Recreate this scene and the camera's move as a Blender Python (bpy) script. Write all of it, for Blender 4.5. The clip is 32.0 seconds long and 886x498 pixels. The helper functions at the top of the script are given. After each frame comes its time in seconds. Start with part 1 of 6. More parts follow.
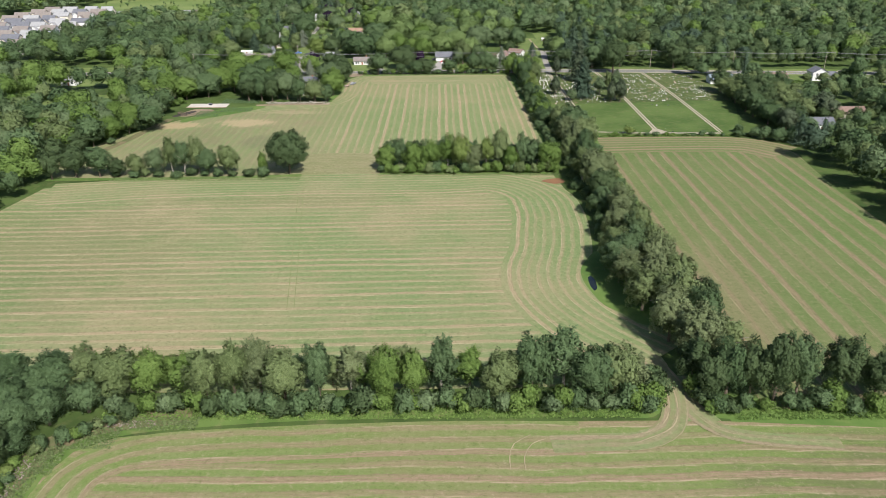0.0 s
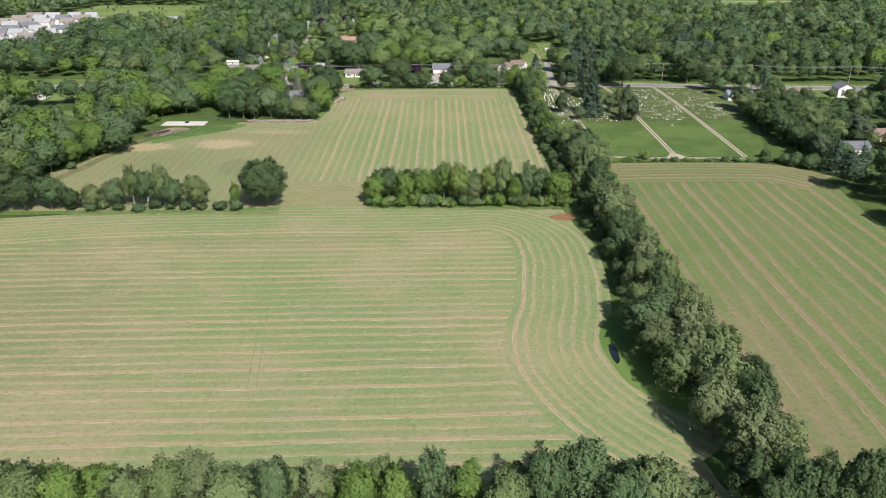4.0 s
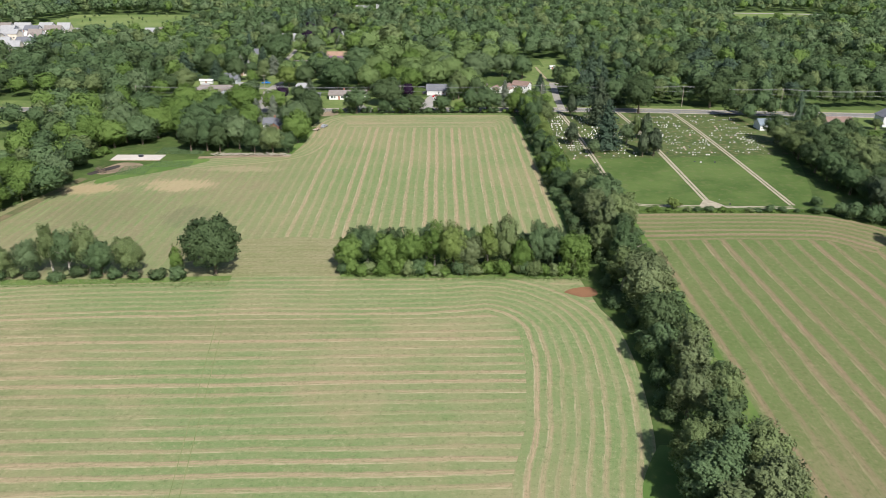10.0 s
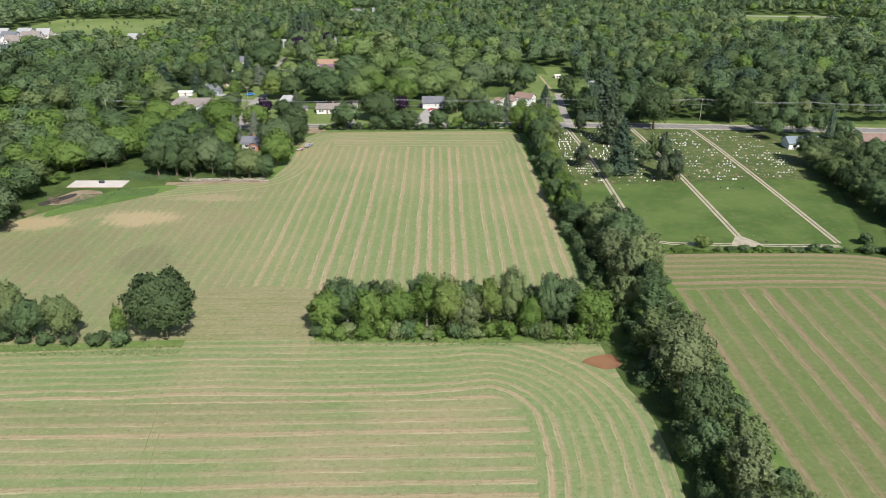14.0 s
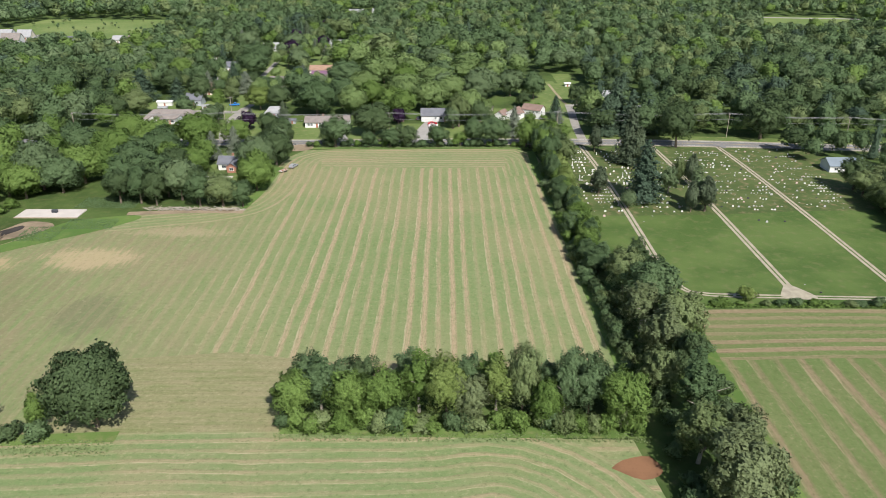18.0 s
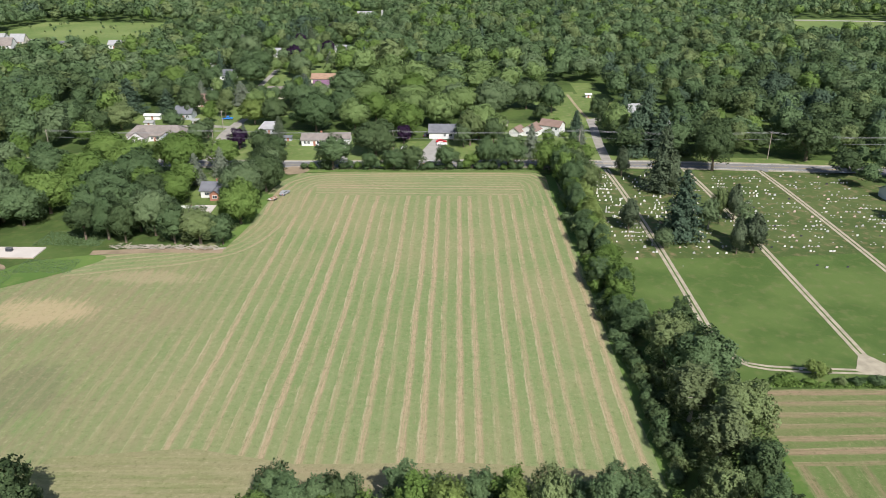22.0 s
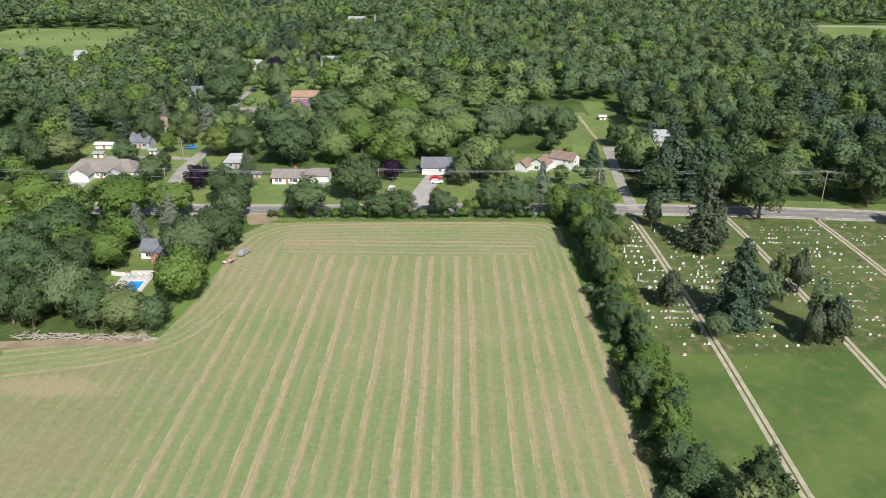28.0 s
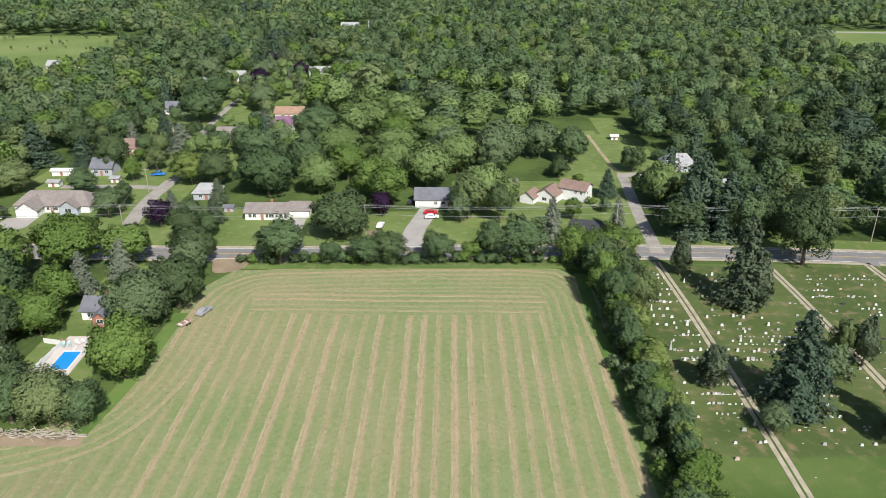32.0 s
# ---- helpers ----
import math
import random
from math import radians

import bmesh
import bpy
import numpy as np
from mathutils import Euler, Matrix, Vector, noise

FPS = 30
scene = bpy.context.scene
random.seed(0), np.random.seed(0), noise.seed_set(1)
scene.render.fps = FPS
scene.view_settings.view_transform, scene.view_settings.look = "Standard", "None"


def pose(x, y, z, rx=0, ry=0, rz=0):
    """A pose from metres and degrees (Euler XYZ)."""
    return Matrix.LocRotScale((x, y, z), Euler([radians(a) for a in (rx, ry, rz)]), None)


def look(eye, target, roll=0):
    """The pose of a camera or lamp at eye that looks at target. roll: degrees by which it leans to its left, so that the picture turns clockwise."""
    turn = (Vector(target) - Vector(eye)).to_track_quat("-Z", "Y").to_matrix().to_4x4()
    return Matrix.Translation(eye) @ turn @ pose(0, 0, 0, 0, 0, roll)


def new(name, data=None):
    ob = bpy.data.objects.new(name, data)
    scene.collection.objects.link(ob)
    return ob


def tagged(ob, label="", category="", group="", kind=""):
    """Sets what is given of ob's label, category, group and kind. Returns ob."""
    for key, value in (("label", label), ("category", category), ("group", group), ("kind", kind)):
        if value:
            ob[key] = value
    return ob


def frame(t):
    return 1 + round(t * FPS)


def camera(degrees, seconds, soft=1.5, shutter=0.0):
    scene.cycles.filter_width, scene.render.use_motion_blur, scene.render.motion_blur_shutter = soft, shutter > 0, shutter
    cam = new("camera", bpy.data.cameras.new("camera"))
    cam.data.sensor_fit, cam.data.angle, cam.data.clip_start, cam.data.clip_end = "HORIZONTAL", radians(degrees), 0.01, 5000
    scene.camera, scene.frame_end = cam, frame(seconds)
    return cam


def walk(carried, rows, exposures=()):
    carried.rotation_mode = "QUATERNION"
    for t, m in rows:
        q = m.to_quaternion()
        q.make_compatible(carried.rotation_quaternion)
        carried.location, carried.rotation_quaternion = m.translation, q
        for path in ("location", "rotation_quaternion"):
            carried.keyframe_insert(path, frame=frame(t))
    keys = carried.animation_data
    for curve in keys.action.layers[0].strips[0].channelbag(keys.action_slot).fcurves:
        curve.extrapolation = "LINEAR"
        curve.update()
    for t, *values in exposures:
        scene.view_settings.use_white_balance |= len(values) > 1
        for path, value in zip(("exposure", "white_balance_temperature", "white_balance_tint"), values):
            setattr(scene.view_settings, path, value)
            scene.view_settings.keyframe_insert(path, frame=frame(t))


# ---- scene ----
# ---- camera ----
cam = camera(61.62, 32.0, soft=0.85)
PATH = (  # seconds, x, y, z, yaw, pitch, roll
    (0, 0.02, -0.01, 90.00, 0.03, -24.08, -0.37),
    (1, 0.30, 8.59, 89.83, 0.01, -24.03, -0.34),
    (2, 0.56, 17.19, 89.66, -0.01, -23.95, -0.28),
    (3, 0.85, 25.75, 89.53, -0.04, -23.88, -0.22),
    (3.5, 1.06, 30.08, 89.48, -0.05, -23.85, -0.18),
    (5.5, 1.94, 47.32, 88.78, -0.11, -23.62, -0.06),
    (6, 2.04, 51.66, 88.75, -0.14, -23.58, -0.04),
    (7, 2.30, 60.24, 88.71, -0.20, -23.52, 0.04),
    (8, 2.64, 68.82, 88.66, -0.22, -23.44, 0.11),
    (9, 3.14, 77.44, 88.59, -0.23, -23.36, 0.14),
    (10, 3.56, 86.19, 88.50, -0.23, -23.32, 0.15),
    (11, 3.97, 94.94, 88.36, -0.23, -23.28, 0.17),
    (12, 4.34, 103.73, 88.24, -0.24, -23.26, 0.15),
    (13, 4.88, 112.60, 88.06, -0.21, -23.24, 0.09),
    (14, 5.36, 121.58, 87.89, -0.18, -23.27, 0.02),
    (14.5, 5.60, 126.06, 87.85, -0.16, -23.29, 0.00),
    (16.5, 6.16, 144.40, 87.57, -0.14, -23.38, 0.05),
    (17, 6.40, 148.90, 87.42, -0.14, -23.40, 0.08),
    (17.5, 6.60, 153.41, 87.30, -0.12, -23.40, 0.10),
    (18, 6.74, 157.89, 87.26, 0.06, -23.42, 0.12),
    (18.5, 6.94, 162.25, 87.28, 0.52, -23.47, 0.12),
    (19, 7.09, 166.49, 87.30, 0.92, -23.50, 0.12),
    (19.5, 7.29, 170.73, 87.32, 1.04, -23.51, 0.12),
    (20, 7.47, 174.97, 87.32, 1.06, -23.53, 0.09),
    (21, 7.87, 183.74, 87.29, 1.11, -23.52, 0.04),
    (22, 8.05, 192.46, 87.15, 1.10, -23.50, -0.01),
    (23, 8.28, 201.21, 87.04, 1.10, -23.48, -0.03),
    (24, 8.43, 209.74, 87.06, 1.09, -23.48, -0.02),
    (25, 8.38, 218.11, 87.31, 1.06, -23.51, -0.00),
    (25.5, 8.40, 222.34, 87.47, 1.06, -23.54, 0.02),
    (27.5, 8.32, 239.42, 87.66, 0.98, -23.58, 0.02),
    (28, 8.31, 243.93, 87.67, 0.96, -23.57, 0.00),
    (29, 8.36, 252.88, 87.67, 0.92, -23.57, -0.04),
    (30, 8.39, 261.49, 87.62, 0.85, -23.49, -0.08),
    (31, 8.43, 270.24, 87.49, 0.83, -23.44, -0.06),
    (32, 8.43, 278.92, 87.52, 0.80, -23.45, -0.03),
)
walk(cam, [(t, pose(x, y, z, 90 + pitch, 0, yaw) @ pose(0, 0, 0, 0, 0, roll)) for t, x, y, z, yaw, pitch, roll in PATH])

# ---- world, sun ----
SUN_FROM = Vector((0.40, -0.92, 0.0)).normalized()
SUN_UP = radians(43)
world = bpy.data.worlds.new("sky")
scene.world = world
world.use_nodes = True
wn = world.node_tree.nodes
sky = wn.new("ShaderNodeTexSky")
sky.sky_type, sky.sun_disc = "NISHITA", False
sky.sun_elevation, sky.sun_rotation = SUN_UP, math.atan2(SUN_FROM.x, SUN_FROM.y)
sky.air_density, sky.dust_density = 1.0, 1.2
world.node_tree.links.new(sky.outputs[0], wn["Background"].inputs[0])
wn["Background"].inputs[1].default_value = 0.073
sun = new("sun", bpy.data.lights.new("sun", "SUN"))
sun.data.energy, sun.data.angle, sun.data.color = 4.55, radians(0.6), (1.0, 0.965, 0.93)
sun.matrix_world = look((0, 0, 300), Vector((0, 0, 300)) - (SUN_FROM * math.cos(SUN_UP) + Vector((0, 0, math.sin(SUN_UP)))))
scene.view_settings.exposure = 0.51

# ---- materials ----
class Nodes:
    """A small builder for node materials."""

    def __init__(self, name):
        self.mat = bpy.data.materials.new(name)
        self.mat.use_nodes = True
        self.tree = self.mat.node_tree
        self.bsdf = self.tree.nodes["Principled BSDF"]
        self.out = self.tree.nodes["Material Output"]

    def add(self, kind):
        return self.tree.nodes.new(kind)

    def link(self, a, b):
        if isinstance(a, (int, float)):
            b.default_value = a
        elif isinstance(a, tuple):
            b.default_value = (*a, 1.0)[:4] if len(b.default_value) == 4 else a
        else:
            self.tree.links.new(a, b)

    def math(self, op, a, b=0.0, c=0.0):
        node = self.add("ShaderNodeMath")
        node.operation = op
        for n, v in enumerate((a, b, c)):
            self.link(v, node.inputs[n])
        return node.outputs[0]

    def mix(self, fac, a, b, blend="MIX"):
        node = self.add("ShaderNodeMix")
        node.data_type, node.blend_type = "RGBA", blend
        self.link(fac, node.inputs[0])
        self.link(a, node.inputs[6])
        self.link(b, node.inputs[7])
        return node.outputs[2]

    def noise(self, vector, scale, detail=3.0, rough=0.55):
        node = self.add("ShaderNodeTexNoise")
        if vector is not None:
            self.link(vector, node.inputs["Vector"])
        node.inputs["Scale"].default_value, node.inputs["Detail"].default_value, node.inputs["Roughness"].default_value = scale, detail, rough
        return node.outputs["Fac"]

    def step(self, value, low, high):
        node = self.add("ShaderNodeMapRange")
        node.interpolation_type = "SMOOTHSTEP"
        self.link(value, node.inputs[0])
        node.inputs[1].default_value, node.inputs[2].default_value = low, high
        return node.outputs[0]

    def scaled(self, vector, s):
        node = self.add("ShaderNodeVectorMath")
        node.operation = "MULTIPLY"
        self.link(vector, node.inputs[0])
        node.inputs[1].default_value = s
        return node.outputs[0]

    def where(self):
        return self.add("ShaderNodeNewGeometry").outputs["Position"]

    def uv(self):
        return self.add("ShaderNodeTexCoord").outputs["UV"]

    def bump(self, height, strength, distance):
        node = self.add("ShaderNodeBump")
        node.inputs["Strength"].default_value, node.inputs["Distance"].default_value = strength, distance
        self.link(height, node.inputs["Height"])
        self.link(node.outputs[0], self.bsdf.inputs["Normal"])

    def done(self, colour, rough=0.8, metal=0.0, spec=0.3):
        self.link(colour, self.bsdf.inputs["Base Color"])
        self.link(rough, self.bsdf.inputs["Roughness"])
        self.bsdf.inputs["Metallic"].default_value = metal
        self.bsdf.inputs["Specular IOR Level"].default_value = spec
        return self.mat


def plain(name, colour, rough=0.7, metal=0.0, spread=0.25, scale=1.2):
    """Paint, stone, metal: one colour with worn patches at two scales."""
    n = Nodes(name)
    p = n.where()
    big, fine = n.noise(p, scale * 0.3, 4), n.noise(p, scale * 4, 5)
    dark = tuple(c * (1 - spread) for c in colour)
    col = n.mix(n.step(big, 0.35, 0.7), colour, dark)
    col = n.mix(n.math("MULTIPLY", n.step(fine, 0.5, 0.8), 0.4), col, dark)
    return n.done(col, rough, metal)


def grass(name, dark, light, dry, dry_amount, scale=0.05):
    n = Nodes(name)
    p = n.where()
    big, mid, fine = n.noise(p, scale, 4), n.noise(p, 0.35, 4), n.noise(p, 3.0, 4, 0.7)
    col = n.mix(n.step(big, 0.35, 0.65), dark, light)
    col = n.mix(n.math("MULTIPLY", n.step(mid, 0.48, 0.75), dry_amount), col, dry)
    col = n.mix(n.math("MULTIPLY", n.step(fine, 0.45, 0.8), 0.45), col, dark)
    n.bump(n.noise(p, 5.0, 4, 0.7), 0.5, 0.12)
    return n.done(col, 0.85, spec=0.15)


def hay(name, green, lush, tan, pale, period, share, worn, wander=0.6, fade=0.5, offset=0.0, spots=(), grain=0.34, worn_side=None):
    """Mown hay: rows of dry cut grass; u runs across the rows and v along them, in metres."""
    n = Nodes(name)
    p, uv = n.where(), n.uv()
    sep = n.add("ShaderNodeSeparateXYZ")
    n.link(uv, sep.inputs[0])
    sway = n.noise(n.scaled(uv, (0.03, 0.022, 1)), 1.0, 3)
    tremble = n.noise(n.scaled(uv, (0.3, 0.16, 1)), 1.0, 4)
    u = n.math("ADD", sep.outputs[0], n.math("MULTIPLY", n.math("SUBTRACT", sway, 0.5), wander * 5))
    u = n.math("ADD", u, n.math("MULTIPLY", n.math("SUBTRACT", tremble, 0.5), wander * 0.6))
    u = n.math("ADD", u, n.math("MULTIPLY", n.math("SUBTRACT", n.noise(n.scaled(uv, (1.6, 0.30, 1)), 1.0, 6, 0.8), 0.5), 1.1))
    turns = n.math("DIVIDE", n.math("ADD", u, 4000.0 + offset), period)
    phase = n.math("FRACT", turns)
    dice = n.add("ShaderNodeTexWhiteNoise")
    dice.noise_dimensions = "1D"
    n.link(n.math("FLOOR", turns), dice.inputs["W"])
    row = dice.outputs["Value"]
    # a dry row, broader and stronger in some passes than in others, soft on one side, with lines of loose hay in it
    edge = n.math("ADD", share - 0.05, n.math("MULTIPLY", row, 0.10))
    over = n.math("SUBTRACT", phase, edge)
    broad = n.math("MULTIPLY", n.step(phase, 0.0, 0.22), n.math("SUBTRACT", 1.0, n.step(over, -0.05, 0.16)))
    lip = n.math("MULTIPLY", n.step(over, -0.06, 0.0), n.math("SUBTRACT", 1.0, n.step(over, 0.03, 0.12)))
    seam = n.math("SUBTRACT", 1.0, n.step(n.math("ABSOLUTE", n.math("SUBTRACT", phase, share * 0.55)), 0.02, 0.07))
    loose = n.math("SUBTRACT", 1.0, n.step(n.math("ABSOLUTE", n.math("SUBTRACT", phase, share * 0.25)), 0.02, 0.09))
    streak = n.noise(n.scaled(uv, (0.8, 0.07, 1)), 1.0, 6, 0.7)
    patchy = n.noise(p, 0.016, 4, 0.6)
    blot = n.noise(p, 0.09, 6, 0.7)
    fine = n.noise(n.scaled(uv, (1.6, 0.45, 1)), 1.0, 6, 0.8)
    speck = n.noise(p, 0.8, 6, 0.85)
    part_of = n.math("ADD", 1.0 - fade, n.math("MULTIPLY", n.step(n.math("ADD", n.math("MULTIPLY", streak, 0.8), n.math("MULTIPLY", row, 0.2)), 0.34, 0.60), fade))
    strength = n.math("MULTIPLY", part_of, n.math("ADD", 0.72, n.math("MULTIPLY", row, 0.28)))
    if worn_side:
        x0, x1, dull = worn_side
        east = n.add("ShaderNodeSeparateXYZ")
        n.link(p, east.inputs[0])
        clear = n.step(n.math("ADD", east.outputs[0], n.math("MULTIPLY", n.math("SUBTRACT", n.noise(p, 0.03, 4, 0.6), 0.5), 60.0)), x0, x1)
        strength = n.math("MULTIPLY", strength, n.math("ADD", 0.22, n.math("MULTIPLY", clear, 0.78)))
    base = n.mix(n.step(n.math("ADD", n.math("MULTIPLY", blot, 0.55), n.math("MULTIPLY", streak, 0.45)), 0.38, 0.62), green, lush)
    base = n.mix(n.math("MULTIPLY", n.step(patchy, 0.42, 0.64), worn), base, tan)
    base = n.mix(n.math("MULTIPLY", n.step(blot, 0.50, 0.72), worn * 0.7), base, tan)
    base = n.mix(n.math("MULTIPLY", n.step(fine, 0.50, 0.68), 0.30), base, tan)
    if worn_side:
        mottled = n.mix(n.step(n.math("ADD", n.math("MULTIPLY", streak, 0.6), n.math("MULTIPLY", blot, 0.4)), 0.40, 0.60), dull, base)
        base = n.mix(n.math("SUBTRACT", 1.0, clear), base, mottled)
    # bare, worn and darker spots: centre, half lengths, strength, colour
    for cx, cy, rx, ry, much, spot in spots:
        shift = n.add("ShaderNodeVectorMath")
        shift.operation = "SUBTRACT"
        n.link(p, shift.inputs[0])
        shift.inputs[1].default_value = (cx, cy, 0)
        far = n.add("ShaderNodeVectorMath")
        far.operation = "LENGTH"
        n.link(n.scaled(shift.outputs[0], (1 / rx, 1 / ry, 0)), far.inputs[0])
        rough = n.math("ADD", far.outputs["Value"], n.math("MULTIPLY", n.math("SUBTRACT", blot, 0.5), 1.6))
        rough = n.math("ADD", rough, n.math("MULTIPLY", n.math("SUBTRACT", streak, 0.5), 1.8))
        base = n.mix(n.math("MULTIPLY", n.math("SUBTRACT", 1.0, n.step(rough, 0.45, 1.05)), much), base, spot)
    fibre = n.noise(n.scaled(uv, (3.2, 0.22, 1)), 1.0, 6, 0.75)
    laid = n.math("ADD", 0.52, n.math("MULTIPLY", n.step(fibre, 0.40, 0.58), 0.48))
    col = n.mix(n.math("MULTIPLY", n.math("MULTIPLY", broad, strength), laid), base, tan)
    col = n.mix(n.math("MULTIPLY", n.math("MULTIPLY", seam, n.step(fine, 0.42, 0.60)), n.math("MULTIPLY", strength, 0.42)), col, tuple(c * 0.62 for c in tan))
    col = n.mix(n.math("MULTIPLY", n.math("MULTIPLY", loose, n.step(n.math("ADD", n.math("MULTIPLY", streak, 0.5), n.math("MULTIPLY", fibre, 0.5)), 0.45, 0.58)), n.math("MULTIPLY", strength, 0.7)), col, pale)
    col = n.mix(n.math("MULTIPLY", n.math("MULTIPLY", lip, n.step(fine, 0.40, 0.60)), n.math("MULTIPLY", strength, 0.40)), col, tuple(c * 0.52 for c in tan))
    col = n.mix(n.math("MULTIPLY", n.step(streak, 0.60, 0.72), 0.30), col, pale)
    col = n.mix(n.math("MULTIPLY", n.step(fine, 0.55, 0.68), 0.42), col, tuple(c * 0.55 for c in lush))
    col = n.mix(n.math("MULTIPLY", n.step(speck, 0.53, 0.65), grain), col, pale)
    col = n.mix(n.math("MULTIPLY", n.math("SUBTRACT", 1.0, n.step(speck, 0.36, 0.47)), grain * 1.3), col, tuple(c * 0.55 for c in lush))
    n.bump(n.math("ADD", n.math("MULTIPLY", broad, 0.5), fine), 0.4, 0.12)
    return n.done(col, 0.9, spec=0.1)


def leaf(name, dark, light, through_light=0.25):
    """Leaves: each tree and each leaf clump a little different, with light shining through."""
    dark, light = (dark[0] * 0.94, dark[1] * 0.96, dark[2] * 1.6), (light[0] * 1.02, light[1] * 1.06, light[2] * 1.7)
    n = Nodes(name)
    info, geo = n.add("ShaderNodeObjectInfo"), n.add("ShaderNodeNewGeometry")
    island = geo.outputs["Random Per Island"]
    cell = n.noise(geo.outputs["Position"], 0.22, 3)
    tone = n.add("ShaderNodeAttribute")
    tone.attribute_name = "tone"
    whole = n.math("FRACT", n.math("ADD", info.outputs["Random"], tone.outputs["Fac"]))
    fac = n.math("ADD", n.math("MULTIPLY", island, 0.17), n.math("ADD", n.math("MULTIPLY", whole, 0.58), n.math("MULTIPLY", n.step(cell, 0.35, 0.65), 0.16)))
    col = n.mix(fac, dark, light)
    # single leaves in a clump: dark flecks paint shaded gaps; light flecks, small relief
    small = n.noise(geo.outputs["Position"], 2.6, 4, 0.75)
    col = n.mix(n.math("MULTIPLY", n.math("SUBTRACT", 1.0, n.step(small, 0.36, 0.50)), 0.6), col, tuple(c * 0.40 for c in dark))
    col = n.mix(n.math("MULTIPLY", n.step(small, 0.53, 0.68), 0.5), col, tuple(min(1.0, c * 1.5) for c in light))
    n.done(col, 0.65, spec=0.13)
    n.bump(n.noise(geo.outputs["Position"], 3.4, 4, 0.75), 0.5, 0.25)
    glow = n.add("ShaderNodeBsdfTranslucent")
    n.link(n.mix(0.5, col, tuple(min(1.0, c * 1.5) for c in light)), glow.inputs[0])
    both = n.add("ShaderNodeMixShader")
    both.inputs[0].default_value = through_light
    n.link(n.bsdf.outputs[0], both.inputs[1])
    n.link(glow.outputs[0], both.inputs[2])
    n.link(both.outputs[0], n.out.inputs[0])
    return n.mat


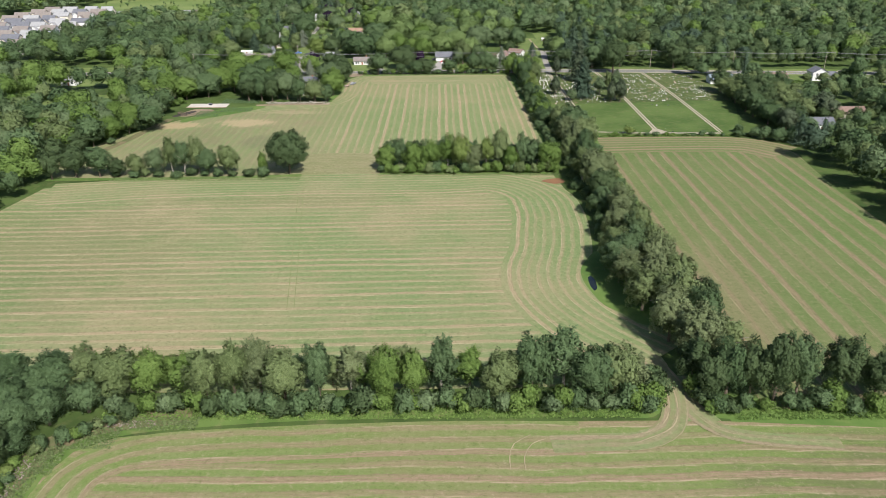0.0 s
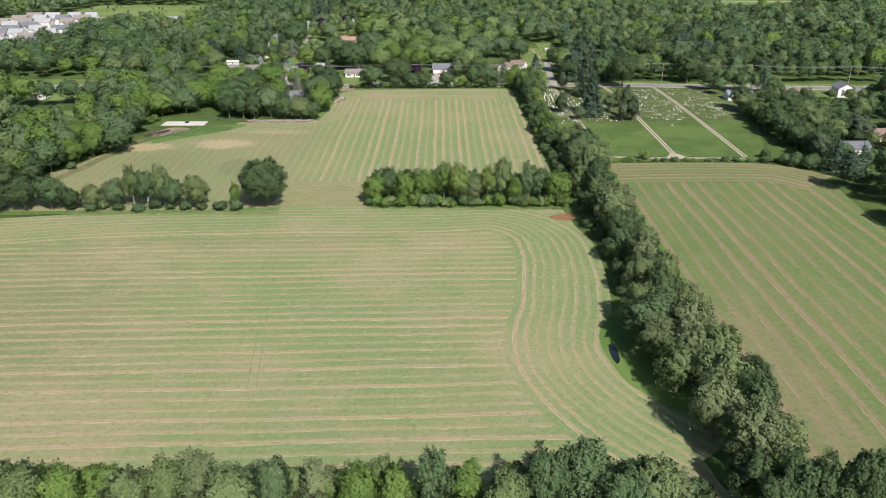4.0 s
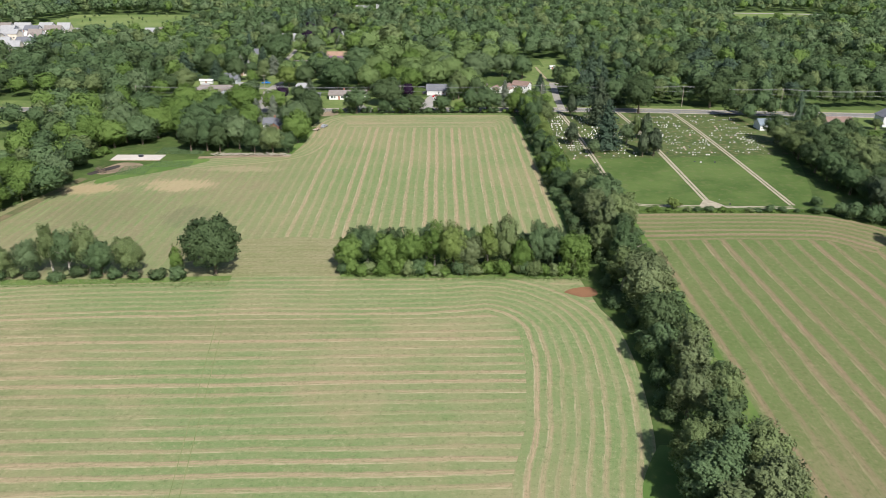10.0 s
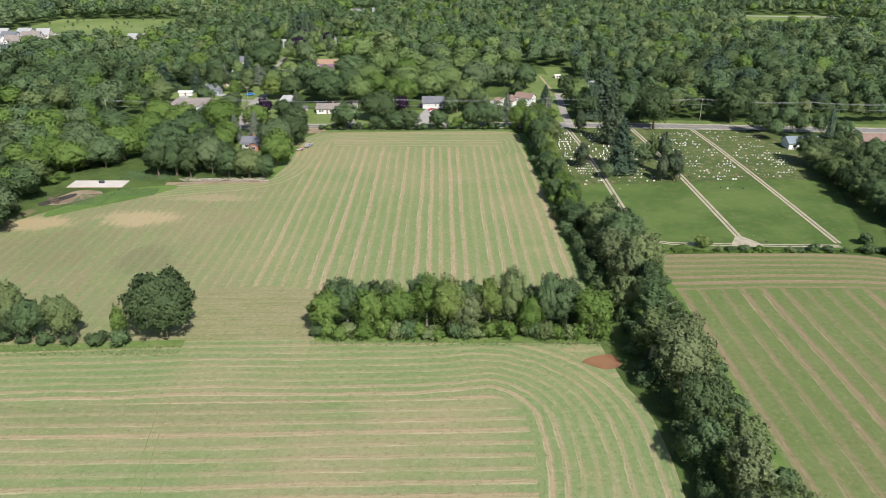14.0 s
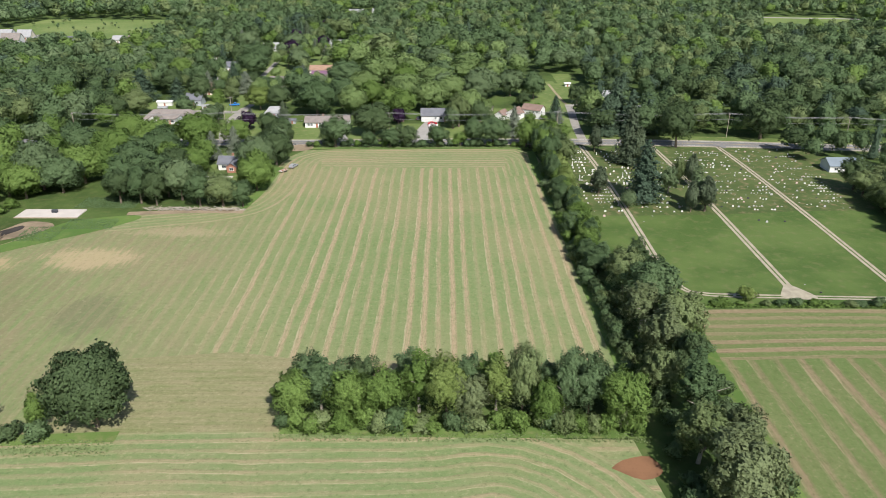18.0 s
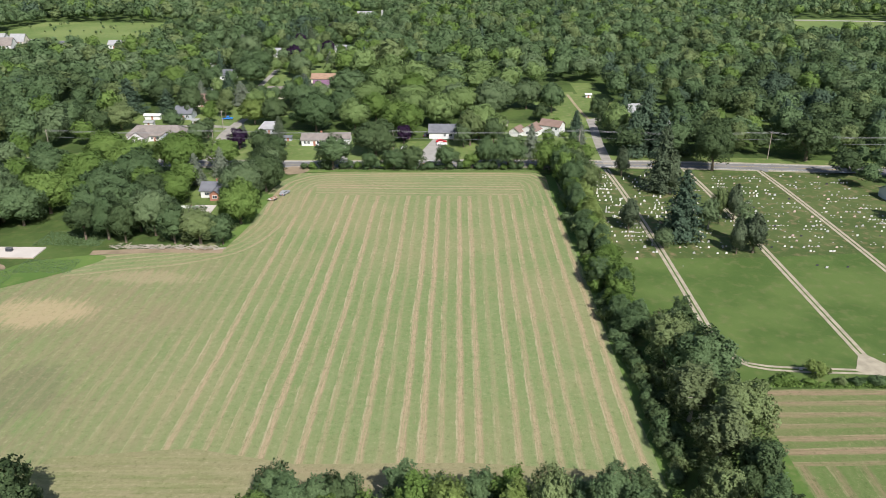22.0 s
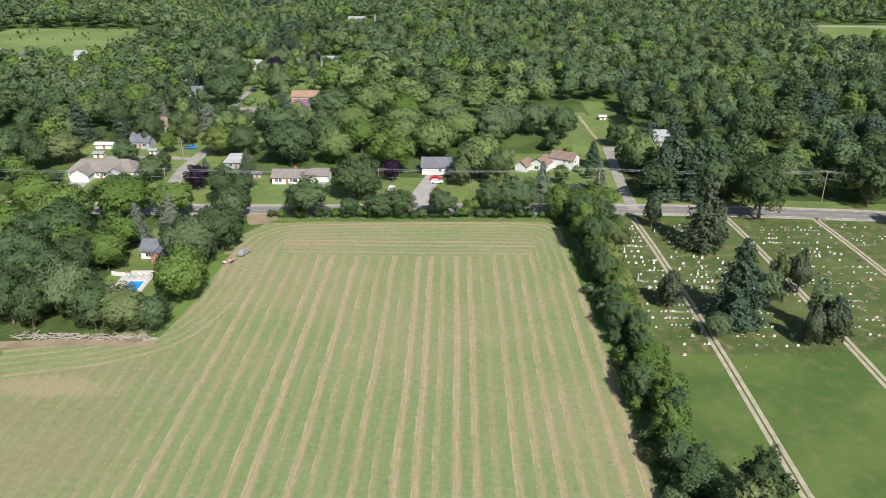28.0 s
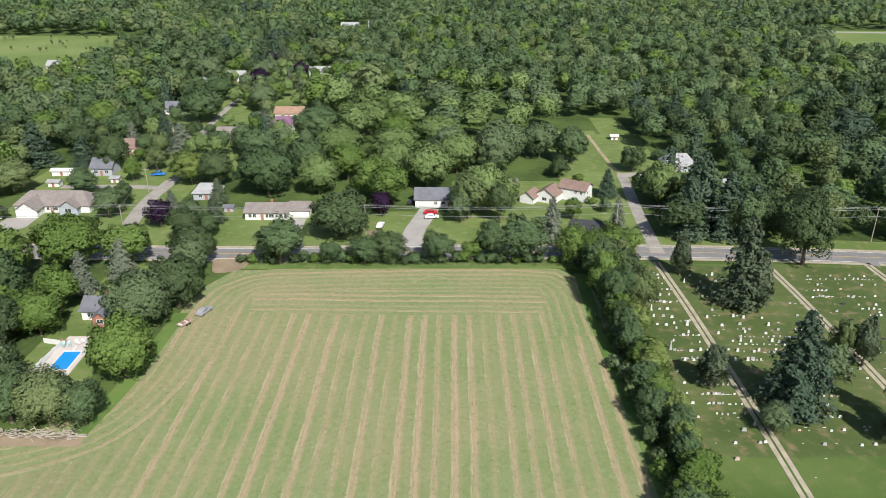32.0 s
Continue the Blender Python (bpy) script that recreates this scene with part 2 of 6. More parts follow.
GREEN, LUSH, TAN, PALE = (0.187, 0.231, 0.102), (0.147, 0.210, 0.078), (0.355, 0.272, 0.170), (0.43, 0.37, 0.235)
M = {
    "ground": grass("woodland_floor", (0.045, 0.075, 0.02), (0.085, 0.13, 0.035), (0.16, 0.15, 0.07), 0.4),
    "lawn": grass("lawn", (0.105, 0.155, 0.043), (0.158, 0.210, 0.066), (0.25, 0.235, 0.115), 0.6),
    "cemetery": grass("cemetery_grass", (0.066, 0.112, 0.027), (0.104, 0.152, 0.042), (0.17, 0.165, 0.075), 0.5),
    "old_turf": grass("worn_cemetery_turf", (0.064, 0.096, 0.028), (0.098, 0.128, 0.043), (0.21, 0.165, 0.092), 0.9),
    "verge": grass("rough_grass", (0.085, 0.145, 0.034), (0.135, 0.20, 0.055), (0.25, 0.215, 0.11), 0.5),
    "weeds": grass("green_weeds", (0.085, 0.150, 0.036), (0.125, 0.195, 0.05), (0.19, 0.21, 0.075), 0.4),
    "trampled": grass("dry_weeds", (0.10, 0.125, 0.05), (0.17, 0.15, 0.08), (0.24, 0.17, 0.11), 0.8, 0.15),
    "meadow": grass("meadow", (0.12, 0.18, 0.05), (0.18, 0.23, 0.075), (0.28, 0.25, 0.12), 0.6, 0.02),
    # the large west spot also paints in the darkening towards the view's edge
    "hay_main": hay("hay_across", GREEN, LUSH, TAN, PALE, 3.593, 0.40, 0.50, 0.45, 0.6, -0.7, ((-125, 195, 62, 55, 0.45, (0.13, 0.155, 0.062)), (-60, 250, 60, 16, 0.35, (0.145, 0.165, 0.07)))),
    # the greener east spot also stands in for dimmer light on that side
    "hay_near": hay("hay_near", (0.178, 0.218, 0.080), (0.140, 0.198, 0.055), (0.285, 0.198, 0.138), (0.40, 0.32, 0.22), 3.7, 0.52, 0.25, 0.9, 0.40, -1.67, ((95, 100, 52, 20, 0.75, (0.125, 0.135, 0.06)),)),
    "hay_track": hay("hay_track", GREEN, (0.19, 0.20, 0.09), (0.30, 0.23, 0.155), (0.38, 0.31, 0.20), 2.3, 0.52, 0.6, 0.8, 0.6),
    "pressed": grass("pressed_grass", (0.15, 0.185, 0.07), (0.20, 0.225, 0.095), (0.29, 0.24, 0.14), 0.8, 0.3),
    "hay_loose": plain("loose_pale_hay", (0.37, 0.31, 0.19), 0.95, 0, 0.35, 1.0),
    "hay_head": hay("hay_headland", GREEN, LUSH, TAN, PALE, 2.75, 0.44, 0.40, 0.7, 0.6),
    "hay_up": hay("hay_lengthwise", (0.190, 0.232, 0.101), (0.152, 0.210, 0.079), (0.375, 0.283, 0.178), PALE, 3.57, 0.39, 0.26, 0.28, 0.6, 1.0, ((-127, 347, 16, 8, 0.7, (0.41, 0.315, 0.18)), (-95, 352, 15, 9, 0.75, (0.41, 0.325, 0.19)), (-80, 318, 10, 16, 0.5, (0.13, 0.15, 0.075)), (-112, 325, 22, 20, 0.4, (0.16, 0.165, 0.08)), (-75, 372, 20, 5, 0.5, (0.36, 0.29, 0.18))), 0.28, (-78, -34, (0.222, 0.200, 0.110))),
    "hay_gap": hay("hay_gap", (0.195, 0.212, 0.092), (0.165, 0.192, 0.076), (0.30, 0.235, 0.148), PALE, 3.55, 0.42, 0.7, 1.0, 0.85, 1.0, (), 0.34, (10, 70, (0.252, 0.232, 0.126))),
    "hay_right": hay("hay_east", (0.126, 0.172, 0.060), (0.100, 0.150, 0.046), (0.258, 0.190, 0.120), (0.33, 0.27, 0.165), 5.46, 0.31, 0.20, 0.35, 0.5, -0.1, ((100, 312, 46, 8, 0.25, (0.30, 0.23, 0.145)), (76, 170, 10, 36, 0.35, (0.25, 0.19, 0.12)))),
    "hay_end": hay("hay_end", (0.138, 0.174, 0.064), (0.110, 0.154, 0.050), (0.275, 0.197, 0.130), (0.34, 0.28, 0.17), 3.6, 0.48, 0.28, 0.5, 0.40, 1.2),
    "earth": plain("red_brown_earth", (0.235, 0.12, 0.062), 0.95, 0, 0.35, 0.5),
    "dark_soil": plain("dark_soil", (0.055, 0.047, 0.042), 0.95, 0, 0.4, 0.5),
    "dirt": plain("bare_dirt", (0.29, 0.225, 0.15), 0.95, 0, 0.4, 0.5),
    "gravel": plain("pale_gravel", (0.40, 0.355, 0.265), 0.95, 0, 0.25, 1.5),
    "asphalt": plain("worn_asphalt", (0.21, 0.205, 0.20), 0.9, 0, 0.18, 0.8),
    "asphalt_dark": plain("fresh_asphalt", (0.06, 0.062, 0.07), 0.9, 0, 0.2, 0.8),
    "concrete": plain("pale_concrete", (0.36, 0.34, 0.31), 0.9, 0, 0.15, 0.8),
    "pale_road": plain("pale_worn_asphalt", (0.33, 0.305, 0.27), 0.9, 0, 0.2, 0.8),
    "slab": plain("new_concrete", (0.56, 0.51, 0.46), 0.85, 0, 0.12, 0.6),
    "line": plain("road_paint", (0.75, 0.74, 0.70), 0.7),
    "yellow": plain("yellow_road_paint", (0.62, 0.45, 0.10), 0.7),
    "white": plain("white_siding", (0.66, 0.66, 0.64), 0.6, 0, 0.08),
    "cream": plain("cream_siding", (0.62, 0.57, 0.47), 0.7, 0, 0.12),
    "brick": plain("red_brick", (0.36, 0.17, 0.12), 0.85, 0, 0.25),
    "bluegrey": plain("blue_grey_siding", (0.36, 0.385, 0.42), 0.7, 0, 0.12),
    "roof_tan": plain("taupe_shingles", (0.235, 0.205, 0.185), 0.9, 0, 0.2, 2.0),
    "roof_grey": plain("grey_shingles", (0.155, 0.16, 0.18), 0.9, 0, 0.2, 2.0),
    "roof_brown": plain("brown_shingles", (0.24, 0.165, 0.135), 0.9, 0, 0.2, 2.0),
    "roof_light": plain("light_grey_shingles", (0.33, 0.33, 0.33), 0.85, 0, 0.15, 2.0),
    "roof_purple": plain("purple_shingles", (0.20, 0.11, 0.17), 0.85, 0, 0.15, 2.0),
    "roof_orange": plain("orange_brown_shingles", (0.33, 0.215, 0.15), 0.85, 0, 0.2, 2.0),
    "roof_slate": plain("blue_grey_metal_roof", (0.20, 0.24, 0.27), 0.5, 0, 0.1),
    "roof_teal": plain("teal_metal_roof", (0.30, 0.44, 0.44), 0.5, 0, 0.1),
    "bark": plain("bark", (0.17, 0.135, 0.10), 0.95, 0, 0.4, 3.0),
    "bark_pale": plain("pale_bark", (0.40, 0.36, 0.30), 0.95, 0, 0.35, 3.0),
    "pole": plain("weathered_pole", (0.34, 0.29, 0.24), 0.9, 0, 0.2, 3.0),
    "wire": plain("cable", (0.30, 0.30, 0.31), 0.5, 0.3),
    "granite": plain("grey_granite", (0.40, 0.395, 0.38), 0.6, 0, 0.2, 3.0),
    "marble": plain("white_marble", (0.60, 0.59, 0.56), 0.5, 0, 0.12, 3.0),
    "pink": plain("pink_granite", (0.50, 0.38, 0.34), 0.5, 0, 0.2, 3.0),
    "black": plain("black_granite", (0.05, 0.05, 0.055), 0.3, 0, 0.2, 3.0),
    "rubber": plain("tyre_rubber", (0.03, 0.03, 0.03), 0.9),
    "chrome": plain("wheel_alloy", (0.5, 0.5, 0.52), 0.35, 0.9),
    "red": plain("red_car_paint", (0.48, 0.02, 0.03), 0.3, 0, 0.1),
    "car_white": plain("white_car_paint", (0.78, 0.78, 0.78), 0.3, 0, 0.05),
    "car_dark": plain("dark_car_paint", (0.04, 0.045, 0.055), 0.3, 0, 0.1),
    "car_grey": plain("grey_car_paint", (0.30, 0.31, 0.33), 0.3, 0, 0.1),
    "blue": plain("blue_paint", (0.03, 0.20, 0.55), 0.5, 0, 0.1),
    "wood": plain("weathered_wood", (0.36, 0.29, 0.22), 0.9, 0, 0.25, 2.0),
    "liner": plain("blue_pool_liner", (0.03, 0.26, 0.62), 0.4, 0, 0.1, 0.4),
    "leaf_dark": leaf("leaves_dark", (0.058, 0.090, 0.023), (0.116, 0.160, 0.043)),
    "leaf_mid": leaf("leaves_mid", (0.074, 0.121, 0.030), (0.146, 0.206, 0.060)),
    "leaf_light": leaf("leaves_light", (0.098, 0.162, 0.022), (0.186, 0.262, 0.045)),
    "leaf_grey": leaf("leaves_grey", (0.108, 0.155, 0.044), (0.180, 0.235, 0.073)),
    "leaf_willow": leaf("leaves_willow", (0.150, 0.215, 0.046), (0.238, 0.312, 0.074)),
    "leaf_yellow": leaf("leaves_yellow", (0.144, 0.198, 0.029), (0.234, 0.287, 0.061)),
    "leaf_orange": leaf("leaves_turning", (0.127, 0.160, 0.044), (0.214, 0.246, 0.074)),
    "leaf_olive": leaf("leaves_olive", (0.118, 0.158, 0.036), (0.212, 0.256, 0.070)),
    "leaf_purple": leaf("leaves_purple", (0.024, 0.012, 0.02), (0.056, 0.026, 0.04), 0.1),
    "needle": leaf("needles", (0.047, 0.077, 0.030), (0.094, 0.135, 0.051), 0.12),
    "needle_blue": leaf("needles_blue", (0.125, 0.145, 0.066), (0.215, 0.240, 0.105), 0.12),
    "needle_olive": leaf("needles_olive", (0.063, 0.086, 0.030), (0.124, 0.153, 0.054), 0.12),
    "dead": leaf("dead_grass", (0.22, 0.17, 0.09), (0.36, 0.29, 0.16)),
}


def glass_mat(name, colour, rough):
    n = Nodes(name)
    return n.done(n.mix(n.noise(n.where(), 0.8, 2), colour, tuple(c * 0.6 for c in colour)), rough, 0.0, 0.8)


M["glass"] = glass_mat("dark_window_glass", (0.05, 0.06, 0.07), 0.06)


def water_mat(name, colour):
    n = Nodes(name)
    n.bump(n.noise(n.where(), 1.5, 3), 0.1, 0.03)
    return n.done(colour, 0.05, 0.0, 0.6)


M["pond"] = water_mat("dark_pond_water", (0.010, 0.014, 0.012))
M["pool_water"] = water_mat("clear_pool_water", (0.02, 0.27, 0.66))


# ---- builders ----
def mesh_of(name, verts, faces, materials, indices=None, uvs=None, smooth=False):
    me = bpy.data.meshes.new(name)
    me.from_pydata([tuple(v) for v in verts], [], [tuple(f) for f in faces])
    for m in materials:
        me.materials.append(m)
    if indices is not None:
        me.polygons.foreach_set("material_index", np.asarray(indices, np.int32))
    if uvs is not None:
        layer = me.uv_layers.new(name="rows")
        loops = np.empty(len(me.loops), np.int32)
        me.loops.foreach_get("vertex_index", loops)
        layer.data.foreach_set("uv", np.asarray(uvs, np.float32)[loops].ravel())
    if smooth:
        me.polygons.foreach_set("use_smooth", np.ones(len(me.polygons), bool))
    me.update()
    return me


def sprigs_mesh(name, corners, materials, indices=None, extra=None, normals=None):
    """Many loose triangles from arrays (n, 3, 3): the sprigs, with the leaves' mean normals, and the inner shapes after them."""
    tri = corners if extra is None else np.concatenate([corners, extra])
    n = len(tri)
    flat = np.cross(tri[:, 1] - tri[:, 0], tri[:, 2] - tri[:, 0])
    if normals is not None:
        soft = flat.copy()
        soft[: len(normals)] = normals
        turned = (flat * soft).sum(1) < 0
        tri[turned] = tri[turned][:, ::-1]
        flat = soft
    me = bpy.data.meshes.new(name)
    me.vertices.add(n * 3)
    me.vertices.foreach_set("co", tri.astype(np.float32).ravel())
    me.loops.add(n * 3)
    me.loops.foreach_set("vertex_index", np.arange(n * 3, dtype=np.int32))
    me.polygons.add(n)
    me.polygons.foreach_set("loop_start", np.arange(n, dtype=np.int32) * 3)
    me.polygons.foreach_set("loop_total", np.full(n, 3, np.int32))
    for mat in materials:
        me.materials.append(mat)
    if indices is not None:
        me.polygons.foreach_set("material_index", np.asarray(indices, np.int32))
    me.update(calc_edges=True)
    if normals is not None:
        me.polygons.foreach_set("use_smooth", np.ones(n, bool))
        free = me.attributes.new("custom_normal", "FLOAT_VECTOR", "POINT")
        free.data.foreach_set("vector", np.repeat(unit(flat), 3, 0).astype(np.float32).ravel())
    return me


def part(name, bm, material, parent, label="", at=None):
    """Links a bmesh as one mesh object under a thing or a part."""
    me = bpy.data.meshes.new(name)
    bm.to_mesh(me)
    bm.free()
    me.materials.append(M[material])
    ob = new(name, me)
    ob.parent = parent
    if at is not None:
        ob.matrix_basis = at
    return tagged(ob, label)


def shared(name, me, parent, at=None, label=""):
    ob = new(name, me)
    ob.parent = parent
    if at is not None:
        ob.matrix_basis = at
    return tagged(ob, label)


def thing(name, at, label, category, group="", kind=""):
    ob = new(name)
    ob.empty_display_size = 0.5
    ob.matrix_basis = at
    return tagged(ob, label, category, group, kind)


def box(bm, x0, y0, z0, x1, y1, z1, bevel=0.0):
    v = [bm.verts.new(p) for p in ((x0, y0, z0), (x1, y0, z0), (x1, y1, z0), (x0, y1, z0), (x0, y0, z1), (x1, y0, z1), (x1, y1, z1), (x0, y1, z1))]
    fs = [bm.faces.new([v[i] for i in f]) for f in ((3, 2, 1, 0), (4, 5, 6, 7), (0, 1, 5, 4), (1, 2, 6, 5), (2, 3, 7, 6), (3, 0, 4, 7))]
    if bevel:
        edges = {e for f in fs for e in f.edges}
        bmesh.ops.bevel(bm, geom=list(edges), offset=bevel, segments=1, affect="EDGES")
    return bm


def boxed(*a, bevel=0.0):
    return box(bmesh.new(), *a, bevel=bevel)


def tube(bm, a, b, r0, r1, sides=7):
    a, b = Vector(a), Vector(b)
    turn = (b - a).to_track_quat("Z", "Y").to_matrix()
    rings = []
    for p, r in ((a, r0), (b, r1)):
        rings.append([bm.verts.new(p + turn @ Vector((r * math.cos(i * math.tau / sides), r * math.sin(i * math.tau / sides), 0))) for i in range(sides)])
    for i in range(sides):
        j = (i + 1) % sides
        bm.faces.new((rings[0][i], rings[0][j], rings[1][j], rings[1][i]))
    bm.faces.new(rings[1])
    bm.faces.new(list(reversed(rings[0])))
    return bm

# ---- ground, fields, roads ----
def smooth_line(points, every=4.0):
    """A smooth line through a few points of the plan."""
    p = [np.array(q, float) for q in points]
    p = [2 * p[0] - p[1], *p, 2 * p[-1] - p[-2]]
    out = []
    for a, b, c, d in zip(p, p[1:], p[2:], p[3:]):
        n = max(1, int(np.linalg.norm(c - b) / every))
        for t in np.arange(n) / n:
            out.append(0.5 * (2 * b + (c - a) * t + (2 * a - 5 * b + 4 * c - d) * t**2 + (3 * b - a - 3 * c + d) * t**3))
    out.append(p[-2])
    return np.array(out)


def ribbon(name, points, left, right, z, material, label, category, every=4.0, thick=0.0, across=1):
    """A strip of ground along a line: left and right give how far it reaches to each side."""
    line = smooth_line(points, every)
    way = np.gradient(line, axis=0)
    way /= np.linalg.norm(way, axis=1)[:, None]
    side = np.stack([way[:, 1], -way[:, 0]], 1)
    run = np.concatenate([[0], np.cumsum(np.linalg.norm(np.diff(line, axis=0), axis=1))])
    cols = np.linspace(-left, right, across + 1)
    verts, uvs, faces = [], [], []
    for i in range(len(line)):
        for c in cols:
            q = line[i] + side[i] * c
            verts.append((q[0], q[1], z))
            uvs.append((c, run[i]))
    n = across + 1
    for i in range(len(line) - 1):
        for j in range(across):
            faces.append((i * n + j, i * n + j + 1, (i + 1) * n + j + 1, (i + 1) * n + j))
    ob = new(name, mesh_of(name, verts, faces, [M[material]], uvs=uvs))
    return tagged(ob, label, category, kind="structure")


def patch(name, outline, z, material, label, category, turn=0.0, curved=True):
    """A flat piece of ground inside an outline of a few points; its rows run along the direction turn (degrees from +y)."""
    line = smooth_line([*outline, outline[0]], 1.5)[:-1] if curved else np.array(outline, float)
    c, s = math.cos(radians(turn)), math.sin(radians(turn))
    verts = [(x, y, z) for x, y in line]
    uvs = [(c * x + s * y, -s * x + c * y) for x, y in line]
    bm = bmesh.new()
    layer = bm.loops.layers.uv.new("rows")
    vs = [bm.verts.new(v) for v in verts]
    f = bm.faces.new(vs)
    if f.normal.z < 0 or f.calc_area() == 0:
        pass
    for loop, uv in zip(f.loops, uvs):
        loop[layer].uv = uv
    f.normal_update()
    if f.normal.z < 0:
        f.normal_flip()
    bmesh.ops.triangulate(bm, faces=[f])
    me = bpy.data.meshes.new(name)
    bm.to_mesh(me)
    bm.free()
    me.materials.append(M[material])
    return tagged(new(name, me), label, category, kind="structure")


def sheet(name, half, z, material, label):
    verts = [(-half, -half, z), (half, -half, z), (half, half + 1500, z), (-half, half + 1500, z)]
    ob = new(name, mesh_of(name, verts, [(0, 1, 2, 3)], [M[material]]))
    return tagged(ob, label, "ground", kind="structure")


sheet("ground", 3500, 0.0, "ground", "dark green grassy woodland floor")
patch("field_near", [(-70.5, 90), (-71.2, 98), (-71.0, 104), (-68.6, 110.4), (-62.3, 114.4), (-49.1, 116.3), (-25, 118), (0, 118.8), (24, 118.6), (44, 118.6), (55, 118.2), (84, 116), (220, 112), (220, 0), (-66, 0), (-69, 60)], 0.05, "hay_near", "mown hay field with broad dry rows", "field", 90, False)
ribbon("field_headland_near", [(-66, 50), (-67.6, 80), (-68.2, 97), (-66, 106), (-58, 111.6), (-45, 113.6), (-22, 115), (2, 115.8), (26, 115.4)], 3.0, 7.0, 0.08, "hay_near", "hay rows that bend round the field corner", "field", 2.0, across=3)
patch("field_main", [(-156, 190), (-150, 235), (-146, 258), (-100, 264), (-50, 267), (-26, 269), (-20, 271), (42, 270.4), (44.5, 250), (44.5, 205), (41, 194), (38.2, 187), (37.6, 180), (38.5, 173.5), (40.4, 166), (45.5, 157.5), (49, 139), (49, 133), (20, 130), (-60, 129), (-160, 130)], 0.05, "hay_main", "mown hay field with rows of dry cut grass", "field", 91.5, False)
ribbon("field_headland", [(44, 138), (33, 152), (25.5, 168), (24, 184), (28.5, 204), (31, 230), (29, 248), (18, 258.5), (0, 257), (-50, 256), (-100, 253), (-142, 247)], 8.5, 16, 0.08, "hay_head", "curved hay rows at the field edge", "field", across=4)
patch("field_upper", [(-60, 290), (44.2, 290), (43.4, 340), (43, 390), (41.8, 430), (41.8, 462), (36, 467), (-52, 465), (-57, 455), (-58, 405), (-61, 392)], 0.05, "hay_up", "mown hay field with lengthwise dry rows", "field", 0, False)
patch("field_west", [(-60, 290), (-60, 390), (-78, 388), (-100, 384), (-118, 372), (-134, 350), (-150, 318), (-158, 285), (-146, 266), (-60, 268)], 0.054, "hay_up", "worn mown hay field with faint rows", "field", 0, False)
patch("field_gap", [(-66, 266), (-58, 264.5), (-24, 265), (-25, 289), (41, 288.5), (42, 296), (10, 298), (-20, 297), (-40, 301), (-64, 298), (-72, 284)], 0.066, "hay_gap", "hay rows across the gap between the hedges", "field", 90, False)
ribbon("field_headland_west", [(-50.5, 430), (-51.5, 408), (-57, 393), (-68, 385), (-84, 380.5), (-100, 376)], 4.5, 8.5, 0.074, "hay_head", "hay rows bending round the wood's corner", "field", 2.0, across=4)
ribbon("field_headland_upper", [(-49, 420), (-49.5, 445), (-44, 455.5), (-30, 457.5), (0, 459), (28, 459.5), (36, 455), (37, 430)], 9, 5, 0.08, "hay_head", "hay rows round the end of the field", "field", across=3)
patch("field_headland_inner", [(-42, 441), (-20, 439.4), (10, 439.8), (30, 441), (32, 447), (30, 455), (0, 454.6), (-30, 453), (-43, 451)], 0.073, "hay_head", "hay rows along the end of the field", "field", 90, False)
patch("field_east", [(64, 122), (66, 320), (100, 322), (128, 321), (140, 312), (146, 296), (141, 250), (140, 200), (142, 122)], 0.05, "hay_right", "mown hay field with lengthwise dry rows", "field", 0, False)
ribbon("field_headland_east", [(67, 309), (100, 310), (128, 308), (141, 296)], 12.5, 11, 0.08, "hay_end", "hay rows across the end of the field", "field", across=3)
# bare spots, weeds and verges
patch("red_earth", [(36.3, 262.4), (38.8, 264.6), (43.8, 265.6), (45.2, 261.5), (41.2, 259.4)], 0.10, "earth", "bare red-brown earth at the field corner", "bare soil")
patch("dirt_heap_yard", [(-134, 367), (-131, 374), (-127, 380.5), (-118.5, 379), (-117, 375), (-121, 370), (-128, 364.5)], 0.09, "dirt", "pale disturbed earth beside the slab", "bare soil")
patch("dark_soil", [(-135, 366), (-131, 372.5), (-127, 377), (-125.5, 374), (-129, 368), (-133, 363.5)], 0.125, "dark_soil", "streak of dark soil beside the slab", "bare soil")
patch("weedy_patch", [(-128, 358), (-120, 368), (-114, 380), (-98, 386), (-92, 384), (-100, 374), (-116, 361), (-126, 353)], 0.11, "weeds", "lush green weeds at the field edge", "weeds")
ribbon("weedy_strip_west", [(-146, 300), (-141.5, 315), (-138.5, 330), (-136, 345), (-133, 360)], 2.5, 1.4, 0.085, "trampled", "brown dry weeds along the wood", "weeds")
ribbon("red_verge", [(-98, 388), (-78, 390), (-60, 390)], 1.6, 1.6, 0.09, "dirt", "red-brown earth strip along the wood", "bare soil")
ribbon("verge_wood", [(-61, 392), (-58.6, 410), (-57.6, 440)], 2.5, 1.0, 0.10, "weeds", "green grass strip beside the trees", "verge")
patch("verge_pond", [(44.5, 199), (41.5, 194), (38.4, 187), (37.8, 180), (38.7, 173.5), (40.6, 166), (44.2, 161.5), (48, 156), (53, 160), (53, 196)], 0.10, "weeds", "lush green grass round the pond", "verge")
patch("pond", [(39.4, 181.6), (39.1, 179), (39.2, 175.5), (39.7, 173.6), (40.5, 174.6), (41.0, 178), (40.8, 181), (40.2, 182.6)], 0.14, "pond", "small dark pond under the trees", "pond")
ribbon("verge_mid_hedge", [(-150, 267), (-100, 267.5), (-54, 270)], 2.4, 0.8, 0.10, "verge", "rough grass along the hedge", "verge")
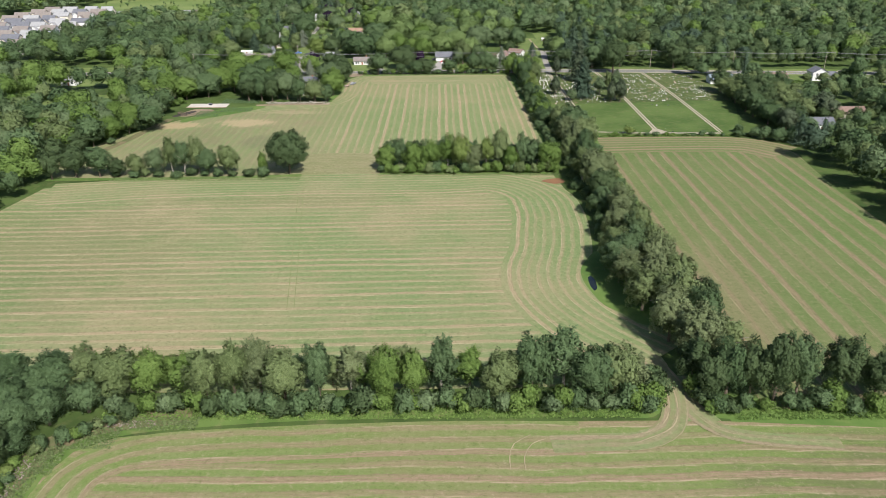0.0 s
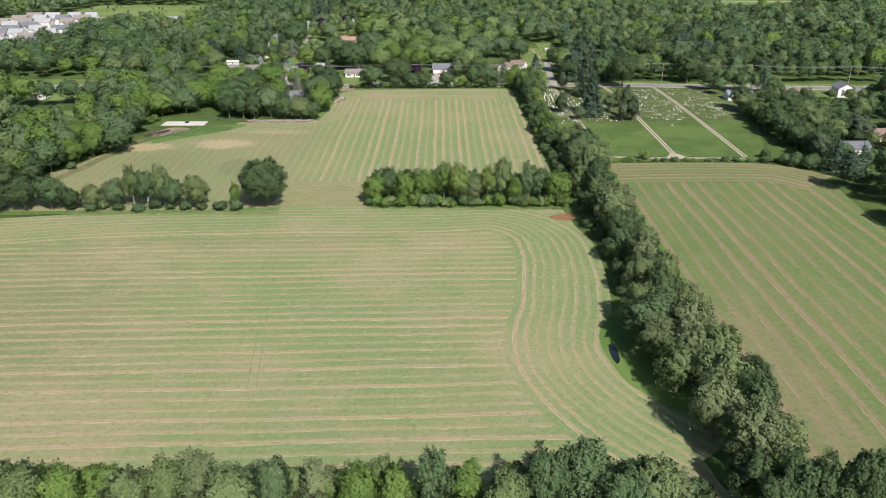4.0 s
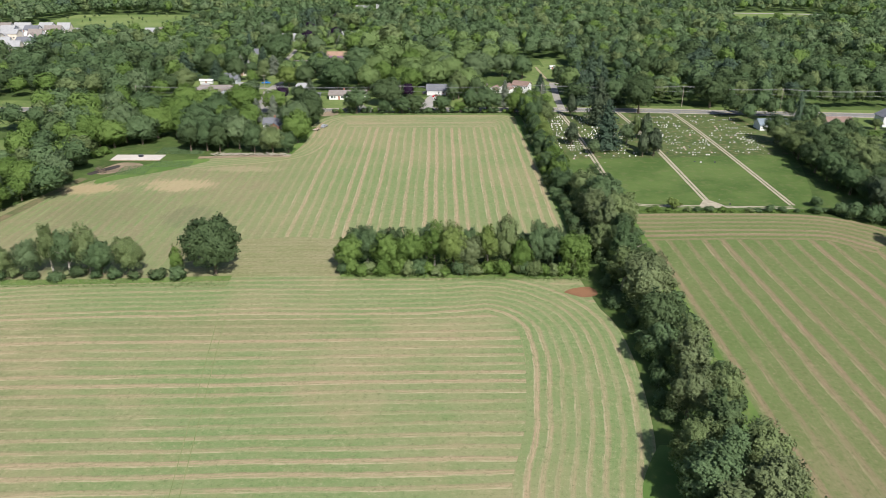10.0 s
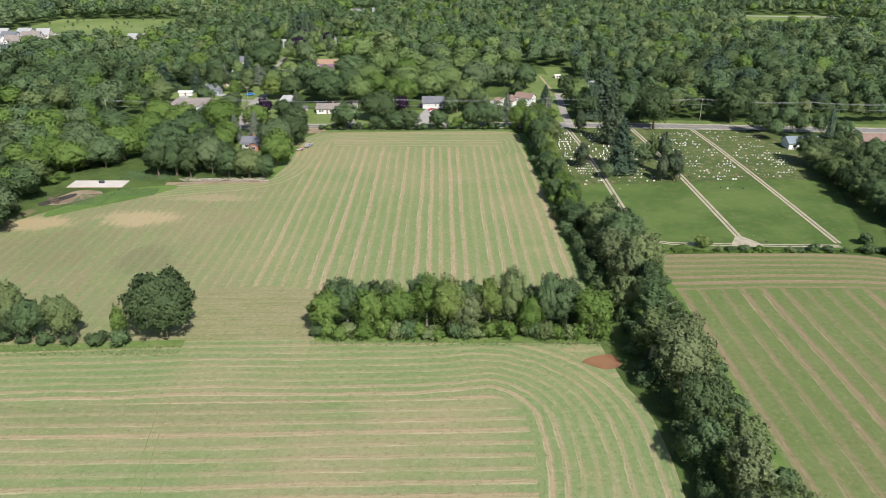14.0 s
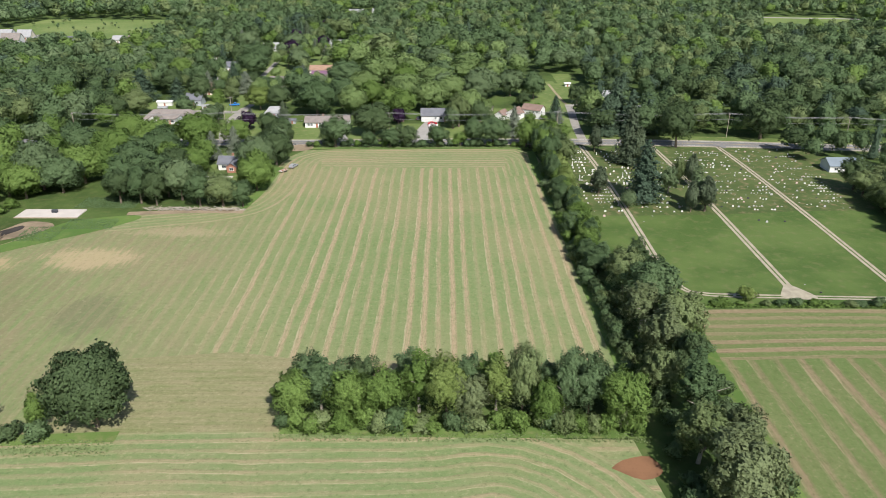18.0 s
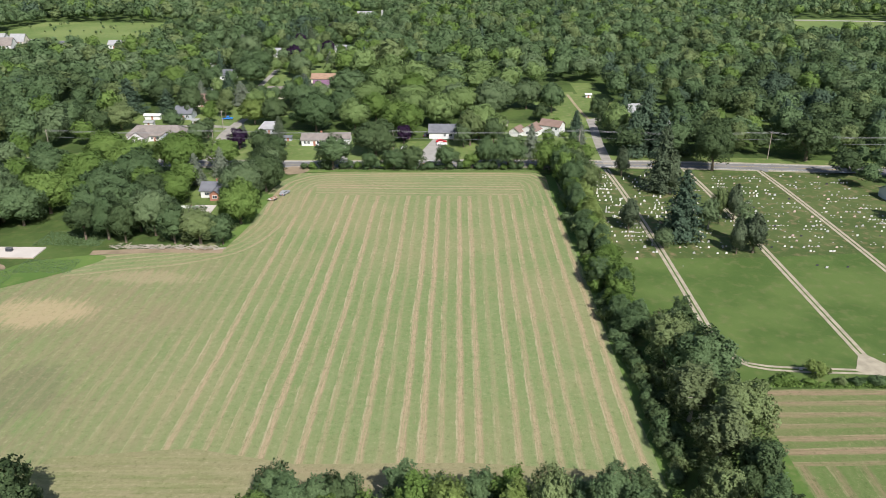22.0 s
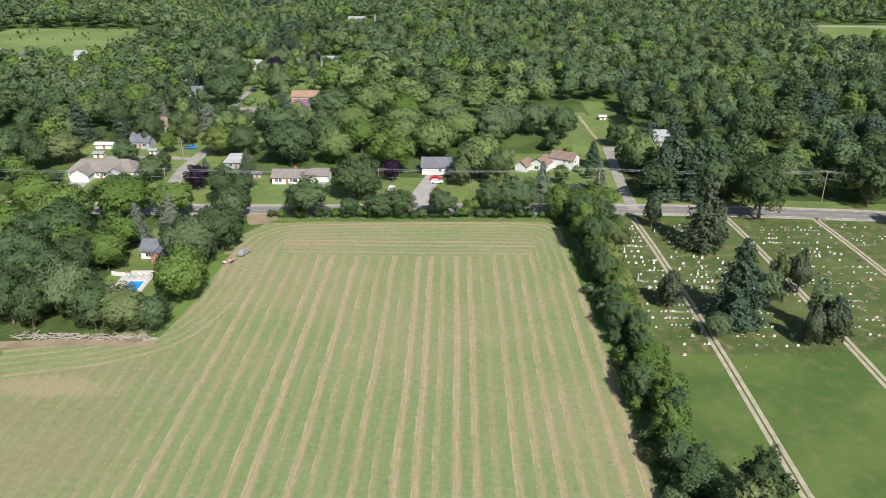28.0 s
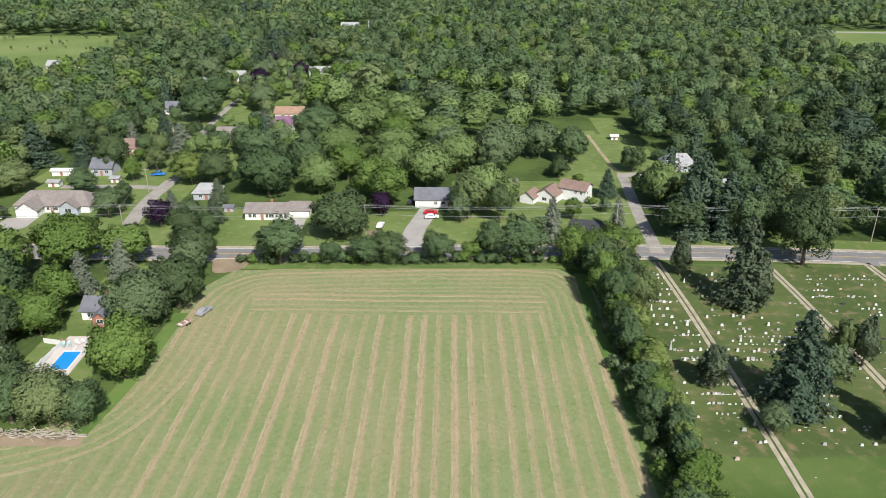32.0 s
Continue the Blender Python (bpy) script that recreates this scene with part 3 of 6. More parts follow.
ribbon("verge_mid_hedge_east", [(-24, 273), (10, 272), (45, 272)], 3, 1.2, 0.10, "verge", "rough grass along the hedge", "verge")
ribbon("verge_near_hedge", [(-72.6, 70), (-72.8, 98), (-70.2, 110.2), (-63, 116), (-48, 118.8), (-20, 121), (40, 121.6)], 1.2, 1.5, 0.035, "verge", "bright rough grass in front of the hedge", "verge")
ribbon("weedy_strip_near", [(-76, 74), (-76, 99), (-72.6, 112.4), (-64, 118.2), (-50, 120.6)], 3.5, 2.0, 0.045, "trampled", "brown dry weeds at the field edge", "weeds")
ribbon("verge_near_hedge_east", [(56, 121), (90, 119.5), (160, 118)], 5, 4.6, 0.035, "weeds", "tall green weeds in front of the hedge", "verge")
ribbon("verge_north_field", [(-58, 467.5), (0, 468.5), (43, 469)], 1.8, 1.8, 0.10, "verge", "rough dry grass along the road hedge", "verge")
ribbon("verge_east_hedge", [(64, 130), (65, 220), (66, 318)], 3, 2, 0.09, "verge", "rough grass beside the hedge", "verge")
ribbon("track", [(20, 111.6), (30, 112.2), (37.5, 112.6), (43.4, 116.4), (46.6, 123.5), (47.6, 131), (45.5, 140)], 2.6, 2.6, 0.13, "hay_track", "worn track bending through the hedge gap", "track", 2.0, across=2)
ribbon("track_fork", [(74, 111), (60, 112.6), (52.6, 115.5), (49.4, 121), (48.6, 129)], 1.8, 2.2, 0.126, "hay_track", "worn track along the hedge", "track", 2.0, across=2)
patch("verge_gap", [(35, 120.2), (38, 119.4), (41.2, 119.8), (43.6, 122.4), (45.0, 127), (45.6, 133), (43, 137), (38, 133)], 0.055, "weeds", "green weeds beside the track", "verge")
patch("verge_gap", [(50.0, 133), (49.6, 127), (50.6, 122.6), (53, 119.6), (58, 118.9), (63, 119.4), (60, 126)], 0.058, "weeds", "green weeds beside the track", "verge")
patch("track_ground", [(42.5, 118.2), (44.4, 124), (44.8, 134), (52, 134), (51.5, 124), (54, 118.4)], 0.072, "hay_head", "worn grass in the hedge gap", "verge", 0, False)
for shift in (-0.8, 0.8):
    ribbon("wheel_rut", [(36, 112.6 - shift), (43.2 + shift, 117 - shift * 0.6), (46.2 + shift, 124), (47 + shift, 132)], 0.13, 0.13, 0.15, "hay_loose", "pale wheel rut in the worn track", "track", 2.0)
for x0, turn in ((11.8, 0.0), (14.5, 1.2)):
    ribbon("wheel_mark", [(x0, 104.5), (x0 + 0.1, 108.2), (x0 + 1.2 + turn * 0.6, 111.8), (x0 + 4.6, 114.4 - turn)], 0.1, 0.1, 0.12, "hay_loose", "pale curved wheel mark in the hay field", "track", 1.5)
ribbon("verge_upper_hedge", [(44.2, 292), (43.4, 340), (43.2, 390), (41.8, 430), (42, 464)], 0.2, 3.0, 0.095, "weeds", "lush grass strip beside the hedge", "verge")
for shift in (-0.9, 0.9):
    ribbon("wheel_line", [(-51.0 + shift, 251.5), (-43.2 + shift, 197.6), (-38.7 + shift, 165.2)], 0.09, 0.09, 0.07, "pressed", "faint wheel line across the hay rows", "track", 6.0)
for x, y, k in ((-26, 456.5, 2.6), (-20, 452, 2.2), (4, 461, 3.0), (30, 452, 2.4)):
    ribbon("wheel_mark", [(x - 2 * k, y - k), (x - k, y), (x, y + 0.3 * k), (x + k, y - 0.2 * k), (x + 1.4 * k, y - k)], 0.12, 0.12, 0.11, "hay_loose", "pale curved wheel mark in the hay field", "track", 1.5)
# cemetery
patch("cemetery_lawn", [(46, 324), (46, 471), (166, 470), (160, 420), (150, 375), (140, 345), (132, 325)], 0.06, "cemetery", "green mown cemetery lawn", "lawn", 0, False)
patch("cemetery_old_turf", [(50, 388), (66, 387), (98, 388.5), (126, 392), (153, 393), (163, 440), (165, 469), (50, 470)], 0.07, "old_turf", "drier worn turf between the graves", "lawn", 0, False)
for x0, y0 in ((67.5, 342), (98, 331), (126.5, 330)):
    for shift in (-0.68, 0.68):
        mid = 70 if x0 < 70 else x0
        ribbon("cemetery_drive", [(x0 + shift, y0), (x0 + 0.4 + shift, 390), (x0 + shift, 440), (x0 - 1.2 + shift, 472)], 0.46, 0.46, 0.12, "gravel", "pale gravel wheel track of the cemetery drive", "drive")
for shift in (-0.68, 0.68):
    ribbon("cemetery_lane", [(67.5 + shift, 343), (69.5 + shift, 334), (75, 330 + shift), (98, 328.6 + shift), (126, 327.6 + shift)], 0.38, 0.38, 0.125, "gravel", "pale gravel lane along the cemetery edge", "drive", 2.0)
patch("drive_mouth", [(93.5, 329), (97.5, 336), (98.8, 336), (103, 328.4), (98, 327.2)], 0.13, "gravel", "pale gravel fork of the drive", "drive")
# roads
ribbon("road", [(-420, 470), (-200, 478), (-57, 476.3), (0, 478.6), (70, 479), (125, 476.2), (190, 470), (420, 452)], 4.1, 4.1, 0.10, "asphalt", "worn grey two-lane country road", "road", 12.0)
ribbon("road_shoulder", [(-420, 470), (-200, 478), (-57, 476.3), (0, 478.6), (70, 479), (125, 476.2), (190, 470), (420, 452)], 5.6, 5.6, 0.07, "gravel", "pale gravel road shoulder", "road", 12.0)
for off, mat in ((-3.6, "line"), (3.6, "line"), (0.0, "yellow")):
    ribbon("road_line", [(-420, 470 + off), (-200, 478 + off), (-57, 476.3 + off), (0, 478.6 + off), (70, 479 + off), (125, 476.2 + off), (190, 470 + off), (420, 452 + off)], 0.1, 0.1, 0.115, mat, "painted road line", "road marking", 12.0)
ribbon("road_verge", [(-420, 478.5), (-200, 486.5), (-57, 484.8), (0, 487), (70, 487.5), (125, 484.7), (190, 478.5), (420, 460.5)], 4, 4, 0.05, "lawn", "green mown roadside verge", "verge", 12.0)
ribbon("side_road", [(68.5, 478), (70, 510), (72.5, 540), (73.2, 553)], 2.0, 2.0, 0.105, "pale_road", "pale worn side road", "road")
ribbon("side_track", [(72.9, 551), (71.6, 565), (70.6, 590), (70, 612)], 0.8, 0.8, 0.11, "hay_loose", "bare pale track across the lawn", "track", 2.0)
ribbon("side_drive", [(72, 552), (80, 553.5), (94, 553)], 2.4, 2.4, 0.12, "pale_road", "pale side drive", "road")
ribbon("side_verge", [(63, 484), (64, 520), (65, 560), (66, 620)], 16, 8, 0.04, "lawn", "green mown lawn beside the road", "lawn")
ribbon("west_lane", [(-90, 478), (-94, 493), (-97.5, 520), (-97, 544)], 2.6, 2.6, 0.105, "pale_road", "pale worn residential lane", "road")
ribbon("west_lane_cross", [(-97, 535), (-112, 536.5), (-135, 536)], 2.0, 2.0, 0.11, "pale_road", "pale crossing drive", "road")
ribbon("upper_lane", [(-97, 544), (-95, 558), (-101, 580), (-108, 620), (-112, 700), (-122, 760)], 1.7, 1.7, 0.105, "pale_road", "pale residential street between trees", "road", 12.0)
ribbon("east_lane", [(252, 474), (256, 455), (262, 430)], 3, 3, 0.1, "pale_road", "pale residential lane", "road")
ribbon("far_road", [(290, 985), (350, 978), (440, 965)], 4, 4, 0.12, "concrete", "pale far road", "road", 12.0)

# ---- trees ----


def unit(v):
    return v / np.maximum(np.linalg.norm(v, axis=-1, keepdims=True), 1e-9)


def clumps(centres, normals, size, r, stretch=1.0):
    """Ragged leaf sprigs: one uneven three-cornered sprig for each centre, facing about its normal."""
    n = len(centres)
    helper = unit(r.normal(size=(n, 3)))
    a = unit(np.cross(normals, helper))
    b = np.cross(normals, a)
    s = size * (0.6 + 0.8 * r.random((n, 1)))
    k = 0.75 + 0.5 * r.random((n, 3, 1))
    bow = (r.random((n, 3, 1)) - 0.6) * 0.4
    corners = np.stack([a * stretch, b * 0.87 - a * 0.5, -b * 0.87 - a * 0.5], 1) * k + normals[:, None] * bow
    return centres[:, None] + corners * s[:, None]


def spread_out(n, r, jitter=0.35):
    """Directions spread evenly over a ball, a little uneven."""
    k = np.arange(n) + 0.5
    z = 1 - 2 * k / n
    a = k * 2.39996 + r.random() * 6
    s = np.sqrt(1 - z * z)
    return unit(np.stack([s * np.cos(a), s * np.sin(a), z], 1) + r.normal(size=(n, 3)) * jitter / math.sqrt(n) * 1.8)


def leafy(seed, height, radius, count, size, low=0.18, lobes=30, boughs=6, relief=0.20, sway=0.22, taper=0.1, ragged=0.07, core_at=0.84, rings=6, under=-0.55):
    """A crown of leaf sprigs over a few great limbs and many small rounded clumps. Returns sprigs, inner triangles and normals."""
    r = np.random.default_rng(seed)
    great, small = spread_out(boughs, r), spread_out(lobes, r, 0.5)
    g_size, s_size = 0.25 + 0.75 * r.random(boughs), 0.35 + 0.65 * r.random(lobes)
    g_wide, s_wide = 2.4 / math.sqrt(boughs), 2.05 / math.sqrt(lobes)
    mid, half = height * (1 + low) / 2, height * (1 - low) / 2

    def bulges(d, axes, sizes, wide):
        gap = np.arccos(np.clip(d @ axes.T, -1, 1)) / (wide * (0.75 + 0.25 * sizes))
        lift = sizes * np.sqrt(np.clip(1 - gap**2, 0, 1))
        return lift.max(1), lift.argmax(1)

    def shell(d):
        g, gi = bulges(d, great, g_size, g_wide)
        m, mi = bulges(d, small, s_size, s_wide)
        reach = 1 - sway - relief + sway * g + relief * m
        thin = 1 - taper * (d[:, 2] * 0.5 + 0.5)
        q = d * reach[:, None] * np.stack([thin, thin, np.ones(len(d))], 1)
        return q, gi, mi

    d = unit(r.normal(size=(int(count * 2.2), 3)))
    d = d[(d[:, 2] > under) | (r.random(len(d)) < 0.30 + under * 0.25 + 0.14)][:count]
    q, gi, mi = shell(d)
    q = q * (1 + (r.random((len(d), 1)) - 0.5) * 2 * ragged + r.random((len(d), 1)) ** 5 * 1.0 * ragged)
    clump = unit(q - small[mi] * (0.93 - relief * 1.5) * np.linalg.norm(q, axis=1, keepdims=True))
    limb = unit(q - great[gi] * 0.45)
    scale = np.array((radius, radius, half))
    p = q * scale + (0, 0, mid)
    keep = p[:, 2] > 0.012 * height
    p, d, clump, limb = p[keep], d[keep], clump[keep], limb[keep]
    round_out = unit(d / scale)
    soft = unit(round_out * 0.18 + limb * 0.42 + clump * 0.75 + r.normal(size=d.shape) * 0.28 + (0, 0, 0.08))
    sprigs = clumps(p, unit(soft + r.normal(size=d.shape) * 0.48), size, r)
    across = rings * 2
    v = np.array([(math.cos(a) * math.cos(b), math.sin(a) * math.cos(b), math.sin(b)) for b in np.linspace(-1.35, 1.5, rings) for a in np.arange(across) * math.tau / across])
    c = shell(v)[0] * core_at * scale + (0, 0, mid)
    c[:, 2] = np.maximum(c[:, 2], 0.02 * height)
    core = []
    for k in range(rings - 1):
        for n in range(across):
            a, b = k * across + n, k * across + (n + 1) % across
            core += [(c[a], c[b], c[b + across]), (c[a], c[b + across], c[a + across])]
    return sprigs, np.array(core), soft


def spruce(seed, height, radius, count, size, droop=0.28, low=0.05):
    """A pointed conifer of whorled, drooping boughs."""
    r = np.random.default_rng(seed)
    tiers = 17
    per = count // tiers
    pos, nor, way = [], [], []
    for i in range(tiers):
        f = i / tiers
        reach = radius * (1 - f) ** 0.75 * (0.82 + 0.3 * r.random()) + 0.15
        z0 = height * (low + 0.06 + (0.94 - low) * f)
        boughs = max(5, int(12 * (1 - f)) + 3)
        n = max(10, int(per * (1.8 - 1.6 * f)))
        b = r.integers(0, boughs, n)
        ang = b * math.tau / boughs + i * 0.7 + r.normal(size=n) * 0.14
        far = np.sqrt(0.08 + 0.92 * r.random(n)) * reach * (0.82 + 0.25 * np.sin(b * 3.1 + i))
        z = z0 - far * droop + r.normal(size=n) * 0.15 + height / tiers * 0.6 * r.random(n)
        pos.append(np.stack([np.cos(ang) * far, np.sin(ang) * far, np.maximum(z, 0.1)], 1))
        nor.append(unit(np.stack([np.cos(ang) * 0.7, np.sin(ang) * 0.7, np.full(n, 0.8)], 1) + r.normal(size=(n, 3)) * 0.4))
    p, d = np.concatenate(pos), np.concatenate(nor)
    sprigs = clumps(p, d, size, r, 1.7)
    ring = 8
    a = np.arange(ring) * math.tau / ring
    core = []
    for f0, f1 in ((0.06, 0.35), (0.3, 0.62), (0.55, 0.95)):
        r0, r1 = radius * 0.55 * (1 - f0), radius * 0.36 * (1 - f1) + 0.05
        lo = np.stack([np.cos(a) * r0, np.sin(a) * r0, np.full(ring, height * f0)], 1)
        hi = np.stack([np.cos(a) * r1, np.sin(a) * r1, np.full(ring, height * f1)], 1)
        for k in range(ring):
            j = (k + 1) % ring
            core += [(lo[k], lo[j], hi[j]), (lo[k], hi[j], hi[k])]
    return sprigs, np.array(core), unit(d * (1.0, 1.0, 0.8) + r.normal(size=d.shape) * 0.15)


def trunk_mesh(name, seed, height, girth, limbs, bark="bark", forks=0.35):
    r = random.Random(seed)
    bm = bmesh.new()
    lean = Vector((r.uniform(-0.4, 0.4), r.uniform(-0.4, 0.4), 0))
    levels = [Vector((0, 0, -0.3)), Vector((0, 0, height * 0.18)) + lean * 0.3, Vector((0, 0, height * 0.42)) + lean, Vector((0, 0, height * 0.62)) + lean * 1.3]
    for i, (a, b) in enumerate(zip(levels, levels[1:])):
        tube(bm, a, b, girth * (1.25 - 0.36 * i), girth * (0.89 - 0.33 * i), 7)
    for i in range(limbs):
        z = height * r.uniform(forks * 0.6, forks * 1.2)
        turn, out = i * 2.4 + r.random(), height * r.uniform(0.12, 0.19)
        a = Vector((0, 0, z)) + lean
        b = a + Vector((math.cos(turn) * out * 0.6, math.sin(turn) * out * 0.6, out * 0.7))
        c = b + Vector((math.cos(turn) * out * 0.5, math.sin(turn) * out * 0.5, out * 0.5))
        tube(bm, a, b, girth * 0.42, girth * 0.27, 5)
        tube(bm, b, c, girth * 0.27, girth * 0.1, 5)
    me = bpy.data.meshes.new(name)
    bm.to_mesh(me)
    bm.free()
    me.materials.append(M[bark])
    return me


def kind_of_tree(seeds, height, radius, maker, girth, limbs, bark="bark", **shape):
    """Variants of one sort of tree: a crown mesh and a trunk mesh each, with their size."""
    made = []
    for s in seeds:
        sprigs, core, soft = maker(s, height, radius, **shape)
        crown = sprigs_mesh("crown", sprigs, [M["leaf_mid"]], None, core, soft)
        made.append((crown, trunk_mesh("trunk", s, height, girth, limbs, bark), height, radius))
    return made


TREES = {
    "broad": kind_of_tree(range(11, 19), 14, 5.5, leafy, 0.30, 5, count=7600, size=0.205, low=0.0, lobes=64, boughs=14, relief=0.27, sway=0.42, ragged=0.12, core_at=0.78),
    "tall": kind_of_tree(range(21, 27), 15, 4.0, leafy, 0.22, 5, "bark_pale", count=5200, size=0.19, low=0.0, lobes=56, boughs=16, relief=0.27, sway=0.48, taper=0.30, ragged=0.16, core_at=0.70),
    "wood": kind_of_tree(range(31, 38), 15, 6, leafy, 0.30, 4, count=3900, size=0.29, low=0.08, lobes=50, boughs=12, relief=0.25, sway=0.38, ragged=0.11, core_at=0.78),
    "great": kind_of_tree(range(71, 77), 15, 9.5, leafy, 0.42, 6, count=9200, size=0.30, low=0.03, lobes=120, boughs=20, relief=0.20, sway=0.34, ragged=0.09, core_at=0.80),
    "shrub": kind_of_tree(range(41, 47), 4, 2.6, leafy, 0.06, 3, count=1150, size=0.19, low=-0.1, lobes=26, boughs=9, sway=0.50, ragged=0.16, rings=4, core_at=0.75),
    "spruce": kind_of_tree(range(51, 54), 16, 4.6, spruce, 0.26, 0, count=4600, size=0.22),
    "cedar": kind_of_tree(range(61, 64), 12, 3.2, leafy, 0.2, 0, count=3600, size=0.19, low=0.0, lobes=60, boughs=16, sway=0.26, relief=0.18, taper=0.62, ragged=0.12),
}
LABELS = {
    "broad": ("tree", "leafy broad deciduous tree in the hedgerow", "tree"),
    "tall": ("tree", "slender deciduous tree with pale trunk in the hedgerow", "tree"),
    "great": ("tree", "broad old garden tree with a rounded crown", "tree"),
    "wood": ("tree", "dense green deciduous tree among the others", "tree"),
    "shrub": ("shrub", "bushy green shrub at the field edge", "shrub"),
    "spruce": ("spruce_tree", "tall pointed dark green spruce", "tree"),
    "cedar": ("cedar_tree", "dense upright dark evergreen cedar", "tree"),
}
SHADES = {"leaf_dark": "dark green", "leaf_mid": "mid green", "leaf_light": "bright green", "leaf_grey": "grey-green", "leaf_willow": "pale grey-green", "leaf_yellow": "yellow-green", "leaf_orange": "yellowing", "leaf_olive": "olive green", "leaf_purple": "dark purple", "needle": "dark green", "needle_blue": "blue-grey", "needle_olive": "olive brown"}
planted = [0]


def plant(kind, x, y, height, radius, leaves, group="", label=""):
    """One tree or shrub of its own, with trunk and crown."""
    planted[0] += 1
    variants = TREES[kind]
    crown, trunk, h, r = variants[planted[0] % len(variants)]
    name, text, category = LABELS[kind]
    m = pose(x, y, 0.0, 0, 0, (planted[0] * 137.5) % 360) @ Matrix.Diagonal((radius / r * 1.18, radius / r * 1.18, height / h * 1.05, 1))
    ob = thing(name, m, label or (SHADES[leaves] + " " + text), category, group)
    for n, me in (("trunk", trunk), ("crown", crown)):
        o = shared(n, me, ob)
        if n == "crown":
            o.material_slots[0].link = "OBJECT"
            o.material_slots[0].material = M[leaves]
    return ob


def hedge(kinds, x0, y0, x1, y1, spacing, width, h0, h1, r0, r1, shades, group, seed):
    """Trees scattered along a line."""
    r = random.Random(seed)
    n = int(math.hypot(x1 - x0, y1 - y0) / spacing)
    for i in range(n):
        f = (i + r.uniform(0.2, 0.8)) / n
        side = r.uniform(-width / 2, width / 2)
        dx, dy = (x1 - x0), (y1 - y0)
        length = math.hypot(dx, dy)
        plant(r.choice(kinds), x0 + dx * f - dy / length * side, y0 + dy * f + dx / length * side, r.uniform(h0, h1), r.uniform(r0, r1), r.choice(shades), group)


MIXED = ("leaf_dark", "leaf_mid", "leaf_mid", "leaf_olive", "leaf_grey", "leaf_light")
DEEP = ("leaf_dark", "leaf_dark", "leaf_mid", "leaf_mid", "leaf_olive")
# near hedge: x, height, radius, shade
NEAR = ((-95, 13, 5, 1), (-88, 11, 4.5, 0), (-82, 10, 4, 0), (-79, 11, 4.6, 0), (-73, 12, 4.8, 3), (-66, 14, 4.5, 3), (-60, 12, 3.8, 1), (-53, 10, 4, 2), (-48, 14.5, 3.6, 3), (-43, 14, 3.6, 3), (-38, 14.5, 4, 4), (-32, 13, 4.2, 3), (-25.5, 14.5, 2.8, 0), (-19, 12, 3.6, 4), (-12, 14, 3.6, 1), (-6.5, 12, 3.5, 1), (-0.5, 14.5, 3.6, 0), (11, 12.5, 4.2, 3), (18, 16, 4.2, 0), (24.5, 17, 4.6, 0), (30, 14, 4.4, 0), (35, 12.5, 4.4, 3), (39.5, 9, 3.4, 4))
NEAR_SHADES = ("leaf_mid", "leaf_light", "leaf_light", "leaf_olive", "leaf_orange")
for i, (x, h, rad, s) in enumerate(NEAR):
    plant("tall" if i % 3 == 1 else "broad", x, 127 + 2 * math.sin(i * 2.1), h, rad * 1.15, NEAR_SHADES[s], "trees of the near hedge")
hedge(("shrub",), -66, 121.6, 40, 123.2, 2.9, 2.4, 3.4, 6.5, 2.2, 3.2, ("leaf_mid", "leaf_light", "leaf_mid", "leaf_dark", "leaf_grey"), "shrubs of the near hedge", 3)
for x, y, h in ((-81, 114, 10), (-77, 118.5, 10), (-87, 112, 11), (-84, 119, 11), (-71, 122.5, 8)):
    plant("broad", x, y, h, 4.2, "leaf_mid", "trees of the near hedge")
hedge(("tall", "broad"), -92, 131, 38, 131, 7.0, 3, 7.5, 11, 3.2, 4.4, ("leaf_olive", "leaf_mid", "leaf_light"), "trees of the near hedge", 4)
hedge(("broad",), -83.5, 78, -80, 112, 2.8, 4, 7, 11, 3.2, 4.4, ("leaf_dark", "leaf_mid"), "trees of the near hedge", 5)
for i, (x, h, rad) in enumerate(((54, 11, 4), (58, 14, 4.6), (62, 15, 4.6), (66.5, 18, 4.6), (72, 15.5, 4.2), (81, 14, 4.6), (87, 12.5, 4.5), (95, 13, 4.6), (103, 14, 4.5))):
    plant("broad", x, 126 + 1.5 * math.sin(i * 1.7), h, rad, ("leaf_dark", "leaf_mid", "leaf_dark")[i % 3], "trees of the near hedge")
hedge(("shrub",), 57, 122, 104, 121, 4, 2, 2.5, 4.5, 1.8, 2.8, ("leaf_mid", "leaf_light", "leaf_dark"), "shrubs of the near hedge", 6)
hedge(("shrub",), -78.5, 84, -77, 108, 2.2, 1.6, 1.5, 3.5, 1.2, 2.2, ("leaf_light", "leaf_mid", "leaf_yellow"), "shrubs of the near hedge", 21)
hedge(("shrub",), -77, 109, -62, 121.5, 2.4, 1.6, 1.8, 3.8, 1.3, 2.4, ("leaf_light", "leaf_mid", "leaf_olive"), "shrubs of the near hedge", 22)
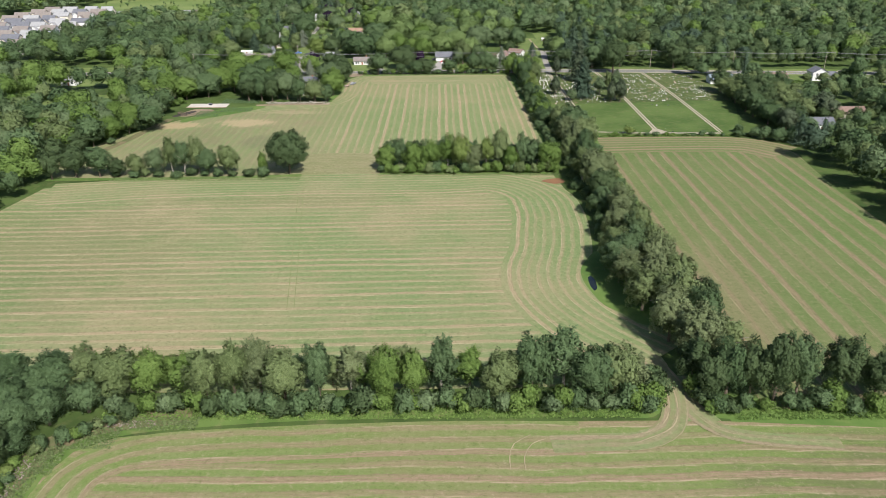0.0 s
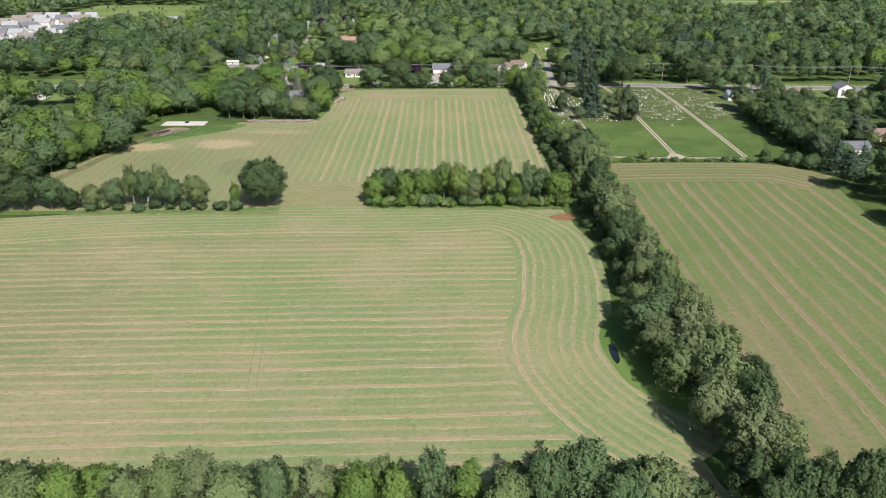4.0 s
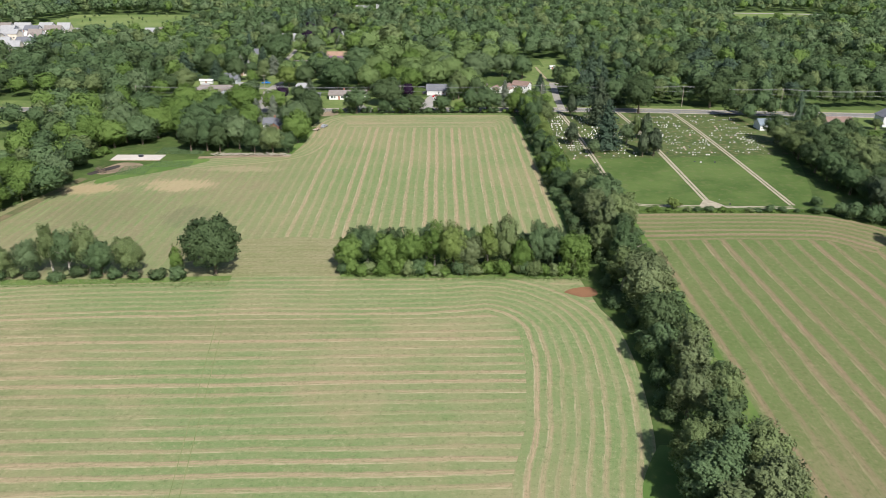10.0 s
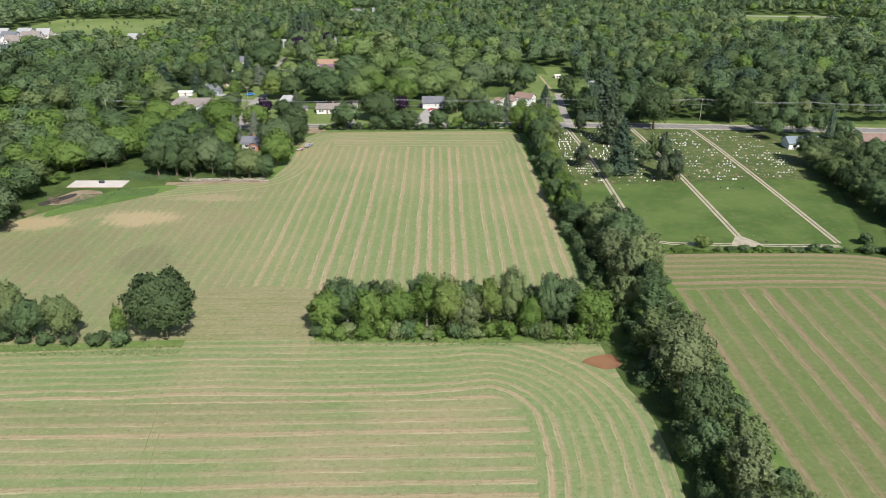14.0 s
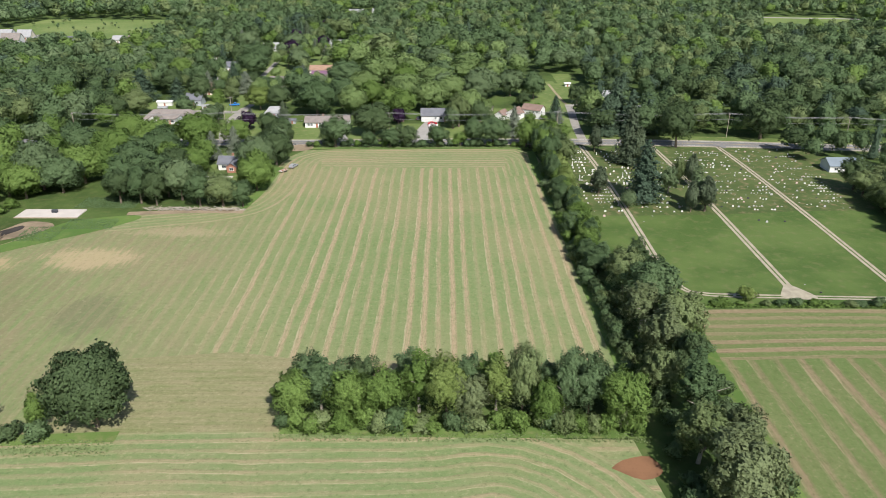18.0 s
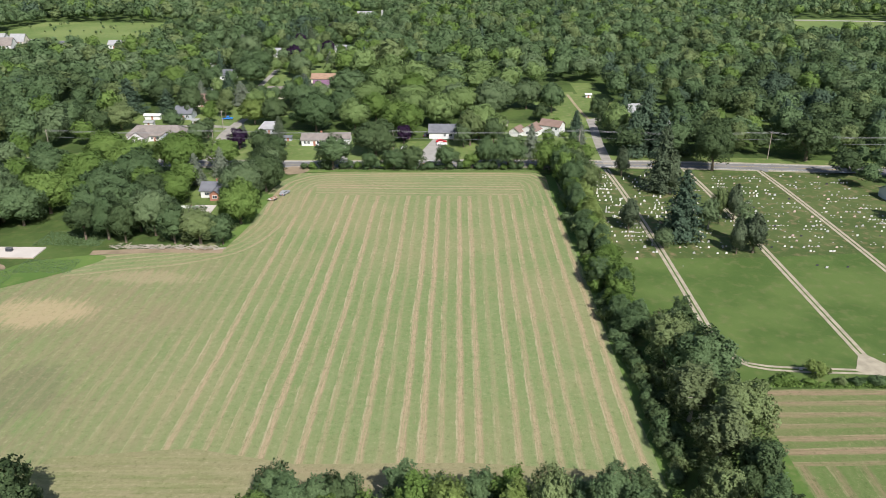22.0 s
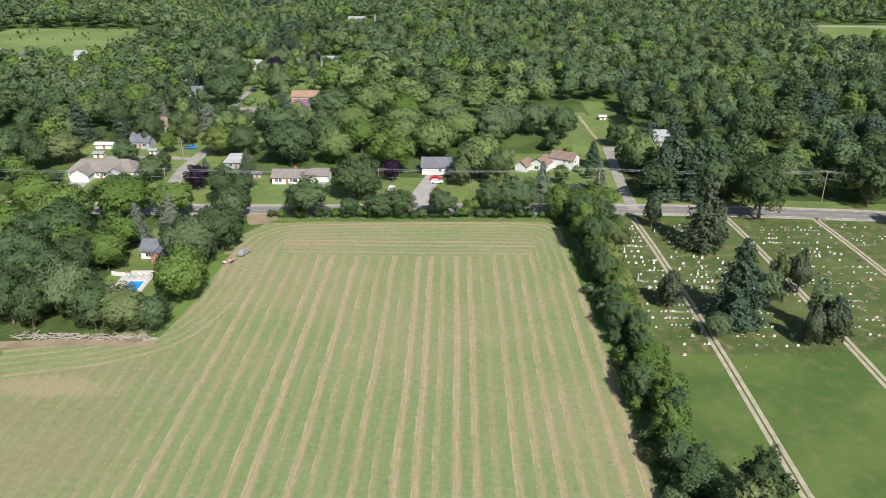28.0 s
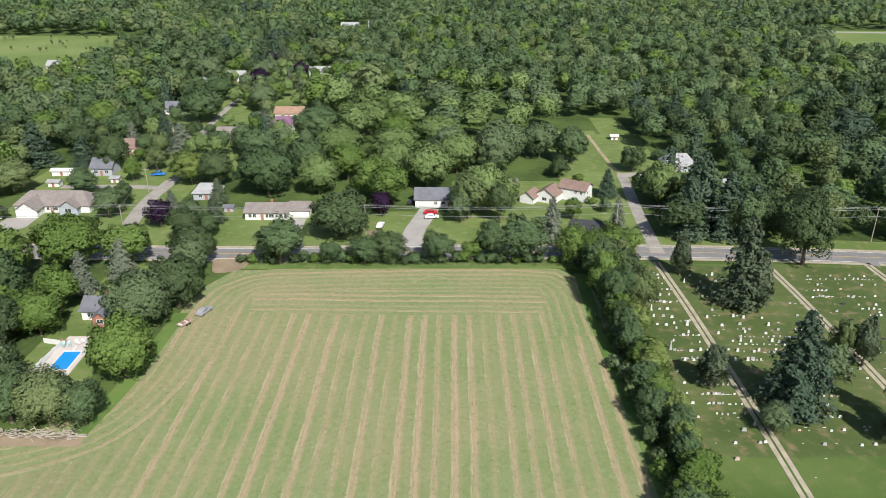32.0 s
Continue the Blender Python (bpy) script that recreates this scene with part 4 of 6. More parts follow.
# hedgerow that runs north: y, x, height, radius
ROW = ((163, 49.5, 13, 5.6), (173, 47.8, 13.5, 6.2), (182.5, 47.6, 13, 6.2), (192, 48.4, 12, 5.4), (131, 52, 12, 5), (139, 55, 16, 6), (140, 62, 12, 5), (148, 52, 15, 5.5), (150, 60, 14, 5), (158, 56, 16, 6), (160, 63, 11, 4.5), (168, 53, 14, 5), (170, 60, 14, 5.5), (179, 56, 15, 6), (187, 52, 13, 5), (190, 60, 12, 5), (198, 55, 13, 5.5), (207, 52, 13, 5), (209, 59, 12, 4.6), (218, 55, 15, 5.5), (227, 52, 12, 5), (229, 59, 12, 4.5), (238, 54, 14, 5.5), (252, 55, 16, 7.5), (264, 52, 14, 5.5), (266, 60, 11, 4.5), (276, 55, 15, 5.5), (285, 50, 12, 5), (288, 57, 15, 5), (297, 54, 15, 6), (304, 59.5, 15.5, 6.4), (311, 53, 14, 6.2), (320, 58.5, 16.5, 7.6), (330, 53, 14, 6), (338, 58, 13, 5.6))
for i, (y, x, h, rad) in enumerate(ROW):
    plant("tall" if i % 5 in (1, 4) else "broad", x, y, h, rad, ("leaf_olive", "leaf_orange", "leaf_mid", "leaf_olive", "leaf_dark", "leaf_orange")[i % 6], "trees of the long hedgerow")
hedge(("shrub",), 49.5, 204, 49.5, 330, 5.5, 3, 3, 5.5, 2.0, 2.8, DEEP, "shrubs of the long hedgerow", 8)
hedge(("shrub",), 63, 140, 63.5, 318, 7, 2, 3, 5, 2, 3, MIXED, "shrubs of the long hedgerow", 9)
hedge(("broad", "cedar"), 48.5, 340, 49.5, 436, 3.4, 5, 7.5, 11, 3.8, 5.0, ("leaf_light", "leaf_light", "leaf_mid", "leaf_yellow", "leaf_mid"), "trees of the cemetery hedge", 10)
hedge(("shrub",), 46.2, 291, 46, 340, 3.2, 1.6, 3, 5, 2, 3, DEEP, "shrubs of the long hedgerow", 23)
hedge(("shrub",), 45, 338, 45, 440, 5, 2, 3, 5, 2, 3, MIXED, "shrubs of the cemetery hedge", 11)
for i, (x, y, h, rad) in enumerate(((48, 440, 15, 5), (54, 442, 13, 5), (47, 449, 15, 5), (52, 452, 15, 5), (47, 459, 14, 5), (52.5, 462, 13, 5), (48, 468, 12, 5), (54, 470, 9, 3.6), (44, 471, 8, 4))):
    plant("broad", x, y, h, rad, ("leaf_mid", "leaf_olive", "leaf_light", "leaf_dark")[i % 4], "trees of the cemetery hedge")
# middle hedge
MID = ((-22, 11, 4, 1), (-17, 13, 4, 4), (-11, 13, 4, 1), (-5, 13, 4, 0), (2, 14, 3.6, 1), (7.5, 14.5, 3.8, 2), (12, 12, 3.6, 5), (17, 13, 3.8, 2), (22, 17, 3.2, 3), (26, 11, 3.4, 1), (30, 14.5, 2.8, 4), (35, 12, 4, 4), (41, 13, 4.5, 0))
for i, (x, h, rad, s) in enumerate(MID):
    plant("tall" if i % 3 == 1 else "broad", x, 277 + 2 * math.sin(i * 1.9), h, rad * 1.24, ("leaf_light", "leaf_light", "leaf_yellow", "leaf_olive", "leaf_mid", "leaf_orange")[s], "trees of the middle hedge")
hedge(("shrub",), -25, 273.5, 44, 273.5, 2.6, 2, 3.0, 5.6, 2.1, 3.2, ("leaf_light", "leaf_light", "leaf_mid", "leaf_olive"), "shrubs of the middle hedge", 12)
hedge(("broad", "tall"), -22, 283, 42, 284, 5.4, 4, 9, 12, 3.6, 4.4, MIXED, "trees of the middle hedge", 13)
for x, y, h, rad, s, k in ((-59, 274, 17.5, 8.5, "leaf_dark", "great"), (-69, 272, 10, 2.6, "leaf_light", "tall"), (-68, 270, 5, 3, "leaf_mid", "shrub"), (-82, 272, 13, 4.6, "leaf_olive", "broad"), (-90, 273, 12, 4.5, "leaf_mid", "broad"), (-94, 274, 16, 4.5, "leaf_olive", "tall"), (-99, 273, 15, 4.5, "leaf_mid", "tall"), (-104, 274, 16, 4.5, "leaf_olive", "tall"), (-110, 273, 12, 4.2, "leaf_grey", "broad"), (-117, 272, 9.5, 4.2, "leaf_olive", "broad"), (-124, 271, 8, 4, "leaf_dark", "broad"), (-131, 271, 13, 5.5, "leaf_mid", "broad"), (-140, 271, 14, 6, "leaf_dark", "broad"), (-148, 268, 12, 5, "leaf_dark", "broad")):
    plant(k, x, y, h, rad, s, "trees of the middle hedge")
hedge(("shrub",), -126, 270, -72, 271, 5, 2, 2.5, 4.5, 2, 3, DEEP, "shrubs of the middle hedge", 14)
# cemetery edge, road hedge
hedge(("shrub",), 72, 324.6, 140, 323.5, 4.2, 1, 1.0, 2.2, 1.2, 2.2, ("leaf_light", "leaf_mid", "leaf_olive"), "shrubs along the cemetery edge", 15)
plant("shrub", 84.1, 327.0, 4.4, 2.9, "leaf_yellow", "", "round bright green bush beside the gravel lane")
hedge(("shrub",), -53, 470.5, 42, 471.5, 3.4, 1.5, 2.0, 4.6, 1.8, 3.0, ("leaf_mid", "leaf_light", "leaf_dark", "leaf_mid"), "shrubs along the road", 16)
for x, y, h, rad, s in ((-40, 469.5, 14, 6.4, "leaf_mid"), (-26, 470, 7, 2.8, "leaf_mid"), (-16.5, 470, 8.5, 4.4, "leaf_mid"), (-10, 471.5, 9.7, 5, "leaf_dark"), (4, 470.5, 10, 4.4, "leaf_mid"), (19.1, 472.6, 13, 4.2, "leaf_mid"), (28.2, 472.8, 13.8, 6.5, "leaf_mid"), (42.2, 470.5, 11.5, 4.2, "leaf_light"), (54, 471.5, 11.6, 6.2, "leaf_light"), (14, 473, 6, 3, "leaf_light")):
    plant("broad", x, y, h * 1.08, rad * 1.22, s, "trees along the road")
# named conifers and single trees
for x, y, h, rad, s, k in ((76, 402.5, 21, 6.8, "needle", "spruce"), (80.8, 446, 23, 6.8, "needle_olive", "spruce"), (83.5, 443, 17, 4.2, "needle_olive", "cedar"), (70.5, 463.5, 12.5, 3.4, "needle_olive", "cedar"), (62, 409.5, 10.5, 4.2, "needle_olive", "cedar"), (69.2, 394.5, 6.5, 3.2, "leaf_grey", "broad"), (89.2, 391, 11.5, 3.0, "needle_olive", "cedar"), (94, 391.5, 13, 4.4, "needle_olive", "cedar"), (92.6, 396.5, 14, 4.0, "leaf_grey", "tall"), (97.3, 418, 13, 3.6, "needle_olive", "cedar"), (93.8, 420, 12, 3.4, "leaf_olive", "broad"), (86.8, 410, 10.5, 4.6, "leaf_grey", "tall"), (149, 485, 20, 10, "leaf_dark", "broad"), (107, 470.5, 21.5, 8, "leaf_dark", "broad"), (116, 492, 18, 7, "leaf_dark", "broad"), (97, 488, 17, 7, "leaf_mid", "broad"), (-87.2, 450.5, 11.5, 3.8, "needle_blue", "spruce"), (-81, 460.6, 11, 3.9, "needle_blue", "spruce"), (38.4, 488, 13.7, 3.9, "needle_blue", "spruce"), (62.5, 527.3, 10.3, 3.9, "needle", "spruce"), (59.6, 495, 11.5, 3, "needle_blue", "spruce"), (78.5, 517.5, 16, 7.2, "leaf_willow", "great"), (86, 500, 24, 8, "needle", "spruce"), (92, 492, 20, 7, "needle", "spruce"), (80, 490, 18, 5.5, "needle", "spruce"), (88, 511, 13, 5, "leaf_dark", "broad"), (-84, 497, 10.8, 4.8, "leaf_purple", "broad"), (-87, 485.2, 6.6, 2.7, "leaf_dark", "broad"), (-15, 508, 9.5, 3.8, "leaf_purple", "broad")):
    plant(k, x, y, h, rad, s)
# trees round the pool house and the wood's edge
for x, y, h, rad, s in ((-68, 395, 12.8, 6.2, "leaf_olive"), (-61.4, 395, 10.8, 4.6, "leaf_mid"), (-76, 395.5, 13, 5, "leaf_mid"), (-91, 396, 14, 5, "leaf_dark"), (-97, 398, 15, 5.5, "leaf_mid"), (-70, 401, 9, 4, "leaf_mid"), (-90, 405, 14, 5.5, "leaf_dark"), (-94, 413, 14, 6, "leaf_mid"), (-63, 462, 11, 5.5, "leaf_grey"), (-88, 440, 13, 6, "leaf_light"), (-93, 423, 14, 6, "leaf_dark")):
    plant("broad" if y < 412 else "wood", x, y, h, rad, s, "trees beside the pool house")
VILLAGE = ((-99, 670, 9, 4.5, "leaf_light"), (-107, 690, 9, 4.5, "leaf_olive"), (-84, 608, 6, 3.5, "leaf_mid"), (-103, 612, 5, 3, "leaf_mid"), (-122, 664, 11, 5.5, "leaf_mid"), (-121, 600, 10, 5, "leaf_dark"), (-118, 568, 6, 3.4, "leaf_light"), (-158, 564, 16.8, 8, "needle"), (-138, 562, 12.3, 5.6, "needle"), (-148, 529, 13, 8.4, "leaf_olive"), (-124, 557, 15.9, 7.2, "leaf_dark"), (-123, 528, 9.9, 5.6, "leaf_mid"), (-111, 543, 9.6, 4, "leaf_light"), (-107, 556, 10.5, 4.8, "leaf_olive"), (-104, 505, 10.8, 5.2, "leaf_grey"), (-103.5, 516, 9.6, 4.1, "leaf_dark"), (-87, 515, 6.1, 2.2, "needle_blue"), (-75, 499, 8.8, 5, "leaf_grey"), (-68, 501, 9, 3.6, "needle_olive"), (-129, 589, 11.2, 3.2, "needle_blue"), (-120, 579, 9.3, 4.4, "leaf_mid"), (-113, 585, 17, 5, "needle"), (-106, 583, 12, 5, "needle_blue"), (-114, 634, 17, 11, "leaf_mid"), (-81, 626, 8.5, 4.2, "needle_blue"), (-69, 566, 15.5, 9, "leaf_mid"), (-152, 614, 15.8, 7.5, "leaf_light"), (-146, 578, 15, 6.7, "leaf_dark"), (-139, 502, 6, 3.4, "leaf_dark"), (-89, 658, 15, 8.4, "leaf_grey"), (-141, 738, 16, 9, "leaf_grey"), (-119, 682, 13.8, 7.4, "leaf_mid"), (-109, 743, 13, 8.4, "leaf_grey"), (-106.5, 722, 11, 6.6, "leaf_purple"), (-117, 800, 9.6, 5.2, "leaf_purple"), (-86, 742, 12, 5.5, "leaf_purple"), (-102, 868, 10.6, 4.9, "leaf_purple"), (-88, 718, 11.5, 2.8, "needle_blue"), (-77, 697, 10.5, 3.3, "needle_blue"), (-105, 783, 16.6, 5.4, "needle_olive"), (-54, 768, 14.9, 6.6, "leaf_light"), (-107, 828, 12.6, 6.5, "leaf_light"), (-152, 760, 13, 4.6, "needle_blue"), (-89, 684, 11.2, 6.4, "leaf_light"), (-49, 730, 14.5, 8.2, "leaf_light"), (-30, 713, 14.6, 5.6, "leaf_yellow"), (-80, 588, 10, 7.5, "leaf_mid"), (-16, 662, 15, 5, "needle"), (-72, 519, 9, 3.4, "needle_olive"), (-64, 684, 13, 7, "leaf_mid"), (-135, 606, 14, 6, "leaf_dark"), (-126, 700, 13, 6, "leaf_mid"), (-98, 700, 9, 4.5, "leaf_mid"), (-70, 712, 12, 6.5, "leaf_light"))
for x, y, h, rad, s in VILLAGE:
    plant("spruce" if s.startswith("needle") else "great" if rad > 6.5 else "wood", x, y, h, rad * (1.2 if s == "needle_blue" else 1.0), s, "trees among the houses")
for x, y, h, rad, s in ((12, 513, 12, 5.5, "leaf_willow"), (25, 518, 12.5, 6.6, "leaf_willow"), (11, 502.5, 11, 4.6, "leaf_grey"), (48.8, 550, 8.9, 4.7, "leaf_dark"), (55, 544, 3.9, 2.9, "leaf_light"), (47.5, 505, 8.5, 3.2, "leaf_light"), (78, 557, 11.3, 5.7, "leaf_dark"), (92.7, 573, 4.6, 3.9, "leaf_mid"), (101, 546, 8.5, 5.2, "leaf_dark"), (-71, 483, 13, 5.5, "leaf_dark"), (-66, 489, 9, 4, "leaf_mid"), (59, 512, 6, 2.6, "leaf_mid"), (56, 520, 3, 2.2, "leaf_light")):
    plant("broad" if rad > 3 else "shrub", x, y, h, rad, s, "trees among the houses")
# more garden trees, clear of the houses, of two small lawns and of the street
HOMES = ((-70.5, 624), (-73, 646), (-125, 738), (-65, 778), (-75, 756), (-138, 715), (-133, 650), (-126, 551), (-125, 608), (-126, 579), (-155, 700), (-91, 602), (-79, 526), (-104, 648), (-107, 624))
garden, GARDEN = random.Random(61), []
y = 558.0
while y < 800:
    x = -152.0
    while x < -56:
        px, py = x + garden.uniform(-3.5, 3.5), y + garden.uniform(-3.5, 3.5)
        x += 9.5
        near_home = any(abs(px - a) < 8.5 and -15 < py - b < 12 for a, b in HOMES)
        if near_home or any(math.hypot(px - v[0], py - v[1]) < v[3] + 2.5 for v in VILLAGE) or garden.random() < 0.16 or -104 < px < -92 and py < 566 or px < -126 and (py < 572 or py > 655):
            continue
        GARDEN.append((px, py, garden.uniform(0.55, 0.85), garden.choice(("needle", "leaf_mid", "leaf_mid", "leaf_dark", "leaf_grey", "leaf_light", "leaf_olive", "leaf_willow"))))
    y += 9.0
# western wood's edge along the field, with dry weeds at its foot
for k, x, y, h, rad, sh in (("wood", -152, 300, 10, 6, "leaf_dark"), ("wood", -151, 312, 9, 5.5, "leaf_mid"), ("great", -148, 323, 11, 7, "leaf_light"), ("wood", -144, 334, 8, 5, "leaf_mid"), ("great", -147, 345, 12, 7, "leaf_light"), ("wood", -142.5, 353, 8, 5, "leaf_mid"), ("wood", -158, 317, 12, 6.5, "leaf_dark"), ("great", -157, 334, 13, 7.5, "leaf_grey"), ("wood", -156, 350, 12, 6.5, "leaf_light"), ("wood", -152, 360, 10, 6, "leaf_dark"), ("wood", -160, 303, 12, 6, "leaf_mid"), ("wood", -157, 289, 11, 6, "leaf_dark"), ("shrub", -138.5, 347, 3, 2.2, "leaf_olive"), ("shrub", -141, 339, 3, 2.4, "leaf_mid"), ("shrub", -139.5, 359, 3.5, 2.4, "leaf_olive"), ("shrub", -145, 316, 3.5, 2.4, "leaf_mid")):
    plant(k, x, y, h, rad, sh, "trees of the western wood's edge")
# trees before the brown-roofed and the two-storey house
for x, y, h in ((213, 437, 6), (221, 434, 7), (229, 436, 6), (236, 440, 8), (186, 345, 7), (194, 344, 8), (201, 345, 7), (208, 349, 9), (183, 356, 9), (180, 347, 8), (190, 339, 6)):
    plant("wood", x, y, h, h * 0.52, "leaf_dark" if h > 7 else "leaf_olive", "trees among the houses")
# more of the wood between the slab and the pool
for x, y, h, rad, sh in ((-104, 398, 13, 5.5, "leaf_dark"), (-107, 408, 14, 6, "leaf_mid"), (-99, 405, 13, 5.5, "leaf_dark"), (-112, 415, 14, 6, "leaf_light"), (-102, 413, 14, 6, "leaf_mid"), (-118, 422, 14, 6, "leaf_light"), (-78, 398.5, 13, 5, "leaf_dark"), (-97, 430, 14, 6.5, "leaf_light"), (-111, 432, 14, 6.5, "leaf_mid")):
    plant("wood", x, y, h, rad, sh, "trees beside the slab")
# trees and bushes round the slab
for k, x, y, h, rad, s in (("great", -139, 403, 13.5, 8, "leaf_light"), ("great", -129, 409, 14, 8, "leaf_mid"), ("wood", -149, 393, 12, 6, "leaf_light"), ("wood", -148, 381, 10, 5, "leaf_mid"), ("shrub", -140, 387, 4, 3, "leaf_light"), ("shrub", -142, 377, 4, 3, "leaf_olive"), ("shrub", -146, 368, 4, 2.6, "leaf_olive"), ("shrub", -139, 393, 3.5, 3, "leaf_light"), ("wood", -150, 371, 9, 4.5, "leaf_dark")):
    plant(k, x, y, h, rad, s, "trees beside the slab")
# broad old trees: x, y, height, radius, leaves
BIG = ((-47, 549, 16, 8.6, "leaf_mid"), (-31, 546, 15, 8.5, "leaf_light"), (-13, 550, 15, 8.5, "leaf_willow"), (-66, 549, 13, 7.5, "leaf_dark"), (-38, 572, 15, 9.5, "leaf_willow"), (-16, 594, 15, 9.5, "leaf_light"), (7, 569, 15, 8.5, "leaf_grey"), (-25.5, 490, 15, 10.5, "leaf_dark"), (-88.6, 541, 12.9, 8, "leaf_yellow"), (-77.7, 537, 15, 6.2, "leaf_dark"), (-57, 528, 18.5, 10.5, "leaf_mid"), (-39, 529, 15.2, 8, "leaf_willow"), (-19, 526, 15, 9.2, "leaf_light"), (-1, 537, 17, 10, "leaf_willow"), (-15, 571, 13.8, 11.5, "leaf_willow"), (2, 589, 15.6, 10.5, "leaf_willow"), (-51, 602, 15.5, 11.5, "leaf_mid"), (-30, 614, 15.5, 11.4, "leaf_willow"), (28, 571, 17, 12, "leaf_grey"), (56, 568, 15.5, 7.4, "leaf_mid"), (44, 577, 15, 9, "leaf_grey"), (10, 554, 17, 8.8, "leaf_willow"),
       (-65, 432.5, 15, 8, "leaf_grey"), (-60.5, 411.5, 15, 7.4, "leaf_light"), (-60, 443.5, 14.6, 7.8, "leaf_dark"), (-63.5, 467.5, 12.5, 7, "leaf_dark"), (-87.5, 429, 12.3, 6.6, "leaf_light"), (-84, 401.5, 16, 7.2, "leaf_grey"), (-97.8, 466, 16, 10, "leaf_light"), (-127, 468, 15.4, 9, "leaf_light"), (-112, 456, 16, 10, "leaf_light"), (-104, 440, 16.5, 9.5, "leaf_mid"), (-122, 440, 16, 10, "leaf_light"), (-107, 422, 16, 9.5, "leaf_mid"), (-126, 420, 15, 9, "leaf_light"), (-140, 450, 15, 9, "leaf_mid"))
for x, y, h, rad, s in BIG:
    plant("great", x, y, h, rad, s, "broad old trees")

# belt of trees east of the cemetery: x, y
belt = random.Random(17)
for row in range(11):
    for col in range(5):
        x = 150.5 + col * 7.2 + row * 0.5 + belt.uniform(-1.5, 1.5) + (2.5 if row < 2 else 0)
        y = 323 + row * 9.2 - col * 2.0 + belt.uniform(-2, 2)
        if x > 164 and y < 345 or x > 186:
            continue
        plant("wood" if col else "broad", x, y, belt.uniform(8.5, 14), belt.uniform(5.0, 6.6), belt.choice(("leaf_dark", "leaf_dark", "leaf_dark", "leaf_mid", "leaf_olive", "needle_olive")), "trees east of the cemetery")
for x, y, h in ((134, 329, 4.5), (138, 320, 5), (141, 317, 6), (146, 314, 7), (131, 322, 3.5), (151, 312, 8), (116, 324, 3)):
    plant("shrub", x, y, h, h * 0.62, "leaf_mid", "shrubs along the cemetery edge")
# shrubs that close in on the track through the near hedge
for i, (x, y, h) in enumerate(((40.5, 121.6, 4), (42.3, 124, 5), (43.4, 127.5, 5.5), (42.5, 131, 5), (52.8, 121.2, 3), (52.3, 124.5, 4.5), (54.5, 121.8, 4), (51.6, 128, 5), (56.5, 121, 3.5), (75.5, 122.5, 5), (78, 123.5, 5.5), (45, 133.5, 3.5))):
    plant("shrub", x, y, h, h * 0.66, ("leaf_mid", "leaf_light", "leaf_dark")[i % 3], "shrubs of the near hedge")

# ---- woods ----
# clear ground, widened along the camera's sightlines to houses and lawns: x0, y0, x1, y1
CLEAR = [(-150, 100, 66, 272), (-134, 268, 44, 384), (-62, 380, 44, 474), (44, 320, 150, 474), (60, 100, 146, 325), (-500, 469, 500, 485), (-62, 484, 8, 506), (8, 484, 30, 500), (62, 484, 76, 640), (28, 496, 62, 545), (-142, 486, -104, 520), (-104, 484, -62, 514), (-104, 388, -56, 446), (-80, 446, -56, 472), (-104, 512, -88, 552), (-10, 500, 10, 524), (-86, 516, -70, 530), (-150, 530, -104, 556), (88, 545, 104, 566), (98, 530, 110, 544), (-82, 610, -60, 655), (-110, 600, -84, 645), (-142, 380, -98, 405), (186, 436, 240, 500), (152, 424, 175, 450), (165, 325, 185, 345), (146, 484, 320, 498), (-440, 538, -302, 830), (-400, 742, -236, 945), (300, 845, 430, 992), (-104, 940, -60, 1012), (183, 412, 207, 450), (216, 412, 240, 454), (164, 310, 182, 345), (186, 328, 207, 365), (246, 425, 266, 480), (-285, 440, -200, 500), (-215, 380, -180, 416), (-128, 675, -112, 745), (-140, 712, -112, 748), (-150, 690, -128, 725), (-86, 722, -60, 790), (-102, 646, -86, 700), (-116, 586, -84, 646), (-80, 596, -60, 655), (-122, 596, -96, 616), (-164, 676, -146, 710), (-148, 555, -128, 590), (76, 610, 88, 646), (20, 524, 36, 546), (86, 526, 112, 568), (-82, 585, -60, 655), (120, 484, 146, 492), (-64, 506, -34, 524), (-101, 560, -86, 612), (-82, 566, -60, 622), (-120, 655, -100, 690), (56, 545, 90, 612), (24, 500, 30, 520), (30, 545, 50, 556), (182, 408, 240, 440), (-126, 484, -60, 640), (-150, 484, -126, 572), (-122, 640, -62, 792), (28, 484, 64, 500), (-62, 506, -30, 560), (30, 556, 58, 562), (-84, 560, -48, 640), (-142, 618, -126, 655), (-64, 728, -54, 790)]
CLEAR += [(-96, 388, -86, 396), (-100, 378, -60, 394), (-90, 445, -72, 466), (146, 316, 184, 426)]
LAWNS = [(-126, 556, -62, 662), (-122, 662, -62, 780), (60, 546, 92, 614), (-285, 486, -200, 500), (-285, 440, -200, 469), (-215, 380, -180, 416), (-128, 675, -112, 745), (-86, 722, -60, 790), (76, 600, 90, 646), (183, 412, 207, 439), (240, 430, 270, 470), (-62, 484, 8, 512), (8, 484, 62, 545), (-142, 486, -104, 522), (-104, 484, -62, 514), (-104, 512, -86, 560), (-86, 406, -68, 470), (-150, 528, -104, 558), (-84, 608, -60, 655), (-112, 596, -84, 650), (186, 436, 240, 466), (152, 424, 175, 450), (76, 540, 112, 570)]
for i, (x0, y0, x1, y1) in enumerate(LAWNS):
    patch("lawn", [(x0, y0), (x1, y0), (x1, y1), (x0, y1)], 0.012 + 0.0015 * i, "lawn", "green mown house lawn", "lawn", 0, False)
